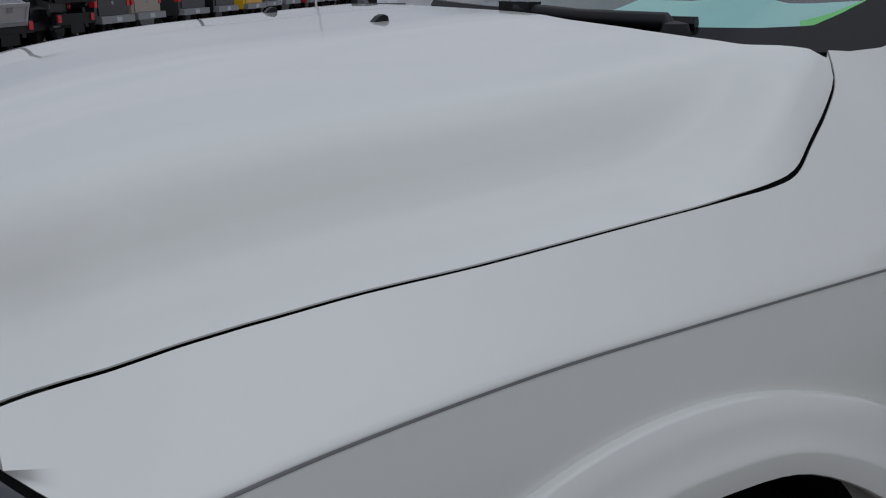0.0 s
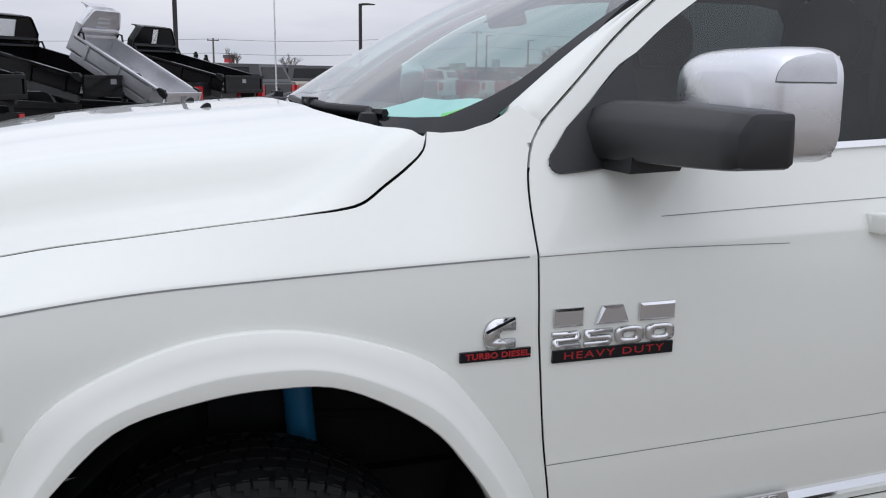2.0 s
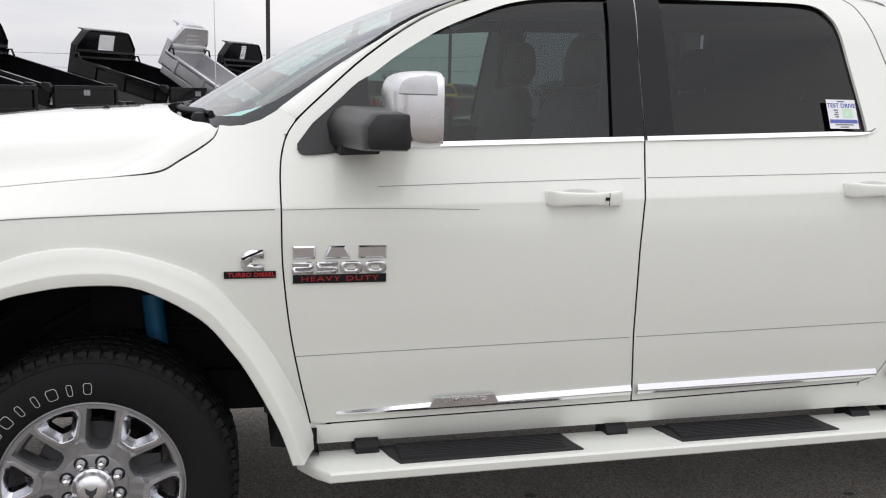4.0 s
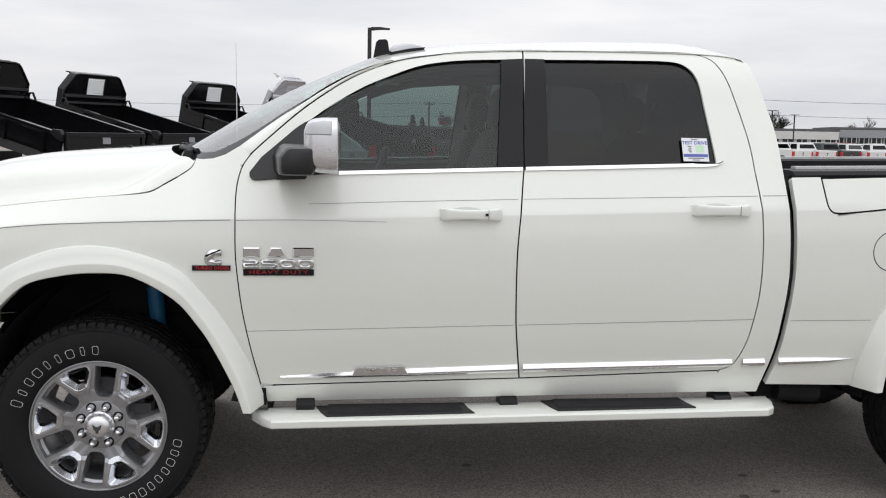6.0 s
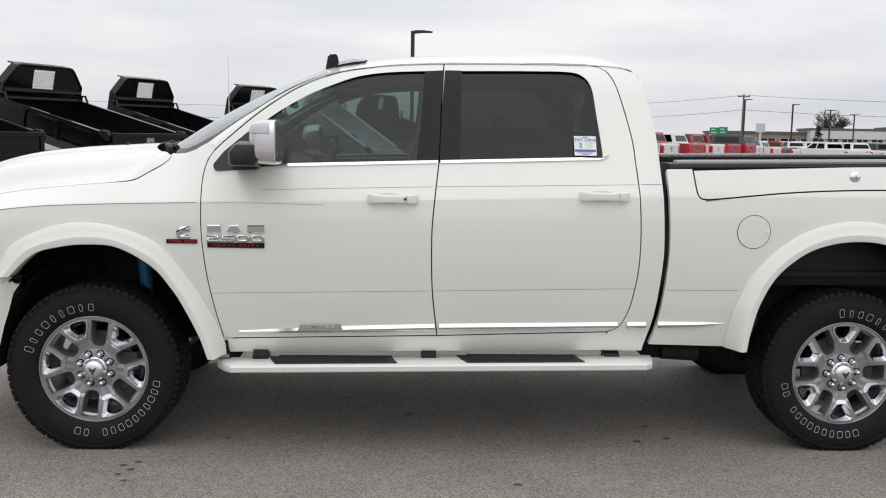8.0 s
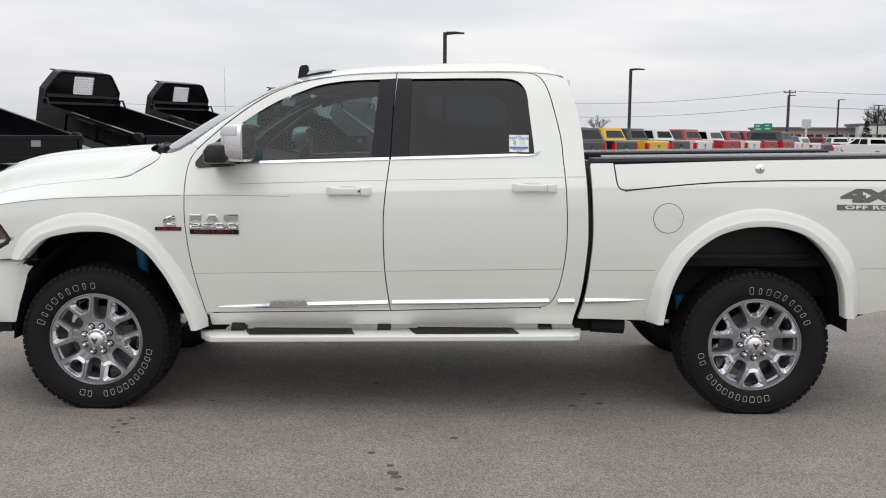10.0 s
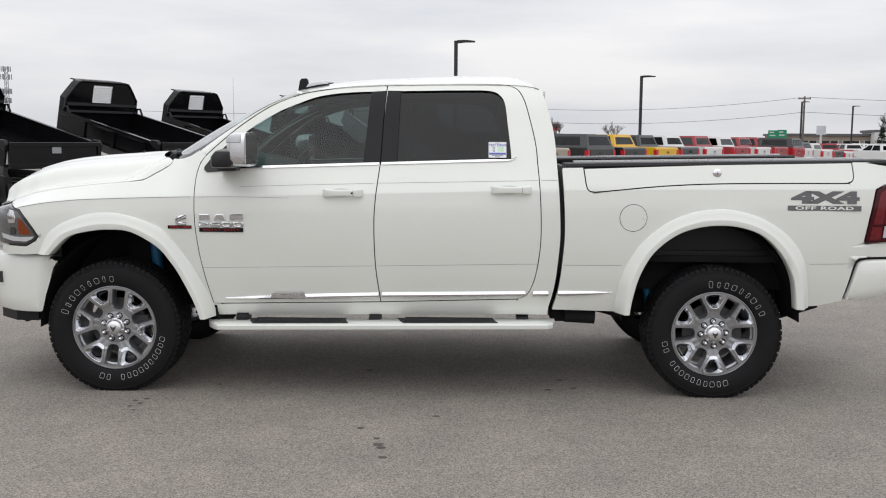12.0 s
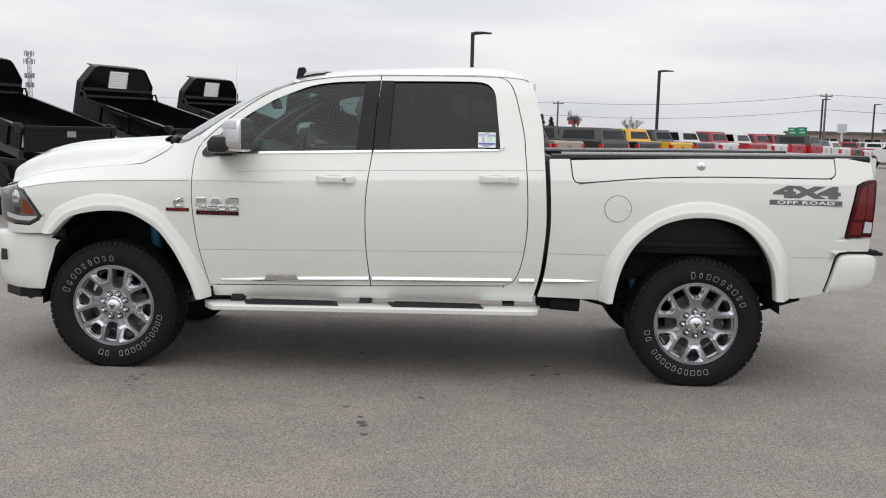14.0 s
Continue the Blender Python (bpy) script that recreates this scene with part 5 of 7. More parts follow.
# ---- bed ----
bm = bmesh.new()
v = box(bm, 4.80, 4.86, -0.86, 0.86, 0.925, 1.505)
part("tailgate", bm, M_PAINT, truck, "white tailgate, shut", bevel=0.012)
bm = bmesh.new()
box(bm, 2.83, 4.80, -0.76, 0.76, 0.90, 0.93)
box(bm, 2.83, 2.87, -0.88, 0.88, 0.60, 1.46)
for s in (-1, 1):
    box(bm, 2.87, 4.80, s * 0.70, s * 0.74, 0.93, 1.45)
part("bed_liner", bm, M_BLACK, truck, "black sprayed bed liner")
for s in (-1, 1):
    bm = bmesh.new()
    v = prism(bm, [(0.70, -0.030), (0.905, -0.030), (0.912, -0.006), (0.900, 0.010), (0.86, 0.014), (0.72, 0.014), (0.70, 0.004)], 2.835, 4.800, "yz")
    for k in v:
        k.co.z += 1.468 + 0.036 * (k.co.x - 2.835) / 1.96
        k.co.y *= s
    part("bed_rail_cap", bm, M_BLACK, truck, "black plastic bed rail cap", bevel=0.004)
    bm = bmesh.new()
    v = prism(bm, [(0.745, 0.0), (0.790, 0.0), (0.790, 0.012), (0.745, 0.012)], 2.90, 4.70, "yz")
    for k in v:
        k.co.z += 1.4825 + 0.036 * (k.co.x - 2.835) / 1.96
        k.co.y *= s
    part("tie_down_rail", bm, M_SATIN, truck, "grey metal tie-down rail", bevel=0.002)
    bm = bmesh.new()
    box(bm, 4.80, 4.835, s * 0.70, s * 0.90, 1.42, 1.506)
    part("bed_end_cap", bm, M_PAINT, truck, bevel=0.01)
    # lock and fuel door
    if s < 0:
        yb = side_y(3.756, 1.428)
        bm = bmesh.new()
        lathe(bm, [(0.0001, -0.012), (0.017, -0.012), (0.021, -0.010), (0.027, -0.006), (0.029, 0.0), (0.029, 0.012)], 24, m=Matrix.Translation((3.756, -yb, 1.428)))
        part("lid_lock", bm, M_CHROME, truck, "round chrome lid lock", smooth=40)
        bm = bmesh.new()
        box(bm, 3.7545, 3.7575, -yb - 0.0135, -yb - 0.011, 1.420, 1.436)
        part("key_slot", bm, M_GAP, truck)
        ring = [(3.247 + 0.0842 * math.cos(2 * math.pi * i / 48), 1.154 + 0.0842 * math.sin(2 * math.pi * i / 48)) for i in range(48)]
        panel("fuel_door_gap", ring, side, M_GAP, truck, depth=0.0, off=0.0008)
        ring = [(3.247 + 0.081 * math.cos(2 * math.pi * i / 48), 1.154 + 0.081 * math.sin(2 * math.pi * i / 48)) for i in range(48)]
        fuel = panel("fuel_door", ring, side, M_PAINT, truck, "round white fuel door", depth=0.0025, off=0.0025)
        bm = bmesh.new()
        lathe(bm, [(0.0001, -0.004), (0.009, -0.003), (0.012, 0.003)], 14, m=Matrix.Translation((3.313, -side_y(3.313, 1.154) - 0.002, 1.154)))
        part("finger_catch", bm, M_PAINT, truck, smooth=50)

# ---- cab back wall, interior ----
bm = bmesh.new()
for y0, y1, z0, z1 in ((-0.85, 0.85, 0.56, 0.80), (-0.90, 0.90, 0.80, 1.40), (-0.84, 0.84, 1.40, 1.50), (-0.74, -0.60, 1.50, 1.80), (0.60, 0.74, 1.50, 1.80), (-0.64, 0.64, 1.80, 1.93)):
    box(bm, 2.695, 2.725, y0, y1, z0, z1)
part("cab_back_wall", bm, M_PAINT, truck)
bm = bmesh.new()
box(bm, 2.704, 2.712, -0.602, 0.602, 1.498, 1.802)
part("rear_window", bm, G_DARK, truck, "dark rear cab window")
liner = [[(x, y, lerp_table(ROOF_EDGE, x) - 0.035 + 0.04 * (1 - (y / 0.66) ** 2)) for y in (-0.66, -0.44, -0.22, 0, 0.22, 0.44, 0.66)] for x in (1.14, 1.4, 1.7, 2.0, 2.3, 2.66)]
sheet("headliner", liner, M_LINER, truck, "grey fabric headliner")


for s in (-1, 1):
    rows = [[(x, s * 0.58, lerp_table(ROOF_EDGE, x) - 0.020), (x, s * 0.63, lerp_table(ROOF_EDGE, x) - 0.050), (x, s * (side_y(x, low) - 0.035), low)] for x, low in ((1.10, 1.79), (1.20, 1.825), (1.35, 1.862), (1.55, 1.878), (1.72, 1.885), (2.0, 1.892), (2.25, 1.892), (2.38, 1.875), (2.44, 1.82), (2.47, 1.70))]
    sheet("roof_rail_trim", rows, M_DASH, truck, "dark inner trim above the doors")


def cushion(bm, rows, half, n=20):
    """A padded shape: rows of (x, z, thickness, width) joined by rounded rings."""
    rings = []
    for x, z, thick, wide in rows:
        ring = []
        for i in range(n):
            c, q = math.cos(2 * math.pi * i / n), math.sin(2 * math.pi * i / n)
            ring.append(bm.verts.new((x + thick / 2 * math.copysign(abs(c) ** 0.7, c), half + wide * math.copysign(abs(q) ** 0.5, q), z)))
        rings.append(ring)
    for a, b in zip(rings, rings[1:]):
        for i in range(n):
            bm.faces.new((a[i], a[(i + 1) % n], b[(i + 1) % n], b[i]))
    bm.faces.new(rings[0])
    bm.faces.new(rings[-1])


def seat(x, y, wide, name, label):
    bm = bmesh.new()
    box(bm, x - 0.34, x + 0.14, y - wide, y + wide, 0.86, 1.04)
    s = part(name, bm, M_SEAT, truck, label, bevel=0.05, smooth=50)
    bm = bmesh.new()
    cushion(bm, [(x + 0.13, 1.00, 0.12, wide * 0.90), (x + 0.15, 1.10, 0.17, wide * 0.96), (x + 0.19, 1.32, 0.16, wide), (x + 0.22, 1.50, 0.14, wide * 0.94), (x + 0.24, 1.58, 0.12, wide * 0.80), (x + 0.245, 1.62, 0.08, wide * 0.62), (x + 0.247, 1.632, 0.03, wide * 0.5)], y)
    part("backrest", bm, M_SEAT, s, smooth=50)
    for hy in ((y,) if wide < 0.4 else (y - 0.42, y + 0.42)):
        bm = bmesh.new()
        cushion(bm, [(x + 0.265, 1.632, 0.05, 0.085), (x + 0.268, 1.645, 0.09, 0.115), (x + 0.275, 1.70, 0.11, 0.135), (x + 0.28, 1.76, 0.10, 0.125), (x + 0.285, 1.80, 0.08, 0.095), (x + 0.287, 1.82, 0.04, 0.06), (x + 0.288, 1.825, 0.01, 0.03)], hy)
        part("head_restraint", bm, M_SEAT, s, smooth=50)
        for k in (-0.06, 0.06):
            bm = bmesh.new()
            rod(bm, (x + 0.255, hy + k, 1.58), (x + 0.268, hy + k, 1.65), 0.007)
            part("restraint_post", bm, M_SATIN, s)


seat(1.40, -0.40, 0.27, "front_seat", "black leather front seat")
seat(1.40, 0.40, 0.27, "front_seat", "black leather front seat")
seat(2.26, 0.0, 0.70, "rear_bench", "black leather rear bench")
bm = bmesh.new()
prism(bm, [(0.52, 1.02), (0.98, 1.02), (1.02, 1.20), (0.98, 1.36), (0.90, 1.45), (0.66, 1.508), (0.42, 1.468), (0.36, 1.43), (0.40, 1.02)], -0.80, 0.80)
part("dashboard", bm, M_DASH, truck, "dark dashboard", bevel=0.025, smooth=50)
bm = bmesh.new()
box(bm, 0.98, 1.75, -0.13, 0.13, 0.70, 1.08)
part("centre_console", bm, M_DASH, truck, "dark centre console", bevel=0.03, smooth=50)
bm = bmesh.new()
ring = [(0.19 * math.cos(2 * math.pi * i / 32), 0.19 * math.sin(2 * math.pi * i / 32), 0) for i in range(33)]
m = Matrix.Translation((1.08, -0.40, 1.36)) @ Matrix.Rotation(radians(-66), 4, "Y")
tube(bm, [tuple(m @ Vector(p)) for p in ring], 0.016, 10)
for a in (0, 120, 240):
    rod(bm, m @ Vector((0, 0, 0)), m @ Vector((0.19 * math.cos(radians(a + 90)), 0.19 * math.sin(radians(a + 90)), 0)), 0.018, 0.013)
rod(bm, m @ Vector((0, 0, 0.02)), m @ Vector((0, 0, -0.22)), 0.06, 0.04)
part("steering_wheel", bm, M_SEAT, truck, "black steering wheel", smooth=50)
bm = bmesh.new()
box(bm, -0.012, 0.014, -0.12, 0.12, -0.035, 0.035, m=Matrix.Translation((0.88, 0.0, 1.775)) @ Matrix.Rotation(radians(-15), 4, "Y"))
rod(bm, (0.88, 0, 1.80), (0.90, 0, 1.86), 0.012)
part("rear_view_mirror", bm, M_BLACK, truck, "black interior mirror", bevel=0.01)
for y, n in ((-0.36, 1), (0.36, 1)):
    bm = bmesh.new()
    box(bm, 1.10, 1.26, y - 0.22, y + 0.22, 1.868, 1.884, m=None)
    part("sun_visor", bm, M_LINER, truck, "grey sun visor", bevel=0.006)
for s in (-1, 1):
    bm = bmesh.new()
    prism(bm, [(0.66, 0.64), (1.66, 0.64), (1.66, 1.44), (0.66, 1.42)], s * 0.83, s * 0.85)
    prism(bm, [(1.74, 0.64), (2.60, 0.66), (2.62, 1.45), (1.74, 1.44)], s * 0.83, s * 0.85)
    prism(bm, [(1.63, 1.44), (1.76, 1.44), (1.765, 1.90), (1.655, 1.90)], s * 0.63, s * 0.66)
    part("door_card", bm, M_DASH, truck, "dark inner door trim", bevel=0.01)
# papers on the dashboard
bm = bmesh.new()
rng = random.Random(3)
grid = [[bm.verts.new((0.49 + 0.20 * i / 4 + 0.02 * math.cos(j), -0.70 + 0.46 * j / 10, 1.488 + 0.050 * i / 4 + 0.006 * rng.random() + 0.004 * math.sin(j * 1.3))) for j in range(11)] for i in range(5)]
for i in range(4):
    for j in range(10):
        bm.faces.new((grid[i][j], grid[i + 1][j], grid[i + 1][j + 1], grid[i][j + 1]))
for q in list(bm.verts):
    q.co.x -= 0.12 * (q.co.y + 0.70) / 0.46
paper = part("dash_paper", bm, M_PAPER, smooth=60)
tagged(paper, "crumpled pale green paper sheet lying on the dashboard", "paper")
rows = []
for i in range(9):
    t = 0.25 + 0.75 * i / 8
    u, v = -0.835 - 0.095 * t, -0.034 + 0.080 * t * t
    rows.append([tuple(Vector(screen_point(u + w * 0.4, v + w)) + Vector((0.006, 0, -0.004))) for w in (0.0, 0.011, 0.022)])
bm = bmesh.new()
vs = [[bm.verts.new(p) for p in r] for r in rows]
for a, b in zip(vs, vs[1:]):
    for i in range(2):
        bm.faces.new((a[i], a[i + 1], b[i + 1], b[i]))
tag_ob = part("window_tag", bm, M_LIME)
tagged(tag_ob, "bright lime green sticker inside the windscreen corner", "sticker")

# ---- cowl, wipers, nozzles, aerial ----
rows = []
for i in range(17):
    u = -1 + i / 8
    p = screen_point(u * 0.985, -0.08)
    hx = 0.20 + 0.160 * abs(u) ** 3
    h = hood_surf(min(hx, 0.36), u * 0.985)
    rows.append([(p[0] + 0.005, p[1], p[2] - 0.004), (p[0] - 0.02, p[1], p[2] - 0.016), (h[0] + 0.01, h[1] * 0.99, h[2] - 0.028), (h[0] - 0.03, h[1] * 0.99, h[2] - 0.045)])
sheet("cowl", rows, M_BLACK, truck, "black plastic cowl below the windscreen")
for y0, y1, k in ((-0.585, 0.02, 0), (0.10, 0.70, 1)):
    bm = bmesh.new()
    pts = []
    for i in range(13):
        u = (y0 + (y1 - y0) * i / 12) / 0.812
        p = Vector(screen_point(u, -0.03 + 0.05 * (i / 12) ** 1.2))
        pts.append(p + Vector((-0.009, 0, 0.004)))
    tube(bm, pts, 0.011, 6)
    arm = [Vector((0.318, y0, 1.500)), Vector((0.325, y0 + 0.03, 1.520)), pts[3] + Vector((-0.028, 0, 0.004)), pts[6] + Vector((-0.014, 0, 0.008))]
    tube(bm, arm, 0.013, 8)
    lathe(bm, [(0.0001, 0.034), (0.018, 0.030), (0.024, 0.012), (0.026, -0.01)], 16, axis="z", m=Matrix.Translation((0.316, y0, 1.488)))
    box(bm, -0.012, 0.012, -0.045, 0.045, -0.010, 0.012, m=Matrix.Translation(pts[6] + Vector((-0.010, 0, 0.010))))
    part("wiper", bm, M_BLACK, truck, "black windscreen wiper at rest", smooth=50)
for s in (-1, 1):
    bm = bmesh.new()
    z = hood_surf(0.0, s * 0.255 / hood_edge(0.0)[0])[2]
    v = prism(bm, [(-0.015, 0.0), (0.014, 0.0), (0.012, 0.011), (0.005, 0.014), (-0.003, 0.011)], s * 0.255 - 0.010, s * 0.255 + 0.010, m=Matrix.Translation((0.0, 0, z - 0.003)))
    part("washer_nozzle", bm, M_BLACK, truck, "small black washer nozzle", bevel=0.002)
bm = bmesh.new()
rod(bm, (0.355, 0.88, 1.36), (0.355, 0.88, 1.46), 0.012, 0.008)
rod(bm, (0.355, 0.88, 1.46), (0.352, 0.885, 2.10), 0.0036, 0.0022, n=6)
part("aerial", bm, M_SATIN, truck, "thin mast aerial", smooth=50)

# roof lamps and fin
bm = bmesh.new()
zr = roof_surf(1.13, -0.355 / 0.715)[2]
prism(bm, [(1.096, zr - 0.014), (1.170, zr + 0.006), (1.160, zr + 0.062), (1.152, zr + 0.069), (1.120, zr + 0.067), (1.108, zr + 0.054)], -0.375, -0.345)
part("roof_fin", bm, M_BLACK, truck, "small black roof fin", bevel=0.006)
for y in (-0.46, -0.22, 0.0, 0.22, 0.46):
    def rise(x, up):
        return (x, roof_surf(x, y / 0.70)[2] + up)
    bm = bmesh.new()
    prism(bm, [rise(1.163, -0.006), rise(1.312, -0.006), rise(1.318, 0.003), rise(1.250, 0.007), rise(1.160, 0.006)], y - 0.044, y + 0.044)
    base = part("lamp_base", bm, M_BLACK, truck, "black lamp base", bevel=0.003)
    bm = bmesh.new()
    rows = []
    for x, up, half in ((1.170, 0.010, 0.030), (1.180, 0.024, 0.036), (1.200, 0.032, 0.038), (1.228, 0.034, 0.037), (1.262, 0.027, 0.033), (1.295, 0.014, 0.024), (1.310, 0.006, 0.012)):
        ring = []
        for i in range(9):
            ang = math.pi * i / 8
            px, pz = rise(x, 0.003 + up * math.sin(ang) ** 0.6)
            ring.append((px, y + half * math.cos(ang), pz))
        rows.append([bm.verts.new(q) for q in ring])
    for a, b in zip(rows, rows[1:]):
        for i in range(8):
            bm.faces.new((a[i], a[i + 1], b[i + 1], b[i]))
    bm.faces.new(rows[0])
    bm.faces.new(rows[-1])
    part("clearance_lamp", bm, M_LENS_CLEAR, base, "low clear roof marker lamp", smooth=50)

# ---- door mirrors ----
for flip in (1, -1):
    sail = panel("mirror_sail", [(0.602, 1.428), (0.605, 1.419), (0.612, 1.4135), (0.624, 1.411), (0.79, 1.425), (0.815, 1.462), (0.815, 1.640), (0.770, 1.608), (0.648, 1.500), (0.602, 1.440)], side, M_GRAIN, truck, "black plastic mirror base", depth=0.02, off=0.010, dx=0.05, ds=0.04, flip=flip)
    bm = bmesh.new()
    rows = []
    section = [(0.0, 0.14), (0.0, 0.34), (0.0, 0.62), (0.05, 0.72), (0.20, 0.95), (0.30, 1.0), (0.94, 1.0), (1.0, 0.94), (1.0, 0.08), (0.92, 0.0), (0.16, 0.0), (0.05, 0.03)]
    for t, xf, xb, z0, z1 in ((0.0, 0.684, 0.800, 1.430, 1.545), (0.06, 0.694, 0.812, 1.436, 1.554), (0.10, 0.700, 0.815, 1.438, 1.557), (0.3, 0.712, 0.835, 1.441, 1.557), (0.5, 0.720, 0.850, 1.443, 1.555), (0.68, 0.728, 0.862, 1.445, 1.553), (0.86, 0.736, 0.864, 1.448, 1.550), (0.915, 0.742, 0.864, 1.450, 1.548), (0.945, 0.750, 0.861, 1.454, 1.544), (0.957, 0.764, 0.850, 1.464, 1.534)):
        rows.append([(xf + (xb - xf) * u, -flip * (0.885 + 0.440 * t), z0 + (z1 - z0) * v) for u, v in section])
    vs = [[bm.verts.new(p) for p in r] for r in rows]
    for a, b in zip(vs, vs[1:]):
        for i in range(len(section)):
            bm.faces.new((a[i], a[(i + 1) % len(section)], b[(i + 1) % len(section)], b[i]))
    bm.faces.new(vs[0])
    bm.faces.new(vs[-1])
    arm = part("mirror_arm", bm, M_GRAIN, truck, "black plastic mirror arm", smooth=32)
    bm = bmesh.new()
    prism(bm, [(0.712, 1.420), (0.716, 1.462), (0.740, 1.468), (0.800, 1.452), (0.828, 1.436), (0.822, 1.424)], -flip * 0.880, -flip * 1.03)
    part("arm_hinge", bm, M_GRAIN, arm, "black plastic hinge under the arm", bevel=0.006)
    # housing
    bm = bmesh.new()
    n = 72
    rows = []
    SHELL = [(0.0, 0.55), (0.06, 0.74), (0.16, 0.88), (0.35, 0.965), (0.7, 1.0), (0.97, 1.0), (1.0, 0.985)]
    for t, grow in [(q, lerp_table(SHELL, q)) for q in (0.0, 0.015, 0.03, 0.06, 0.09, 0.125, 0.16, 0.22, 0.28, 0.35, 0.45, 0.55, 0.7, 0.97, 1.0)]:
        x = 0.825 + 0.120 * t
        ring = []
        for i in range(n):
            a = 2 * math.pi * i / n
            c, s_ = math.cos(a), math.sin(a)
            e = 0.42
            cy = math.copysign(abs(c) ** e, c) * 0.181 * grow
            cz = math.copysign(abs(s_) ** e, s_) * 0.101 * grow
            top = 1.0 if s_ < 0 else 1.0 - 0.10 * max(0.0, -c)
            ring.append((x, -flip * (1.131 + cy), 1.556 + cz * top))
        rows.append(ring)
    vs = [[bm.verts.new(p) for p in r] for r in rows]
    for a, b in zip(vs, vs[1:]):
        for i in range(n):
            bm.faces.new((a[i], a[(i + 1) % n], b[(i + 1) % n], b[i]))
    bm.faces.new(vs[0])
    bm.faces.new(vs[-1])
    cap = part("mirror_housing", bm, M_SATIN, truck, "satin chrome mirror housing", smooth=50)
    bm = bmesh.new()
    box(bm, 0.9435, 0.9485, -flip * 0.972, -flip * 1.291, 1.470, 1.640)
    part("mirror_glass", bm, M_CHROME, cap, "mirror glass", bevel=0.002)
    # signal lens in the outer top corner, following the housing
    def on_shell(y, z, lift, back):
        m = ((abs(y - 1.131) / 0.181) ** (2 / 0.42) + (abs(z - 1.556) / 0.101) ** (2 / 0.42)) ** 0.21
        k = min(1.0, 0.992 / m)
        y, z, m = 1.131 + (y - 1.131) * k, 1.556 + (z - 1.556) * k, m * k
        x = 0.825 + 0.120 * lerp_table([(b, a) for a, b in SHELL[:5]], m)
        out = Vector((-0.6, (y - 1.131) / 0.181, (z - 1.556) / 0.101)).normalized() * lift
        return (x + out.x + 0.030 * back ** 4, -flip * (y + out.y), z + out.z)
    for grow, name, mat, label, lift in ((1.0, "signal_lens", M_LENS_CLEAR, "clear triangular signal lens", 0.0095), (1.05, "lens_seal", M_CREASE_SHADE_SEAL, "dark seal round the lens", 0.0070)):
        rows = []
        for j in range(9):
            v = j / 8
            z = 1.623 + (1.594 + 0.050 * v - 1.623) * grow
            y0, y1 = 1.275 + 0.024 * v ** 2.0, 1.3115 - 0.004 * v ** 2
            c, h = (y0 + y1) / 2, (y1 - y0) / 2 * (grow + (grow - 1) * 1.2)
            rows.append([on_shell(c - h + 2 * h * i / 8, z, lift, i / 8) for i in range(9)])
        sheet(name, rows, mat, cap, label)

# ---- badges, mouldings, decals on both sides ----
def stick(me, x, z, owner, name, mat, label="", off=0.0, flip=1):
    """Lay a flat relief on the body side at x, z."""
    me.materials.append(mat)
    y = side_y(x, z)
    lean = math.atan2(side_y(x, z + 0.03) - side_y(x, z - 0.03), 0.06)
    ob = link_mesh(name, me, owner, label)
    ob.matrix_basis = Matrix.Translation((x, -flip * (y + off), z)) @ (Matrix.Rotation(lean, 4, "X") if flip > 0 else Matrix.Rotation(math.pi, 4, "Z") @ Matrix.Rotation(lean, 4, "X"))
    return ob


def mesh_of(bm, name="plate", bevel=0.0):
    if bevel:
        bmesh.ops.bevel(bm, geom=[e for e in bm.edges if len(e.link_faces) == 2 and e.calc_face_angle(0) > 0.5], offset=bevel, segments=2, affect="EDGES", clamp_overlap=True)
    bmesh.ops.recalc_face_normals(bm, faces=bm.faces[:])
    me = bpy.data.meshes.new(name)
    bm.to_mesh(me)
    bm.free()
    return me


DIGIT_TWO = [(-0.031, 0.017), (0.024, 0.017), (0.031, 0.011), (0.031, 0.001), (0.025, -0.0042), (-0.017, -0.0042), (-0.017, -0.0080), (0.031, -0.0080), (0.031, -0.017), (-0.031, -0.017), (-0.031, -0.001), (-0.025, 0.0042), (0.017, 0.0042), (0.017, 0.0080), (-0.031, 0.0080)]
DIGIT_FIVE = [(-0.031, 0.017), (0.031, 0.017), (0.031, 0.0080), (-0.017, 0.0080), (-0.017, 0.0042), (0.025, 0.0042), (0.031, -0.001), (0.031, -0.011), (0.024, -0.017), (-0.031, -0.017), (-0.031, -0.0080), (0.017, -0.0080), (0.017, -0.0042), (-0.031, -0.0042)]


def wide_digit(digit):
    """A raised extended figure with bevelled edges."""
    bm = bmesh.new()
    if digit == "0":
        rings = []
        for y in (0.002, -0.005):
            rings.append([[bm.verts.new((w * math.copysign(abs(math.cos(a)) ** 0.55, math.cos(a)), y, h * math.copysign(abs(math.sin(a)) ** 0.55, math.sin(a)))) for a in [2 * math.pi * k / 24 for k in range(24)]] for w, h in ((0.0325, 0.0180), (0.0150, 0.0072))])
        for k in range(24):
            j = (k + 1) % 24
            (o0, i0), (o1, i1) = rings
            for q in ((o0[k], o0[j], i0[j], i0[k]), (o1[k], i1[k], i1[j], o1[j]), (o0[k], o1[k], o1[j], o0[j]), (i0[k], i0[j], i1[j], i1[k])):
                bm.faces.new(q)
    else:
        prism(bm, DIGIT_TWO if digit == "2" else DIGIT_FIVE, -0.005, 0.002)
    me = mesh_of(bm, "badge_digit", 0.0034)
    me.polygons.foreach_set("use_smooth", [True] * len(me.polygons))
    return me


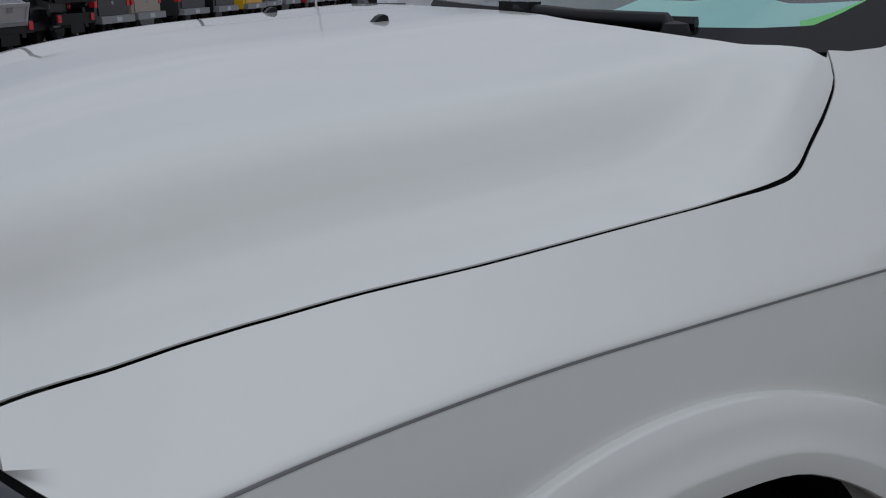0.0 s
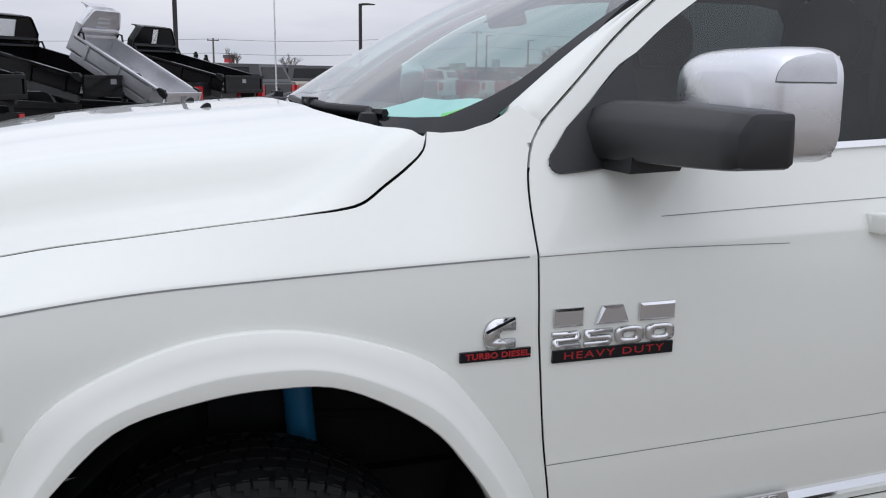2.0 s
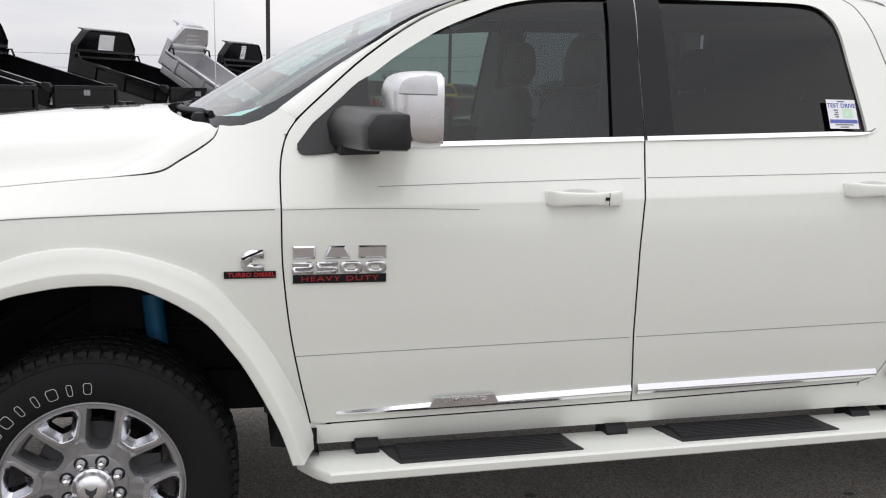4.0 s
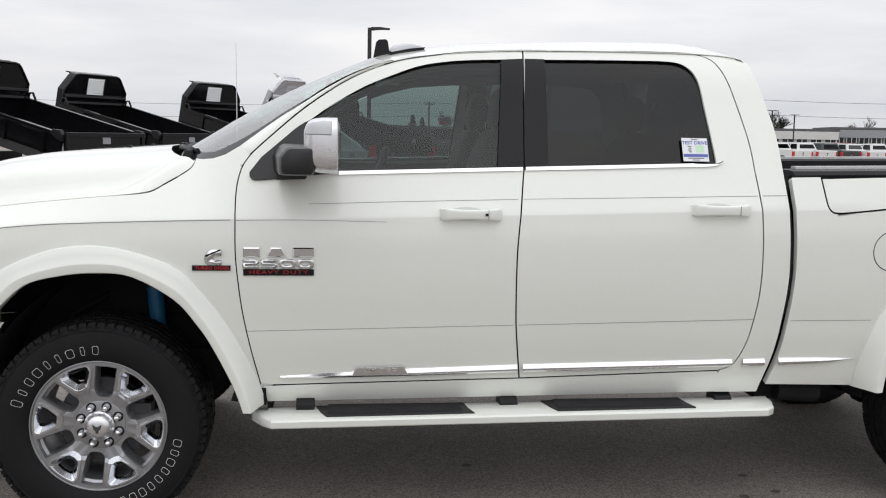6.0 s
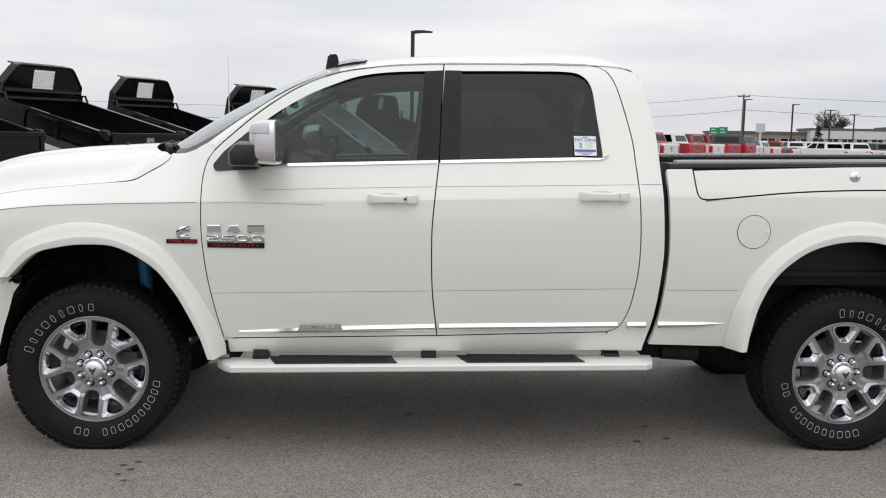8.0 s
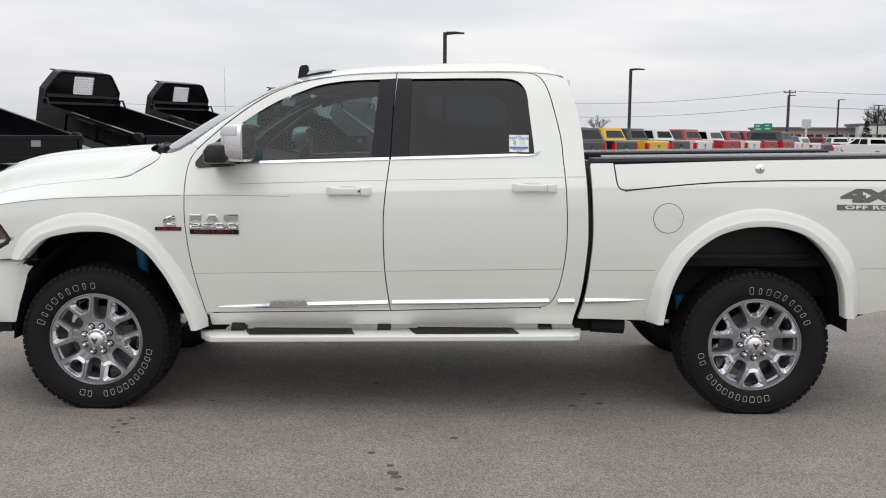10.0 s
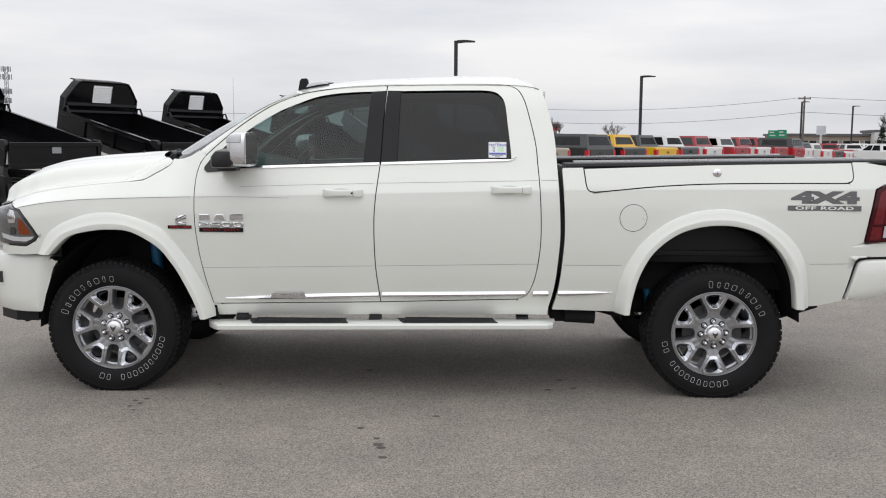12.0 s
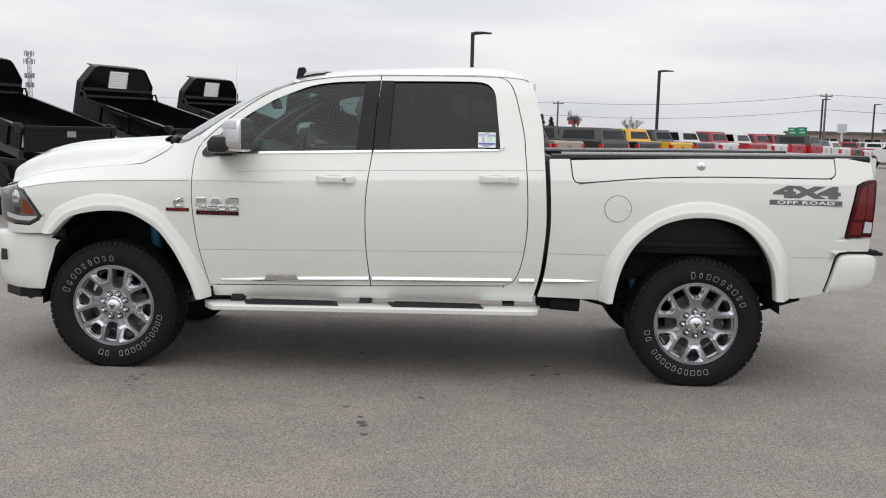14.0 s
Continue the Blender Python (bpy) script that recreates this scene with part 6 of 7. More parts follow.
for flip in (1, -1):
    door = [o for o in truck.children if o.name.startswith("front_door")][0 if flip > 0 else 1]
    fend = [o for o in truck.children if o.name.startswith("front_fender")][0 if flip > 0 else 1]
    bedp = [o for o in truck.children if o.name.startswith("bed_side")][0 if flip > 0 else 1]
    rdoor = [o for o in truck.children if o.name.startswith("rear_door")][0 if flip > 0 else 1]
    # door badge: three plain chrome blocks, a number row and a red word on a black plate
    for x, w, slant in ((0.614, 0.032, 0.0), (0.710, 0.038, 0.015), (0.813, 0.041, 0.0)):
        bm = bmesh.new()
        tiers = []
        for depth, trim in ((0.002, 0.0), (-0.003, 0.0), (-0.0075, 0.0045)):
            a, b = w - trim, 0.0185 - trim
            tiers.append([bm.verts.new((px, depth, pz)) for px, pz in ((-a, -b), (a, -b), (a - slant, b), (-a + slant, b))])
        for lo, hi in zip(tiers, tiers[1:]):
            for i in range(4):
                bm.faces.new((lo[i], lo[(i + 1) % 4], hi[(i + 1) % 4], hi[i]))
        bm.faces.new(tiers[0])
        bm.faces.new(tiers[-1])
        stick(mesh_of(bm, "badge_block", 0.0008), x, 1.1375, door, "badge_block", M_BADGE, "plain chrome badge block", 0.003, flip)
    for i, digit in enumerate("2500"):
        stick(wide_digit(digit), 0.716 + flip * (i - 1.5) * 0.0705, 1.0920, door, "badge_digit", M_BADGE, "chrome number badge", 0.003, flip)
    bm = bmesh.new()
    box(bm, -0.136, 0.136, -0.004, 0.002, -0.0125, 0.0125)
    stick(mesh_of(bm, "badge_plate", 0.0015), 0.718, 1.0585, door, "badge_plate", M_TRIM, "black badge plate", 0.002, flip)
    stick(letters("HEAVY DUTY", 0.021, 0.001, 1.15, 0.0), 0.718, 1.0585, door, "badge_word", M_RED, "red badge letters", 0.0065, flip).scale = (1.62, 1, 1)
    # fender badge
    bm = bmesh.new()
    ring = [(0.0, 0.030), (-0.012, 0.029), (-0.024, 0.021), (-0.031, 0.008), (-0.033, -0.006), (-0.030, -0.020), (-0.022, -0.031), (0.032, -0.031), (0.032, -0.012), (0.004, -0.012), (-0.001, -0.006), (-0.001, 0.001), (0.004, 0.006), (0.032, 0.006), (0.032, 0.030)]
    prism(bm, ring, -0.006, 0.002)
    emblem = mesh_of(bm, "badge_emblem", 0.004)
    emblem.polygons.foreach_set("use_smooth", [True] * len(emblem.polygons))
    stick(emblem, 0.468, 1.117, fend, "badge_emblem", M_BADGE, "plain chrome emblem", 0.003, flip)
    bm = bmesh.new()
    prism(bm, [(-0.028, -0.003), (0.030, 0.022), (0.028, 0.027), (-0.031, 0.002)], -0.0012, 0.0)
    stick(mesh_of(bm, "emblem_bar"), 0.468, 1.122, fend, "emblem_bar", M_TRIM, "dark bar across the emblem", 0.0095, flip)
    bm = bmesh.new()
    box(bm, -0.077, 0.069, -0.004, 0.002, -0.010, 0.010)
    stick(mesh_of(bm, "badge_plate", 0.0015), 0.465, 1.0745, fend, "badge_plate", M_TRIM, "black badge plate", 0.002, flip)
    stick(letters("TURBO DIESEL", 0.016, 0.001, 1.05, 0.0005), 0.465, 1.0745, fend, "badge_word", M_RED, "red badge letters", 0.0065, flip).scale = (1.22, 1, 1)
    # chrome sill mouldings
    for owner, low, high in (
        (door, [(0.718, 0.616), (1.10, 0.6225), (1.683, 0.635)], [(0.722, 0.626), (0.985, 0.654), (1.683, 0.671)]),
        (rdoor, [(1.706, 0.636), (2.15, 0.645), (2.600, 0.655)], [(1.706, 0.672), (2.15, 0.680), (2.635, 0.688)]),
        (truck, [(2.648, 0.655), (2.70, 0.656), (2.743, 0.657)], [(2.665, 0.688), (2.71, 0.689), (2.752, 0.690)]),
        (bedp, [(2.803, 0.659), (2.98, 0.667), (3.150, 0.684)], [(2.812, 0.693), (2.98, 0.692), (3.150, 0.686)]),
    ):
        rows = []
        for i in range(13):
            t = i / 12
            a, b = lerp_table([(0, low[0][1]), (0.5, low[1][1]), (1, low[2][1])], t), lerp_table([(0, high[0][1]), (0.5, high[1][1]), (1, high[2][1])], t)
            x = low[0][0] + (low[2][0] - low[0][0]) * t
            k = min(1.0, (b - a) / 0.02)
            rows.append([(x, -flip * (side_y(x, a + (b - a) * u) + y * k), a + (b - a) * u) for u, y in ((0.0, -0.004), (0.0, 0.010), (0.04, 0.0135), (0.40, 0.0165), (0.45, 0.0165), (0.95, 0.004), (1.0, -0.004))])
        sheet("sill_moulding", rows, M_BRIGHT, owner, "chrome sill moulding", sharp=20)
    panel("moulding_plaque", [(1.005, 0.632), (1.232, 0.638), (1.214, 0.671), (1.022, 0.666)], side, M_SATIN, door, "satin silver plaque", dx=0.2, ds=0.05, depth=0.006, off=0.0185, flip=flip)
    stick(letters("LIMITED", 0.022, 0.0008, 1.1, 0.0004), 1.118, 0.6525, door, "plaque_word", M_CHROME, "raised plaque letters", 0.020, flip).scale = (1.75, 1, 0.95)
    # bed decal
    stick(letters("4X4", 0.100, 0.0004, 0.98, 0.0075), 4.405, 1.284, bedp, "decal_number", M_DECAL, "grey vinyl decal letters", 0.0008, flip).scale = (2.30, 1, 0.92)
    bm = bmesh.new()
    box(bm, -0.222, 0.222, -0.0006, 0.0, -0.0155, 0.0155)
    stick(mesh_of(bm), 4.400, 1.2225, bedp, "decal_bar", M_DECAL, "grey vinyl decal bar", 0.0006, flip)
    stick(letters("OFF ROAD", 0.033, 0.0003, 1.1, 0.0010), 4.400, 1.2225, bedp, "decal_word", M_PAINT, "white decal letters", 0.0014, flip).scale = (2.05, 1, 0.85)
# window sticker
sx, sz = 2.417, 1.560
bm = bmesh.new()
box(bm, -0.055, 0.055, -0.0008, 0.0, -0.052, 0.052)
sticker = stick(mesh_of(bm), sx, sz, None, "window_sticker", M_STICKER, "", 0.003)
tagged(sticker, "white square test-drive sticker on dark rear door glass", "sticker")
for name, w, x, z, mat in (("sticker_band", 0.052, 0.0, -0.026, M_STICKER_BLUE), ("sticker_patch", 0.018, 0.020, 0.004, M_STICKER_GREEN)):
    bm = bmesh.new()
    box(bm, x - w, x + w, -0.0016, -0.001, z - (0.0065 if mat is M_STICKER_BLUE else 0.016), z + (0.0065 if mat is M_STICKER_BLUE else 0.016))
    part(name, bm, mat, sticker)
me = letters("TEST DRIVE", 0.021, 0.0002, 1.0, 0.0004)
me.materials.append(M_STICKER_BLUE)
me.transform(Matrix.Translation((0, -0.0013, 0.030)))
link_mesh("sticker_word", me, sticker)
for x0, x1, z, h in [(-w, w, z, 0.0018) for z, w in ((0.045, 0.014), (-0.038, 0.034), (-0.046, 0.016))] + [(-0.032 + 0.004 * (k % 2), -0.016, 0.014 - 0.008 * k, 0.002) for k in range(4)]:
    bm = bmesh.new()
    box(bm, x0, x1, -0.0016, -0.001, z - h, z + h)
    part("sticker_bar", bm, M_DECAL, sticker)

# dark spots and a scuff on the asphalt
M_STAIN = material("oil_stain", (0.085, 0.077, 0.069), 0.75, vary=0.3, scale=30)
rng = random.Random(8)
SPOTS = [(1.75, -1.80, 0.022), (1.77, -1.90, 0.030), (1.79, -1.95, 0.026), (1.81, -2.10, 0.024), (1.64, -1.62, 0.022), (2.06, -1.38, 0.022), (1.57, -0.31, 0.025), (2.77, -0.77, 0.024), (2.87, -0.52, 0.024), (2.94, -0.72, 0.024), (0.62, -0.73, 0.018), (0.26, -1.09, 0.020), (0.20, -1.13, 0.018), (0.25, -1.19, 0.020), (0.21, -1.25, 0.017), (0.26, -1.33, 0.015)]
for x, y, r in SPOTS:
    r *= 0.78
    bm = bmesh.new()
    n = 14
    ring = [bm.verts.new((x + r * (1 + rng.uniform(-0.28, 0.28)) * math.cos(2 * math.pi * i / n) * 1.25, y + r * (1 + rng.uniform(-0.28, 0.28)) * math.sin(2 * math.pi * i / n), GROUND + 0.0022)) for i in range(n)]
    bm.faces.new(ring)
    o = part("oil_spot", bm, M_STAIN)
    tagged(o, "small dark oil spot soaked into the asphalt", "stain", "oil spots", "structure")


# ---- the rest of the lot ----
M_BLACK_BODY = material("black_dump_paint", (0.0055, 0.0055, 0.0065), 0.16, vary=0.3, scale=5, rough_vary=0.12, ior=1.32)
M_SILVER_BODY = material("brushed_aluminium", (0.62, 0.62, 0.64), 0.38, metal=0.85, vary=0.10, scale=5, rough_vary=0.1)
M_FRAME = material("trailer_frame_black", (0.007, 0.007, 0.008), 0.45, vary=0.3, ior=1.35)
M_GREY_RAIL = material("grey_primed_steel", (0.045, 0.046, 0.048), 0.5, vary=0.2, scale=6)
M_TAIL = material("far_red_lamp", (0.55, 0.02, 0.03), 0.2, coat=0.5, vary=0.1)
M_STEEL = material("galvanised_steel", (0.34, 0.35, 0.37), 0.5, metal=0.6, vary=0.1)
M_POLE = material("dark_bronze_pole", (0.022, 0.021, 0.022), 0.5, vary=0.2)
M_WOOD = material("weathered_pole_wood", (0.14, 0.12, 0.105), 0.9, vary=0.2, bump=0.4, bump_scale=60)
M_CAR_GLASS = material("dark_car_glass", (0.012, 0.014, 0.016), 0.08, coat=0.2, vary=0.1)
M_GREEN_SIGN = material("green_road_sign", (0.01, 0.24, 0.12), 0.5, vary=0.08, scale=2)
M_BOARD = material("pale_sign_board", (0.55, 0.57, 0.60), 0.6, vary=0.1, scale=2)
M_BRICK_FAR = material("tan_masonry", (0.30, 0.25, 0.21), 0.9, vary=0.15, scale=0.8)
M_WHITE_FAR = material("white_fascia", (0.62, 0.62, 0.60), 0.7, vary=0.08, scale=0.5)
M_ROOF_FAR = material("dark_flat_roof", (0.12, 0.12, 0.125), 0.9, vary=0.15, scale=0.5)
M_BARK = material("grey_bark", (0.10, 0.085, 0.075), 0.9, vary=0.25, scale=9)
M_TWIG = material("bare_twigs", (0.13, 0.105, 0.095), 0.9, vary=0.3, scale=3)
M_NEEDLE = material("dark_needles", (0.018, 0.030, 0.018), 0.9, vary=0.4, scale=4)
M_HILL = material("far_winter_woods", (0.13, 0.125, 0.13), 1.0, vary=0.25, scale=0.05)

AHEAD = Vector((-0.787, 0.617, 0))
HEADING = math.degrees(math.atan2(AHEAD.y, AHEAD.x))


def lie(x, y):
    """Height of the lot, which falls away beyond the near rows."""
    t = max(0.0, min(1.0, (y - 44.0) / 16.0))
    return GROUND - 0.40 * t * t * (3 - 2 * t)


def far_wheel(bm, x, y, z, r, w):
    lathe(bm, [(r * 0.55, -w), (r * 0.9, -w), (r, -w * 0.75), (r, w * 0.75), (r * 0.9, w), (r * 0.55, w), (r * 0.55, -w)], 18, m=Matrix.Translation((x, y, z)))


def dump_trailer(body, name_label, shield, raised, win_low, win_high, top, L, hinge, half=0.25, w=0.90):
    """Local frame: x forward, origin on the ground below the tail hinge; the box is tipped up at its front."""
    e = thing("dump_trailer", name_label, "dump trailer", group="row of dump trailers")
    h = 0.39
    top -= 0.07
    tip = Matrix.Translation((0.10, 0, hinge)) @ Matrix.Rotation(radians(-raised), 4, "Y")
    def p(name, bm, mat, label="", owner=None, **k):
        bmesh.ops.transform(bm, matrix=tip, verts=bm.verts[:])
        return part(name, bm, mat, owner or e, label, **k)
    bm = bmesh.new()
    box(bm, 0.0, L, -w + 0.03, w - 0.03, 0.0, 0.04)
    p("box_floor", bm, body)
    for s in (-1, 1):
        bm = bmesh.new()
        box(bm, 0.02, L - 0.02, s * (w - 0.10), s * (w - 0.008), -0.15, -0.004)
        p("floor_rail", bm, M_GREY_RAIL if body is M_BLACK_BODY else body, "grey steel rail under the box", bevel=0.01)
    for k in range(5):
        bm = bmesh.new()
        box(bm, 0.15 + 0.5 * k, 0.22 + 0.5 * k, -w + 0.05, w - 0.05, -0.08, 0.0)
        p("cross_member", bm, M_FRAME)
    for s in (-1, 1):
        bm = bmesh.new()
        line = [(w - 0.03, 0.0), (w, 0.0), (w + 0.015, 0.06), (w + 0.015, h - 0.09), (w + 0.05, h - 0.05), (w + 0.05, h), (w - 0.035, h), (w - 0.035, h - 0.03), (w - 0.02, h - 0.05), (w - 0.02, 0.05)]
        prism(bm, [(s * a, b) for a, b in line], -0.02, L + 0.02, "yz")
        side_wall = p("box_side", bm, body, bevel=0.008)
        for k in (0.30, 1.15, 2.0):
            bm = bmesh.new()
            box(bm, k, k + 0.07, s * (w + 0.012), s * (w + 0.045), 0.0, h - 0.06)
            p("side_post", bm, body, owner=side_wall)
        bm = bmesh.new()
        tube(bm, [(L - 0.06, s * (w + 0.02), h - 0.01), (L - 0.07, s * (w + 0.02), h + 0.09), (L - 0.15, s * (w + 0.02), h + 0.11), (L - 0.24, s * (w + 0.02), h - 0.01)], 0.022, 6)
        p("lifting_loop", bm, M_FRAME, smooth=50)
        bm = bmesh.new()
        prism(bm, [(-0.05, h - 0.12), (-0.05, h - 0.02), (0.02, h + 0.05), (0.16, h + 0.03), (0.20, h - 0.03), (0.08, h - 0.10)], s * (w - 0.02), s * (w + 0.06))
        p("hinge_bracket", bm, M_FRAME, bevel=0.012)
    # headboard with cut corners and a perforated window
    bm = bmesh.new()
    cut = top - 0.36
    shoulder = [(0.60 * w, top), (0.69 * w, top - 0.018), (0.755 * w, top - 0.07), (0.88 * w, top - 0.215), (w, cut), (w, 0.0)]
    out = [(-a, b) for a, b in shoulder[::-1]] + shoulder
    win = [(-half, win_low), (-half, win_high), (half, win_high), (half, win_low)] if shield != "slots" else [(-0.01, 0.70), (-0.01, 0.71), (0.01, 0.71), (0.01, 0.70)]
    rings = []
    for x0 in (L - 0.04, L):
        o = [bm.verts.new((x0, a, b)) for a, b in out]
        i = [bm.verts.new((x0, a, b)) for a, b in win]
        rings.append((o, i))
        for q in [(o[0], o[1], i[1], i[0])] + [(o[k], o[k + 1], i[1]) for k in range(1, 5)] + [(o[5], o[6], i[2], i[1])] + [(o[k], o[k + 1], i[2]) for k in range(6, 10)] + [(o[10], o[11], i[3], i[2]), (o[11], o[0], i[0], i[3])]:
            bm.faces.new(q)
    for a, b in zip(*rings):
        for k in range(len(a)):
            bm.faces.new((a[k], a[(k + 1) % len(a)], b[(k + 1) % len(b)], b[k]))
    headboard = p("headboard", bm, body)
    # flange that turns forward round the plate
    rows = [[(x0, a * k, b) for a, b in out] for x0, k in ((L - 0.045, 1.0), (L + 0.12, 1.0), (L + 0.12, 0.975), (L - 0.01, 0.975))]
    bm = bmesh.new()
    vs = [[bm.verts.new(q) for q in r] for r in rows]
    for a, b in zip(vs, vs[1:]):
        for k in range(len(out) - 1):
            bm.faces.new((a[k], a[k + 1], b[k + 1], b[k]))
    p("flange", bm, body, owner=headboard)
    for z in (h - 0.02, h + 0.12):
        bm = bmesh.new()
        prism(bm, [(L - 0.10, z), (L - 0.038, z - 0.03), (L - 0.038, z + 0.07), (L - 0.08, z + 0.05)], -w + 0.02, w - 0.02)
        p("stiffener", bm, body, owner=headboard, bevel=0.01)
    # rolled edge round the headboard
    bm = bmesh.new()
    tube(bm, [(L - 0.045, a, b) for a, b in [(-w + 0.01, h)] + [(k * 0.985, z - 0.008) for k, z in out[1:-1]] + [(w - 0.01, h)]], 0.022, 6)
    p("rolled_edge", bm, body, owner=headboard, smooth=60)
    bm = bmesh.new()
    if shield != "slots":
        step = 0.060
        for row in range(int((win_high - win_low) / (step * 0.87)) + 1):
            z = win_low + step * 0.87 * row
            if z > win_high - 0.01:
                break
            for k in range(10):
                y = -half + step * (k + 0.5 * (row % 2))
                if y > half:
                    continue
                v0 = (L - 0.02, y, z)
                for a, b in (((y, z), (y, min(win_high, z + 0.030))), ((y, min(win_high, z + 0.030)), (y + step / 2, min(win_high, z + step * 0.87))), ((y, min(win_high, z + 0.030)), (y - step / 2, min(win_high, z + step * 0.87)))):
                    c = (max(-half, min(half, b[0])), b[1])
                    rod(bm, (L - 0.02, a[0], a[1]), (L - 0.02, c[0], c[1] + 1e-4), 0.0075, n=4)
        p("headboard_mesh", bm, M_FRAME, "honeycomb mesh in the headboard window", owner=headboard)
    else:
        bm.free()
        # no openings here: daylight through the slots is painted as pale bars
        for k in range(3):
            bm = bmesh.new()
            box(bm, L - 0.050, L - 0.044, -0.19 - 0.03 * (k == 1), 0.19, win_low + 0.10 * k, win_low + 0.045 + 0.10 * k)
            p("slot", bm, M_BOARD, "pale bar for the daylight through a headboard slot", owner=headboard)
    # thin shield plate reaching forward from the headboard's top edge
    bm = bmesh.new()
    prism(bm, [(L - 0.05, top - 0.035), (L - 0.03, top), (L + 0.36, top - 0.025), (L + 0.365, top - 0.048), (L, top - 0.035)], -0.58 * w, 0.58 * w)
    p("cab_shield", bm, body, "thin plate reaching forward over the cab")
    for s in (-1, 1):
        bm = bmesh.new()
        prism(bm, [(L - 0.02, top - 0.20), (L - 0.02, top - 0.035), (L + 0.28, top - 0.045)], s * (0.58 * w - 0.03), s * 0.58 * w)
        p("shield_gusset", bm, body)
    # tailgate
    swing = Matrix.Translation((0, 0, h)) @ Matrix.Rotation(radians(14), 4, "Y") @ Matrix.Translation((0, 0, -h))
    bm = bmesh.new()
    box(bm, -0.045, 0.0, -w + 0.01, w - 0.01, -0.02, h)
    bmesh.ops.transform(bm, matrix=swing, verts=bm.verts[:])
    gate = p("tailgate", bm, body, bevel=0.008)
    for y0, y1, z0, z1, x0, name, mat in ((-w, w, h - 0.06, h + 0.015, -0.075, "gate_rail", body), (-w, w, -0.03, 0.06, -0.08, "gate_rail", M_STEEL if shield == "slots" else body), (-w, -w + 0.07, 0.05, h - 0.05, -0.07, "gate_post", body), (w - 0.07, w, 0.05, h - 0.05, -0.07, "gate_post", body), (-0.09, 0.09, 0.22, 0.33, -0.055, "gate_plate", M_STEEL)):
        bm = bmesh.new()
        box(bm, x0, -0.044, y0, y1, z0, z1)
        bmesh.ops.transform(bm, matrix=swing, verts=bm.verts[:])
        p(name, bm, mat, owner=gate, bevel=0.008)
    # chassis
    for s in (-1, 1):
        bm = bmesh.new()
        box(bm, 0.0, 3.6, s * 0.36, s * 0.46, 0.70, 0.86)
        part("chassis_rail", bm, M_FRAME, e, "black steel chassis rail")
        bm = bmesh.new()
        prism(bm, [(0.35, 0.62), (0.42, 0.84), (0.60, 0.90), (2.0, 0.90), (2.2, 0.84), (2.25, 0.62), (2.18, 0.62), (2.12, 0.80), (1.98, 0.85), (0.62, 0.85), (0.48, 0.80), (0.42, 0.62)], s * 0.62, s * 0.92)
        part("mudguard", bm, M_FRAME, e, "black steel mudguard")
        bm = bmesh.new()
        prism(bm, [(0.15, 0.50), (0.20, 0.95), (2.6, 1.02), (3.3, 0.98), (3.4, 0.50), (2.4, 0.42), (2.3, 0.60), (0.5, 0.60)], s * 0.70, s * 0.84)
        part("side_skirt", bm, M_FRAME, e, "black steel skirt along the chassis", bevel=0.02)
    bm = bmesh.new()
    box(bm, -0.02, 0.10, -0.85, 0.85, 0.60, 0.84)
    part("rear_beam", bm, M_FRAME, e, bevel=0.02)
    bm = bmesh.new()
    box(bm, 2.6, 3.5, -0.70, 0.70, 0.55, 1.15)
    part("pump_box", bm, M_FRAME, e, "black steel pump box", bevel=0.03)
    bm = bmesh.new()
    rod(bm, (1.3, 0, 0.80), tip @ Vector((1.8, 0, 0.0)), 0.06, 0.045)
    part("tipping_ram", bm, M_STEEL, e, "steel hydraulic ram", smooth=40)
    for x in (0.85, 1.70):
        for s in (-1, 1):
            bm = bmesh.new()
            far_wheel(bm, x, s * 0.76, 0.37, 0.37, 0.11)
            part("wheel", bm, M_RUBBER, e, smooth=40)
    for s in (-1, 1):
        bm = bmesh.new()
        box(bm, -0.045, -0.02, s * 0.66, s * 0.80, 0.66, 0.82)
        part("tail_lamp", bm, M_TAIL, e, "red tail lamp", bevel=0.01)
    bm = bmesh.new()
    box(bm, -0.04, -0.022, -0.30, 0.30, 0.40, 0.60)
    part("rear_plate", bm, M_FRAME, e, "dark steel rear plate")
    return e


black_one = dump_trailer(M_BLACK_BODY, "glossy black dump trailer with tipped box and perforated headboard", "mesh", 13.4, 0.57, 0.93, 1.08, 2.75, 1.12)
silver_one = dump_trailer(M_SILVER_BODY, "bare aluminium dump trailer with its box tipped up", "slots", 29.0, 0.58, 0.86, 1.06, 2.42, 0.83, w=0.60)
narrow_one = dump_trailer(M_BLACK_BODY, "glossy black dump trailer with tipped box and narrow mesh window", "mesh", 13.4, 0.55, 0.95, 1.08, 2.75, 1.12, 0.13)


def board_over(x, y, reach=2.585, heading=HEADING):
    """The pose of a trailer whose headboard stands over x, y."""
    turn = Matrix.Rotation(radians(heading), 4, "Z")
    return Matrix.Translation(Vector((x, y, GROUND)) - turn @ Vector((reach, 0, 0))) @ turn


black_one.matrix_basis = board_over(-7.03, 10.32, 2.70, 151.0)
for x, y, heading in ((-5.33, 12.70, 151.0), (-4.53, 16.74, 149.0), (-2.37, 19.55, HEADING)):
    copy_thing(black_one, board_over(x, y, 2.70, heading))
narrow_one.matrix_basis = board_over(0.86, 23.5)
silver_one.matrix_basis = board_over(-0.50, 19.2, 2.0)

# ---- parked pickups ----
CAR_PAINT = {}


def car_paint(key, colour):
    if key not in CAR_PAINT:
        CAR_PAINT[key] = material(key + "_car_paint", colour, 0.3, coat=0.35, vary=0.04, scale=1.5)
    return CAR_PAINT[key]


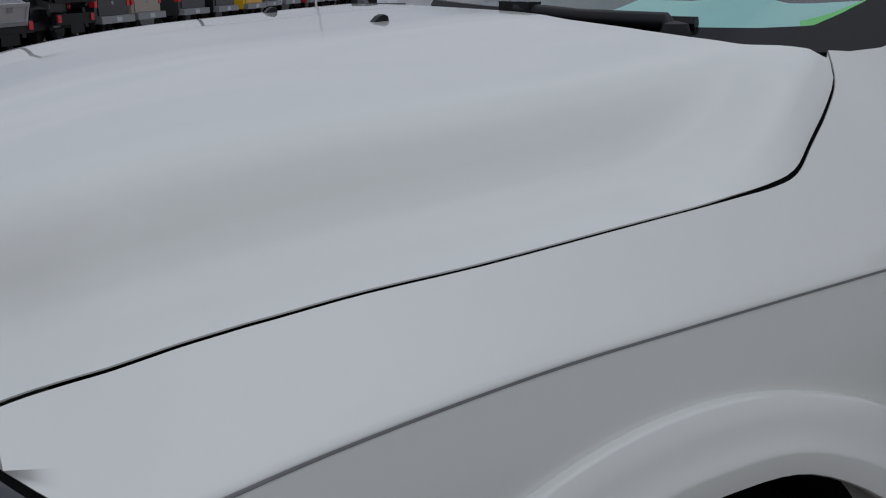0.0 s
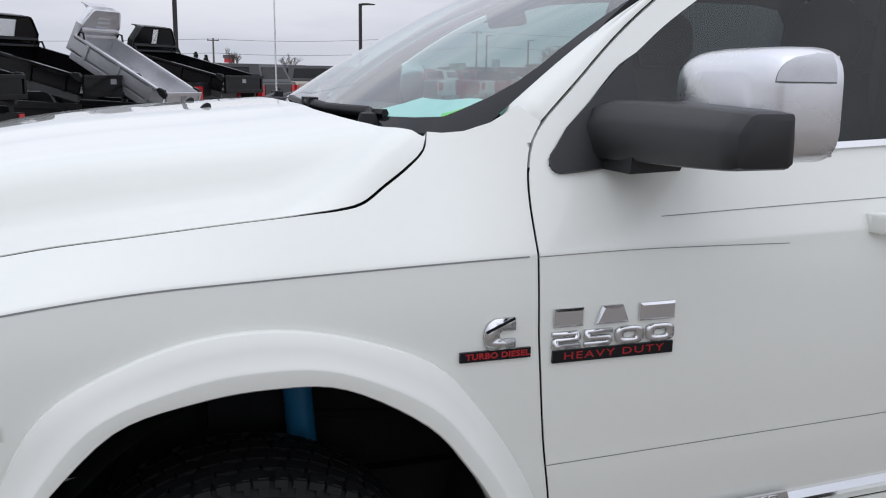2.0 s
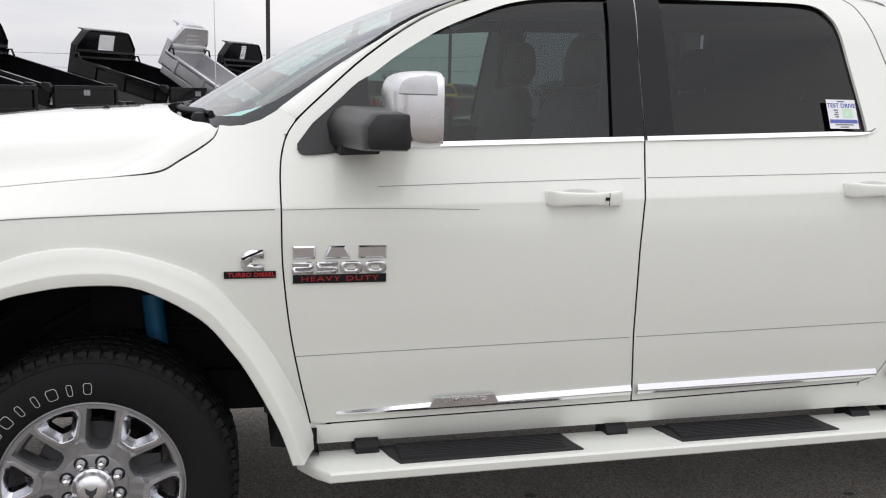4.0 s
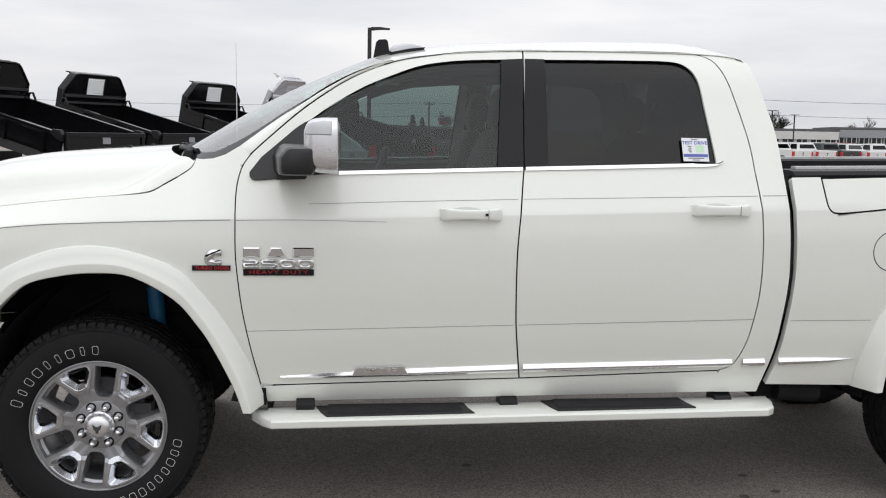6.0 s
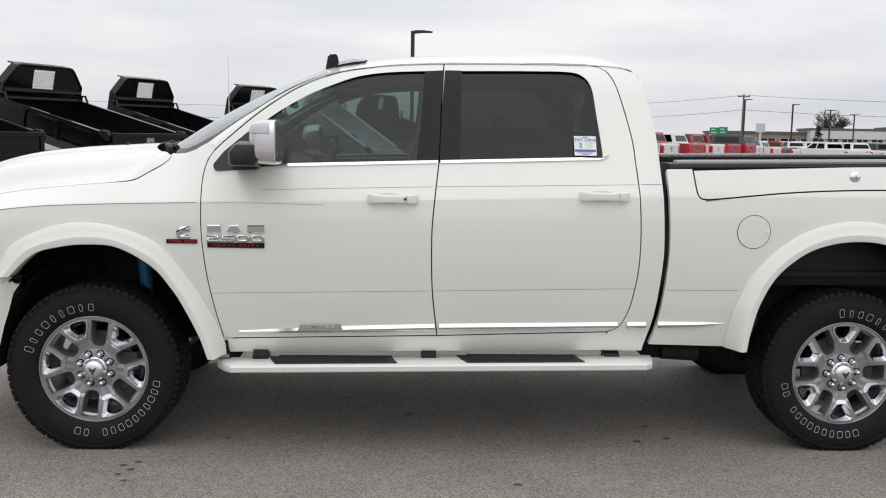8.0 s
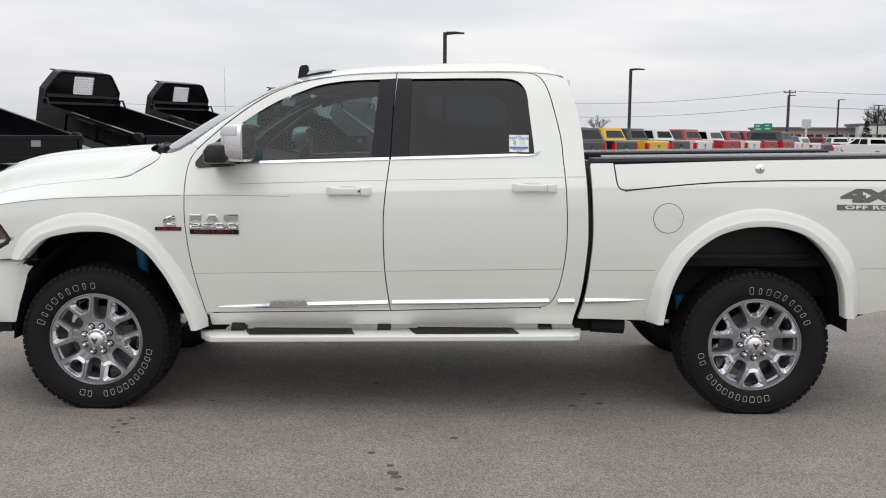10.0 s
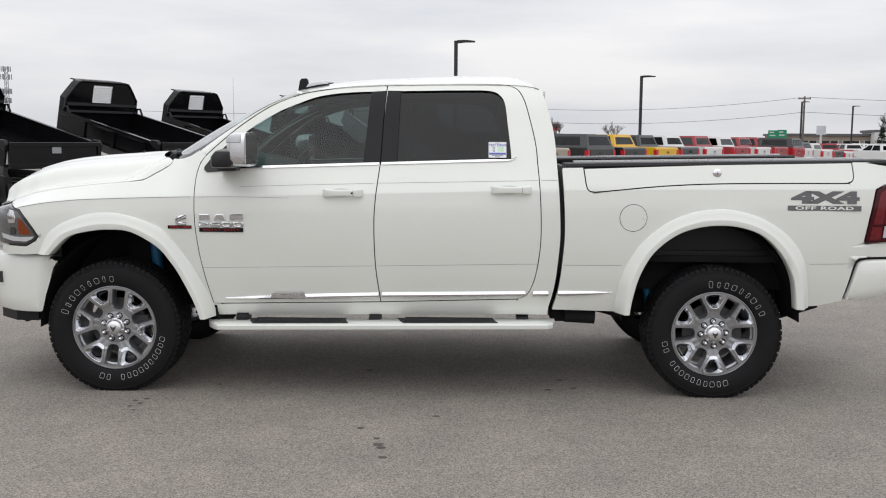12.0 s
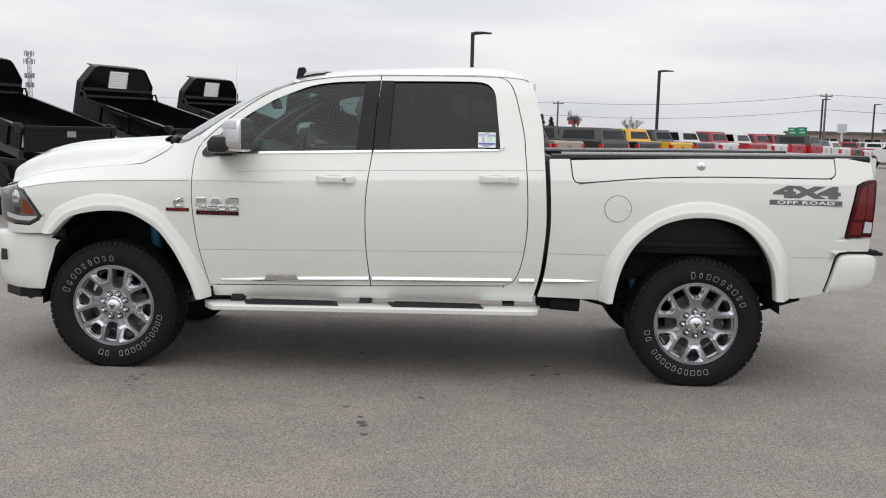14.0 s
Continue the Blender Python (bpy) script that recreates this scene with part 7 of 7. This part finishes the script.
def parked_pickup(key, colour, label, shell=None, group="parked pickups"):
    """Local frame: x forward, origin on the ground below the tail."""
    paint = car_paint(key, colour)
    e = thing("parked_pickup", label, "pickup truck", group=group)
    W = 0.98
    bm = bmesh.new()
    line = [(0.05, 0.52), (0.02, 0.60), (0.0, 1.28), (0.05, 1.36), (2.00, 1.38), (2.05, 1.40), (4.30, 1.40), (5.35, 1.30), (5.65, 1.18), (5.72, 0.60), (5.60, 0.50)]
    def arch(cx, r):
        return [(cx + r * math.cos(a), 0.50 + r * math.sin(a) * 0.95) for a in [math.pi * k / 8 for k in range(9)]]
    line = line + arch(4.72, 0.50) + arch(1.10, 0.50)
    prism(bm, line, -W, W)
    part("body", bm, paint, e, bevel=0.055, smooth=40)
    bm = bmesh.new()
    v = [bm.verts.new((x, s * y, z)) for s in (-1, 1) for x, z, y in ((2.02, 1.38, 0.92), (4.30, 1.38, 0.92), (3.55, 1.90, 0.72), (2.22, 1.90, 0.72))]
    for f in ((0, 1, 2, 3), (7, 6, 5, 4), (0, 4, 5, 1), (1, 5, 6, 2), (2, 6, 7, 3), (3, 7, 4, 0)):
        bm.faces.new([v[i] for i in f])
    part("cab", bm, paint, e, bevel=0.09, smooth=40)
    for s in (-1, 1):
        for a, b, c, d in ((2.20, 3.02, 2.38, 2.98), (3.10, 4.02, 3.08, 3.50)):
            bm = bmesh.new()
            ya, yb = 0.912 - 0.04 * 0.35 + 0.006, 0.745 + 0.010
            q = [bm.verts.new(p) for p in ((a, s * ya, 1.44), (b, s * ya, 1.44), (d, s * yb, 1.82), (c, s * yb, 1.82))]
            bm.faces.new(q)
            bmesh.ops.solidify(bm, geom=bm.faces[:], thickness=0.012)
            part("side_window", bm, M_CAR_GLASS, e)
    bm = bmesh.new()
    bm.faces.new([bm.verts.new(p) for p in ((2.045, -0.76, 1.48), (2.045, 0.76, 1.48), (2.195, 0.64, 1.83), (2.195, -0.64, 1.83))])
    bmesh.ops.solidify(bm, geom=bm.faces[:], thickness=0.03)
    part("rear_window", bm, M_CAR_GLASS, e)
    bm = bmesh.new()
    bm.faces.new([bm.verts.new(p) for p in ((4.27, -0.80, 1.43), (4.27, 0.80, 1.43), (3.60, 0.66, 1.86), (3.60, -0.66, 1.86))])
    bmesh.ops.solidify(bm, geom=bm.faces[:], thickness=0.03)
    part("windscreen", bm, M_CAR_GLASS, e)
    for s in (-1, 1):
        bm = bmesh.new()
        box(bm, -0.018, 0.13, s * 0.845, s * 0.992, 0.93, 1.27)
        part("tail_lamp", bm, M_TAIL, e, "red tail lamp", bevel=0.015)
    bm = bmesh.new()
    box(bm, -0.012, 0.01, -0.79, 0.79, 0.72, 1.30)
    box(bm, -0.028, -0.010, -0.14, 0.14, 1.10, 1.20)
    part("tailgate", bm, paint, e, bevel=0.008)
    bm = bmesh.new()
    box(bm, -0.028, -0.012, -0.08, 0.08, 1.11, 1.19)
    part("tailgate_handle", bm, M_FRAME, e)
    bm = bmesh.new()
    box(bm, -0.16, 0.06, -0.95, 0.95, 0.52, 0.70)
    bumper_ob = part("rear_bumper", bm, M_STEEL if key != "black" else M_FRAME, e, bevel=0.03, smooth=30)
    bm = bmesh.new()
    box(bm, -0.172, -0.158, -0.16, 0.16, 0.55, 0.67)
    part("number_plate", bm, M_BOARD, bumper_ob, "blank pale number plate")
    bm = bmesh.new()
    lathe(bm, [(0.0001, -0.012), (0.055, -0.010), (0.060, 0.0), (0.060, 0.012)], 12, axis="z", m=Matrix.Translation((-0.014, 0, 1.02)) @ Matrix.Rotation(radians(90), 4, "Y"))
    part("tailgate_emblem", bm, M_STEEL, e, "plain round emblem")
    for x in (1.10, 4.72):
        for s in (-1, 1):
            bm = bmesh.new()
            far_wheel(bm, x, s * 0.86, 0.39, 0.39, 0.12)
            wheel = part("wheel", bm, M_RUBBER, e, smooth=40)
            bm = bmesh.new()
            lathe(bm, [(0.0001, 0.0), (0.08, 0.012), (0.17, -0.008), (0.235, 0.006), (0.25, 0.0)], 16, axis="z", m=Matrix.Translation((x, s * 0.985, 0.39)) @ Matrix.Rotation(radians(-90 * s), 4, "X"))
            part("rim", bm, M_STEEL, wheel, "grey wheel rim", smooth=40)
    if shell is not None:
        sp = car_paint(shell[0], shell[1])
        bm = bmesh.new()
        v = [bm.verts.new((x, s * y, z)) for s in (-1, 1) for x, z, y in ((0.03, 1.36, 0.93), (2.03, 1.38, 0.93), (2.10, 1.88, 0.74), (0.22, 1.86, 0.74))]
        for f in ((0, 1, 2, 3), (7, 6, 5, 4), (0, 4, 5, 1), (1, 5, 6, 2), (2, 6, 7, 3), (3, 7, 4, 0)):
            bm.faces.new([v[i] for i in f])
        cap = part("bed_cap", bm, sp, e, bevel=0.07, smooth=40)
        bm = bmesh.new()
        bm.faces.new([bm.verts.new(p) for p in ((0.055, -0.76, 1.46), (0.055, 0.76, 1.46), (0.185, 0.66, 1.78), (0.185, -0.66, 1.78))])
        bmesh.ops.solidify(bm, geom=bm.faces[:], thickness=0.04)
        part("cap_window", bm, M_CAR_GLASS, cap)
        for s in (-1, 1):
            bm = bmesh.new()
            bm.faces.new([bm.verts.new(p) for p in ((0.40, s * 0.905, 1.45), (1.85, s * 0.905, 1.46), (1.85, s * 0.785, 1.78), (0.50, s * 0.785, 1.78))])
            bmesh.ops.solidify(bm, geom=bm.faces[:], thickness=0.03)
            part("cap_window", bm, M_CAR_GLASS, cap)
    return e


COLOURS = {
    "charcoal": (0.018, 0.019, 0.022), "beige": (0.36, 0.31, 0.25), "graphite": (0.030, 0.032, 0.034), "black": (0.012, 0.012, 0.014),
    "yellow": (0.72, 0.42, 0.01), "white": (0.70, 0.70, 0.69), "red": (0.32, 0.012, 0.02), "silver": (0.42, 0.43, 0.45), "blue": (0.05, 0.08, 0.16),
}
FIRST_TAIL, STEP = Vector((5.27, 26.21, GROUND)), Vector((1.70, 2.25, 0))
near_row = ["black", "charcoal", "beige", "graphite", "charcoal", "yellow", "graphite", "white", "red", "white", "red", "red", "white", "white", "black", "white"]
shells = {1: "charcoal", 3: "graphite", 11: "black"}
protos = {}
tilt = random.Random(5)
for k, key in enumerate(near_row):
    at = FIRST_TAIL + Vector((0.40, 0, 0)) + STEP * (k - 2) + Vector((tilt.uniform(-0.2, 0.2), tilt.uniform(-0.2, 0.2), 0))
    at.z = lie(at.x, at.y)
    m = Matrix.Translation(at) @ Matrix.Rotation(radians(HEADING + tilt.uniform(-2, 2)), 4, "Z") @ Matrix.Scale(0.985, 4)
    kind = (key, shells.get(k))
    if kind not in protos:
        cap_key = shells.get(k)
        e = parked_pickup(key, COLOURS[key], f"{key} pickup truck parked tail-out" + (" with dark bed cap" if cap_key else " in a row"), (cap_key, COLOURS[cap_key]) if cap_key else None)
        e.matrix_basis = m
        protos[kind] = e
    else:
        copy_thing(protos[kind], m)
for n, key in enumerate(COLOURS):
    if (key, None) not in protos:
        e = parked_pickup(key, COLOURS[key], f"{key} pickup truck parked in a far row")
        e.matrix_basis = Matrix.Translation((62.0 + 3 * n, 70.0, lie(62, 70))) @ Matrix.Rotation(radians(100), 4, "Z")
        protos[(key, None)] = e
far_colours = ["white", "red", "silver", "white", "charcoal", "white", "red", "white", "graphite", "black"]
far = random.Random(11)
for row, (x0, y0, dx, dy, count, turn) in enumerate(((34.0, 60.3, 2.35, 0.75, 12, 108), (30.0, 74.0, 2.5, 0.7, 17, 105), (34.0, 92.0, 3.1, 0.6, 16, 285), (36.0, 106.0, 3.2, 0.4, 16, 98))):
    for k in range(count):
        key = far.choice(far_colours)
        px, py = x0 + dx * k + far.uniform(-0.3, 0.3), y0 + dy * k + far.uniform(-0.4, 0.4)
        m = Matrix.Translation((px, py, lie(px, py))) @ Matrix.Rotation(radians(turn + far.uniform(-3, 3)), 4, "Z")
        c = copy_thing(protos[(key, None)], m)
        c["label"] = f"{key} pickup truck parked in a far row"
        c["group"] = "far rows of pickups"
# the row that the windscreen mirrors
for k in range(9):
    key = far.choice(far_colours)
    c = copy_thing(protos[(key, None)], Matrix.Translation((-42.0 - 0.6 * k, -34.0 + 3.4 * k, GROUND)) @ Matrix.Rotation(radians(180 + far.uniform(-3, 3)), 4, "Z"))
    c["label"] = f"{key} pickup truck parked across the lot"
    c["group"] = "pickups across the lot"


# ---- lamp posts, poles, wires, signs ----
def lamp_post(at, height, arms=1, turn=0.0):
    e = thing("lamp_post", "dark square lamp post with a flat lamp head", "lamp post", group="lamp posts")
    bm = bmesh.new()
    box(bm, -0.075, 0.075, -0.075, 0.075, 0.0, height)
    part("post", bm, M_POLE, e, bevel=0.01)
    bm = bmesh.new()
    lathe(bm, [(0.28, 0.0), (0.28, 0.55), (0.24, 0.60), (0.0001, 0.60)], 16, axis="z")
    part("concrete_base", bm, M_BOARD, e, "pale concrete base")
    for s in ((1,) if arms == 1 else (1, -1)):
        bm = bmesh.new()
        prism(bm, [(0.05, -0.10), (0.40, -0.06), (0.78, -0.055), (0.78, -0.01), (0.40, 0.03), (0.05, 0.02)], -0.15, 0.15, m=Matrix.Translation((0, 0, height)) @ Matrix.Diagonal((s, 1, 1, 1)))
        part("lamp_head", bm, M_POLE, e, "flat dark lamp head", bevel=0.02)
    e.matrix_basis = Matrix.Translation((*at, lie(*at))) @ Matrix.Rotation(radians(turn), 4, "Z")


lamp_post((1.91, 32.0), 5.60, turn=0)
lamp_post((12.22, 46.6), 5.25, turn=0)
lamp_post((36.9, 90.5), 6.1, turn=0)
lamp_post((46.4, 101.0), 6.1, turn=0)
lamp_post((59.2, 119.0), 6.1, 2)
lamp_post((67.9, 130.0), 5.9, 2)
lamp_post((-14.0, -46.0), 7.0, 2)


def utility_pole(at, height, cross=1.9):
    e = thing("utility_pole", "weathered wooden utility pole with a crossarm", "utility pole", group="utility poles")
    bm = bmesh.new()
    rod(bm, (0, 0, 0), (0, 0, height), 0.19, 0.13, n=10)
    part("pole", bm, M_WOOD, e, smooth=40)
    bm = bmesh.new()
    box(bm, -cross / 2, cross / 2, -0.06, 0.06, height - 0.45, height - 0.28)
    part("crossarm", bm, M_WOOD, e)
    for k in (-0.45, 0.0, 0.45):
        bm = bmesh.new()
        lathe(bm, [(0.05, 0.0), (0.09, 0.05), (0.05, 0.12), (0.07, 0.18), (0.0001, 0.24)], 8, axis="z", m=Matrix.Translation((k * cross, 0, height - 0.28)))
        part("insulator", bm, M_STEEL, e, smooth=40)
    e.matrix_basis = Matrix.Translation((*at, lie(*at)))


POLES = [(-70.0, 178.0, 7.2), (15.7, 160.0, 7.2), (55.0, 140.2, 8.6), (118.0, 128.0, 8.6)]
for x, y, h in POLES:
    utility_pole((x, y), h + 0.40)
utility_pole((1.6, 210.0), 7.2)
for lift in (-0.12, -2.4):
    for (xa, ya, ha), (xb, yb, hb) in zip(POLES, POLES[1:]):
        bm = bmesh.new()
        pts = [(xa + (xb - xa) * t, ya + (yb - ya) * t, ha + (hb - ha) * t + lift - 4 * 0.9 * t * (1 - t)) for t in [k / 12 for k in range(13)]]
        tube(bm, pts, 0.028, 5)
        w = part("overhead_wire", bm, M_POLE, smooth=60)
        tagged(w, "thin dark overhead wire sagging between utility poles", "wire", "overhead wires")

# red sign on a post
e = thing("roadside_sign", "small red and dark roadside sign on a post", "sign", (19.5, 171.0, lie(19, 171)))
bm = bmesh.new()
box(bm, -0.12, 0.12, -0.12, 0.12, 0.0, 3.9)
part("post", bm, M_POLE, e)
bm = bmesh.new()
box(bm, -0.9, 0.9, -0.15, 0.15, 3.75, 4.5)
part("red_panel", bm, M_TAIL, e, "red sign panel", bevel=0.05)
bm = bmesh.new()
box(bm, -1.1, 1.1, -0.16, 0.16, 4.5, 5.1)
part("dark_panel", bm, M_ROOF_FAR, e, "dark sign panel", bevel=0.05)
# green road signs
for x, y, z, w, h in ((43.1, 118.0, 2.45, 0.62, 1.05), (44.35, 118.1, 2.50, 0.58, 1.08)):
    e = thing("road_sign", "green highway direction sign on posts", "road sign", (x, y, lie(x, y)), "green road signs")
    bm = bmesh.new()
    box(bm, -w, w, -0.03, 0.03, z, z + h)
    g = part("sign_panel", bm, M_GREEN_SIGN, e, bevel=0.02)
    for k in range(2):
        bm = bmesh.new()
        box(bm, -w * 0.7, w * (0.5 - 0.3 * k), -0.05, -0.032, z + 0.3 + 0.4 * k, z + 0.46 + 0.4 * k)
        part("sign_bar", bm, M_WHITE_FAR, g, "white unreadable writing")
    for s in (-1, 1):
        bm = bmesh.new()
        rod(bm, (s * w * 0.7, 0.08, 0), (s * w * 0.7, 0.08, z + h), 0.06)
        part("post", bm, M_STEEL, e)
# tall pale board
e = thing("sign_board", "tall pale sign board on a post", "sign", (50.9, 122.0, lie(50, 122)))
bm = bmesh.new()
box(bm, -0.6, 0.6, -0.12, 0.12, 3.0, 4.2)
part("board", bm, M_BOARD, e, bevel=0.03)
bm = bmesh.new()
box(bm, -0.12, 0.12, -0.10, 0.10, 0.0, 3.0)
part("post", bm, M_BOARD, e)
# lattice tower
e = thing("radio_tower", "grey lattice radio mast with antenna panels", "radio mast", (-122.8, 250.0, lie(0, 250)))
bm = bmesh.new()
H = 21.0
leg = [(0.75, 0.0), (-0.38, 0.65), (-0.38, -0.65)]
for k, (x, y) in enumerate(leg):
    rod(bm, (x, y, 0), (x * 0.6, y * 0.6, H), 0.10, 0.08, n=6)
for i in range(16):
    z0, z1 = H * i / 16, H * (i + 1) / 16
    for k in range(3):
        a, b = leg[k], leg[(k + 1) % 3]
        f0, f1 = 1 - 0.4 * z0 / H, 1 - 0.4 * z1 / H
        rod(bm, (a[0] * f0, a[1] * f0, z0), (b[0] * f1, b[1] * f1, z1), 0.05, n=5)
part("lattice", bm, M_STEEL, e)
for z, r in ((20.3, 1.15), (18.2, 1.35), (14.3, 1.2), (11.8, 1.0)):
    for k in range(6):
        a = math.pi * k / 3 + z
        bm = bmesh.new()
        rod(bm, (0.4 * math.cos(a), 0.4 * math.sin(a), z), (r * math.cos(a), r * math.sin(a), z), 0.05, n=5)
        box(bm, -0.12, 0.12, -0.2, 0.2, -0.7, 0.7, m=Matrix.Translation((r * math.cos(a), r * math.sin(a), z)) @ Matrix.Rotation(a, 4, "Z"))
        part("antenna_panel", bm, M_STEEL, e)


# ---- buildings ----
def low_building(x, y, long, deep, high, wall, label, bays, band=None, turn=0.0, glass_high=None):
    e = thing("low_building", label, "building")
    bm = bmesh.new()
    box(bm, 0, long, 0, deep, 0, high)
    part("wall", bm, wall, e)
    bm = bmesh.new()
    box(bm, -0.3, long + 0.3, -0.3, deep + 0.3, high, high + 0.35)
    part("roof", bm, M_ROOF_FAR, e)
    if band is not None:
        bm = bmesh.new()
        box(bm, -0.1, long + 0.1, -0.35, 0.0, high - 1.3, high - 0.05)
        part("fascia", bm, band, e)
    step = long / bays
    for k in range(bays):
        bm = bmesh.new()
        gh = glass_high or 2.2
        box(bm, step * (k + 0.12), step * (k + 0.88), -0.12, 0.05, 0.5, gh)
        w = part("window", bm, M_CAR_GLASS, e)
        for q in (0.10, 0.5, 0.88):
            bm = bmesh.new()
            box(bm, step * (k + q), step * (k + q) + 0.10, -0.18, -0.12, 0.4, gh + 0.1)
            part("window_post", bm, M_WHITE_FAR, w)
    e.matrix_basis = Matrix.Translation((x, y, lie(x, y))) @ Matrix.Rotation(radians(turn), 4, "Z")
    return e


low_building(53.0, 146.0, 16.0, 14.0, 3.0, M_BRICK_FAR, "long low tan masonry building with a flat roof", 5, turn=-10)
low_building(66.0, 140.0, 13.0, 12.0, 3.6, M_WHITE_FAR, "white-fronted showroom with wide windows", 6, M_WHITE_FAR, turn=-14, glass_high=2.6)
low_building(79.0, 139.0, 15.0, 14.0, 4.0, M_ROOF_FAR, "grey showroom with a glass front", 8, M_STEEL, turn=-16, glass_high=2.9)
low_building(-82.0, -42.0, 3.0, 40.0, 5.0, M_BRICK_FAR, "tan masonry hall across the lot", 1)


# ---- trees and far woods ----
def bare_tree(x, y, high, spread, seed, label, mat_twig, dense=1.0, needle=False):
    rng = random.Random(seed)
    e = thing("tree", label, "tree", (x, y, lie(x, y)), "trees")
    bm = bmesh.new()
    twigs = bmesh.new()
    rod(bm, (0, 0, 0), (0.05, 0.03, high * 0.45), high * 0.028, high * 0.016, n=8)
    def grow(a, d, length, r, level):
        b = a + d * length
        rod(bm if level < 2 else twigs, a, b, r, r * 0.55, n=5 if level < 2 else 3)
        if level == 3:
            return
        for _ in range(int((4 if level < 2 else 5) * dense)):
            k = Vector((rng.uniform(-1, 1) * spread, rng.uniform(-1, 1) * spread, rng.uniform(0.15, 1.0))).normalized()
            grow(a.lerp(b, rng.uniform(0.45, 1.0)), (d * 0.7 + k * 0.8).normalized(), length * rng.uniform(0.5, 0.75), r * 0.55, level + 1)
    if not needle:
        for _ in range(6):
            grow(Vector((0, 0, high * rng.uniform(0.25, 0.45))), Vector((rng.uniform(-1, 1) * spread, rng.uniform(-1, 1) * spread, 1)).normalized(), high * 0.28, high * 0.012, 0)
    else:
        for k in range(int(360 * dense)):
            t = rng.random() ** 0.8
            z = high * (0.08 + 0.92 * t)
            rad = spread * high * (1 - t) * rng.uniform(0.35, 1.0) + 0.05
            a = rng.uniform(0, 6.283)
            c = Vector((rad * math.cos(a), rad * math.sin(a), z))
            s = high * 0.05 * rng.uniform(0.6, 1.5)
            q = [twigs.verts.new(c + Vector((rng.uniform(-s, s), rng.uniform(-s, s), rng.uniform(-s, s * 0.4)))) for _ in range(3)]
            twigs.faces.new(q)
            q = [twigs.verts.new(c + Vector((rng.uniform(-s, s), rng.uniform(-s, s), rng.uniform(-s, s * 0.4)))) for _ in range(3)]
            twigs.faces.new(q)
        rod(bm, (0, 0, 0), (0, 0, high * 0.95), high * 0.02, 0.02, n=6)
    part("trunk", bm, M_BARK, e)
    part("crown", twigs, mat_twig, e)
    return e


bare_tree(18.0, 150.0, 6.2, 0.6, 21, "slender bare winter tree", M_TWIG)
bare_tree(74.4, 152.0, 8.2, 1.3, 22, "broad dense dark tree behind the showroom", M_NEEDLE, 1.5)
bare_tree(64.0, 133.0, 4.3, 0.28, 23, "small dark evergreen tree", M_NEEDLE, 1.0, True)
bare_tree(77.0, 158.0, 7.0, 1.1, 24, "bare winter tree behind a showroom", M_TWIG, 1.2)
bare_tree(13.2, 165.0, 5.4, 0.30, 25, "small dark evergreen tree", M_NEEDLE, 1.0, True)
bare_tree(15.2, 168.0, 5.0, 0.30, 26, "small dark evergreen tree", M_NEEDLE, 1.0, True)
bare_tree(32.0, 180.0, 6.0, 1.1, 27, "small bare winter tree", M_TWIG, 1.2)
bare_tree(90.0, 150.0, 7.0, 1.1, 28, "small bare winter tree", M_TWIG, 1.2)
for k in range(5):
    bare_tree(-66.0 - 4 * (k % 2), -30.0 + 9 * k, 9.0 + (k % 3), 1.0, 40 + k, "bare winter tree across the lot", M_TWIG, 1.0)
# low wooded ridge all round the horizon
bm = bmesh.new()
ring = []
for k in range(361):
    a = 2 * math.pi * k / 360
    h = 4.0 + 2.4 * noise.noise((math.cos(a) * 3, math.sin(a) * 3, 0.3)) + 1.6 * noise.noise((math.cos(a) * 22, math.sin(a) * 22, 1.3)) + 1.0 * noise.noise((math.cos(a) * 70, math.sin(a) * 70, 2.3))
    r = 900 + 80 * math.cos(3 * a)
    ring.append([bm.verts.new((r * math.cos(a) * q, r * math.sin(a) * q, z)) for q, z in ((0.97, -0.5), (0.985, h * 0.6), (1.0, h), (1.06, h * 0.8))])
for a, b in zip(ring, ring[1:]):
    for i in range(3):
        bm.faces.new((a[i], b[i], b[i + 1], a[i + 1]))
ridge = part("far_woods", bm, M_HILL, smooth=60)
tagged(ridge, "low grey wooded ridge along the horizon", "woods", kind="stuff")
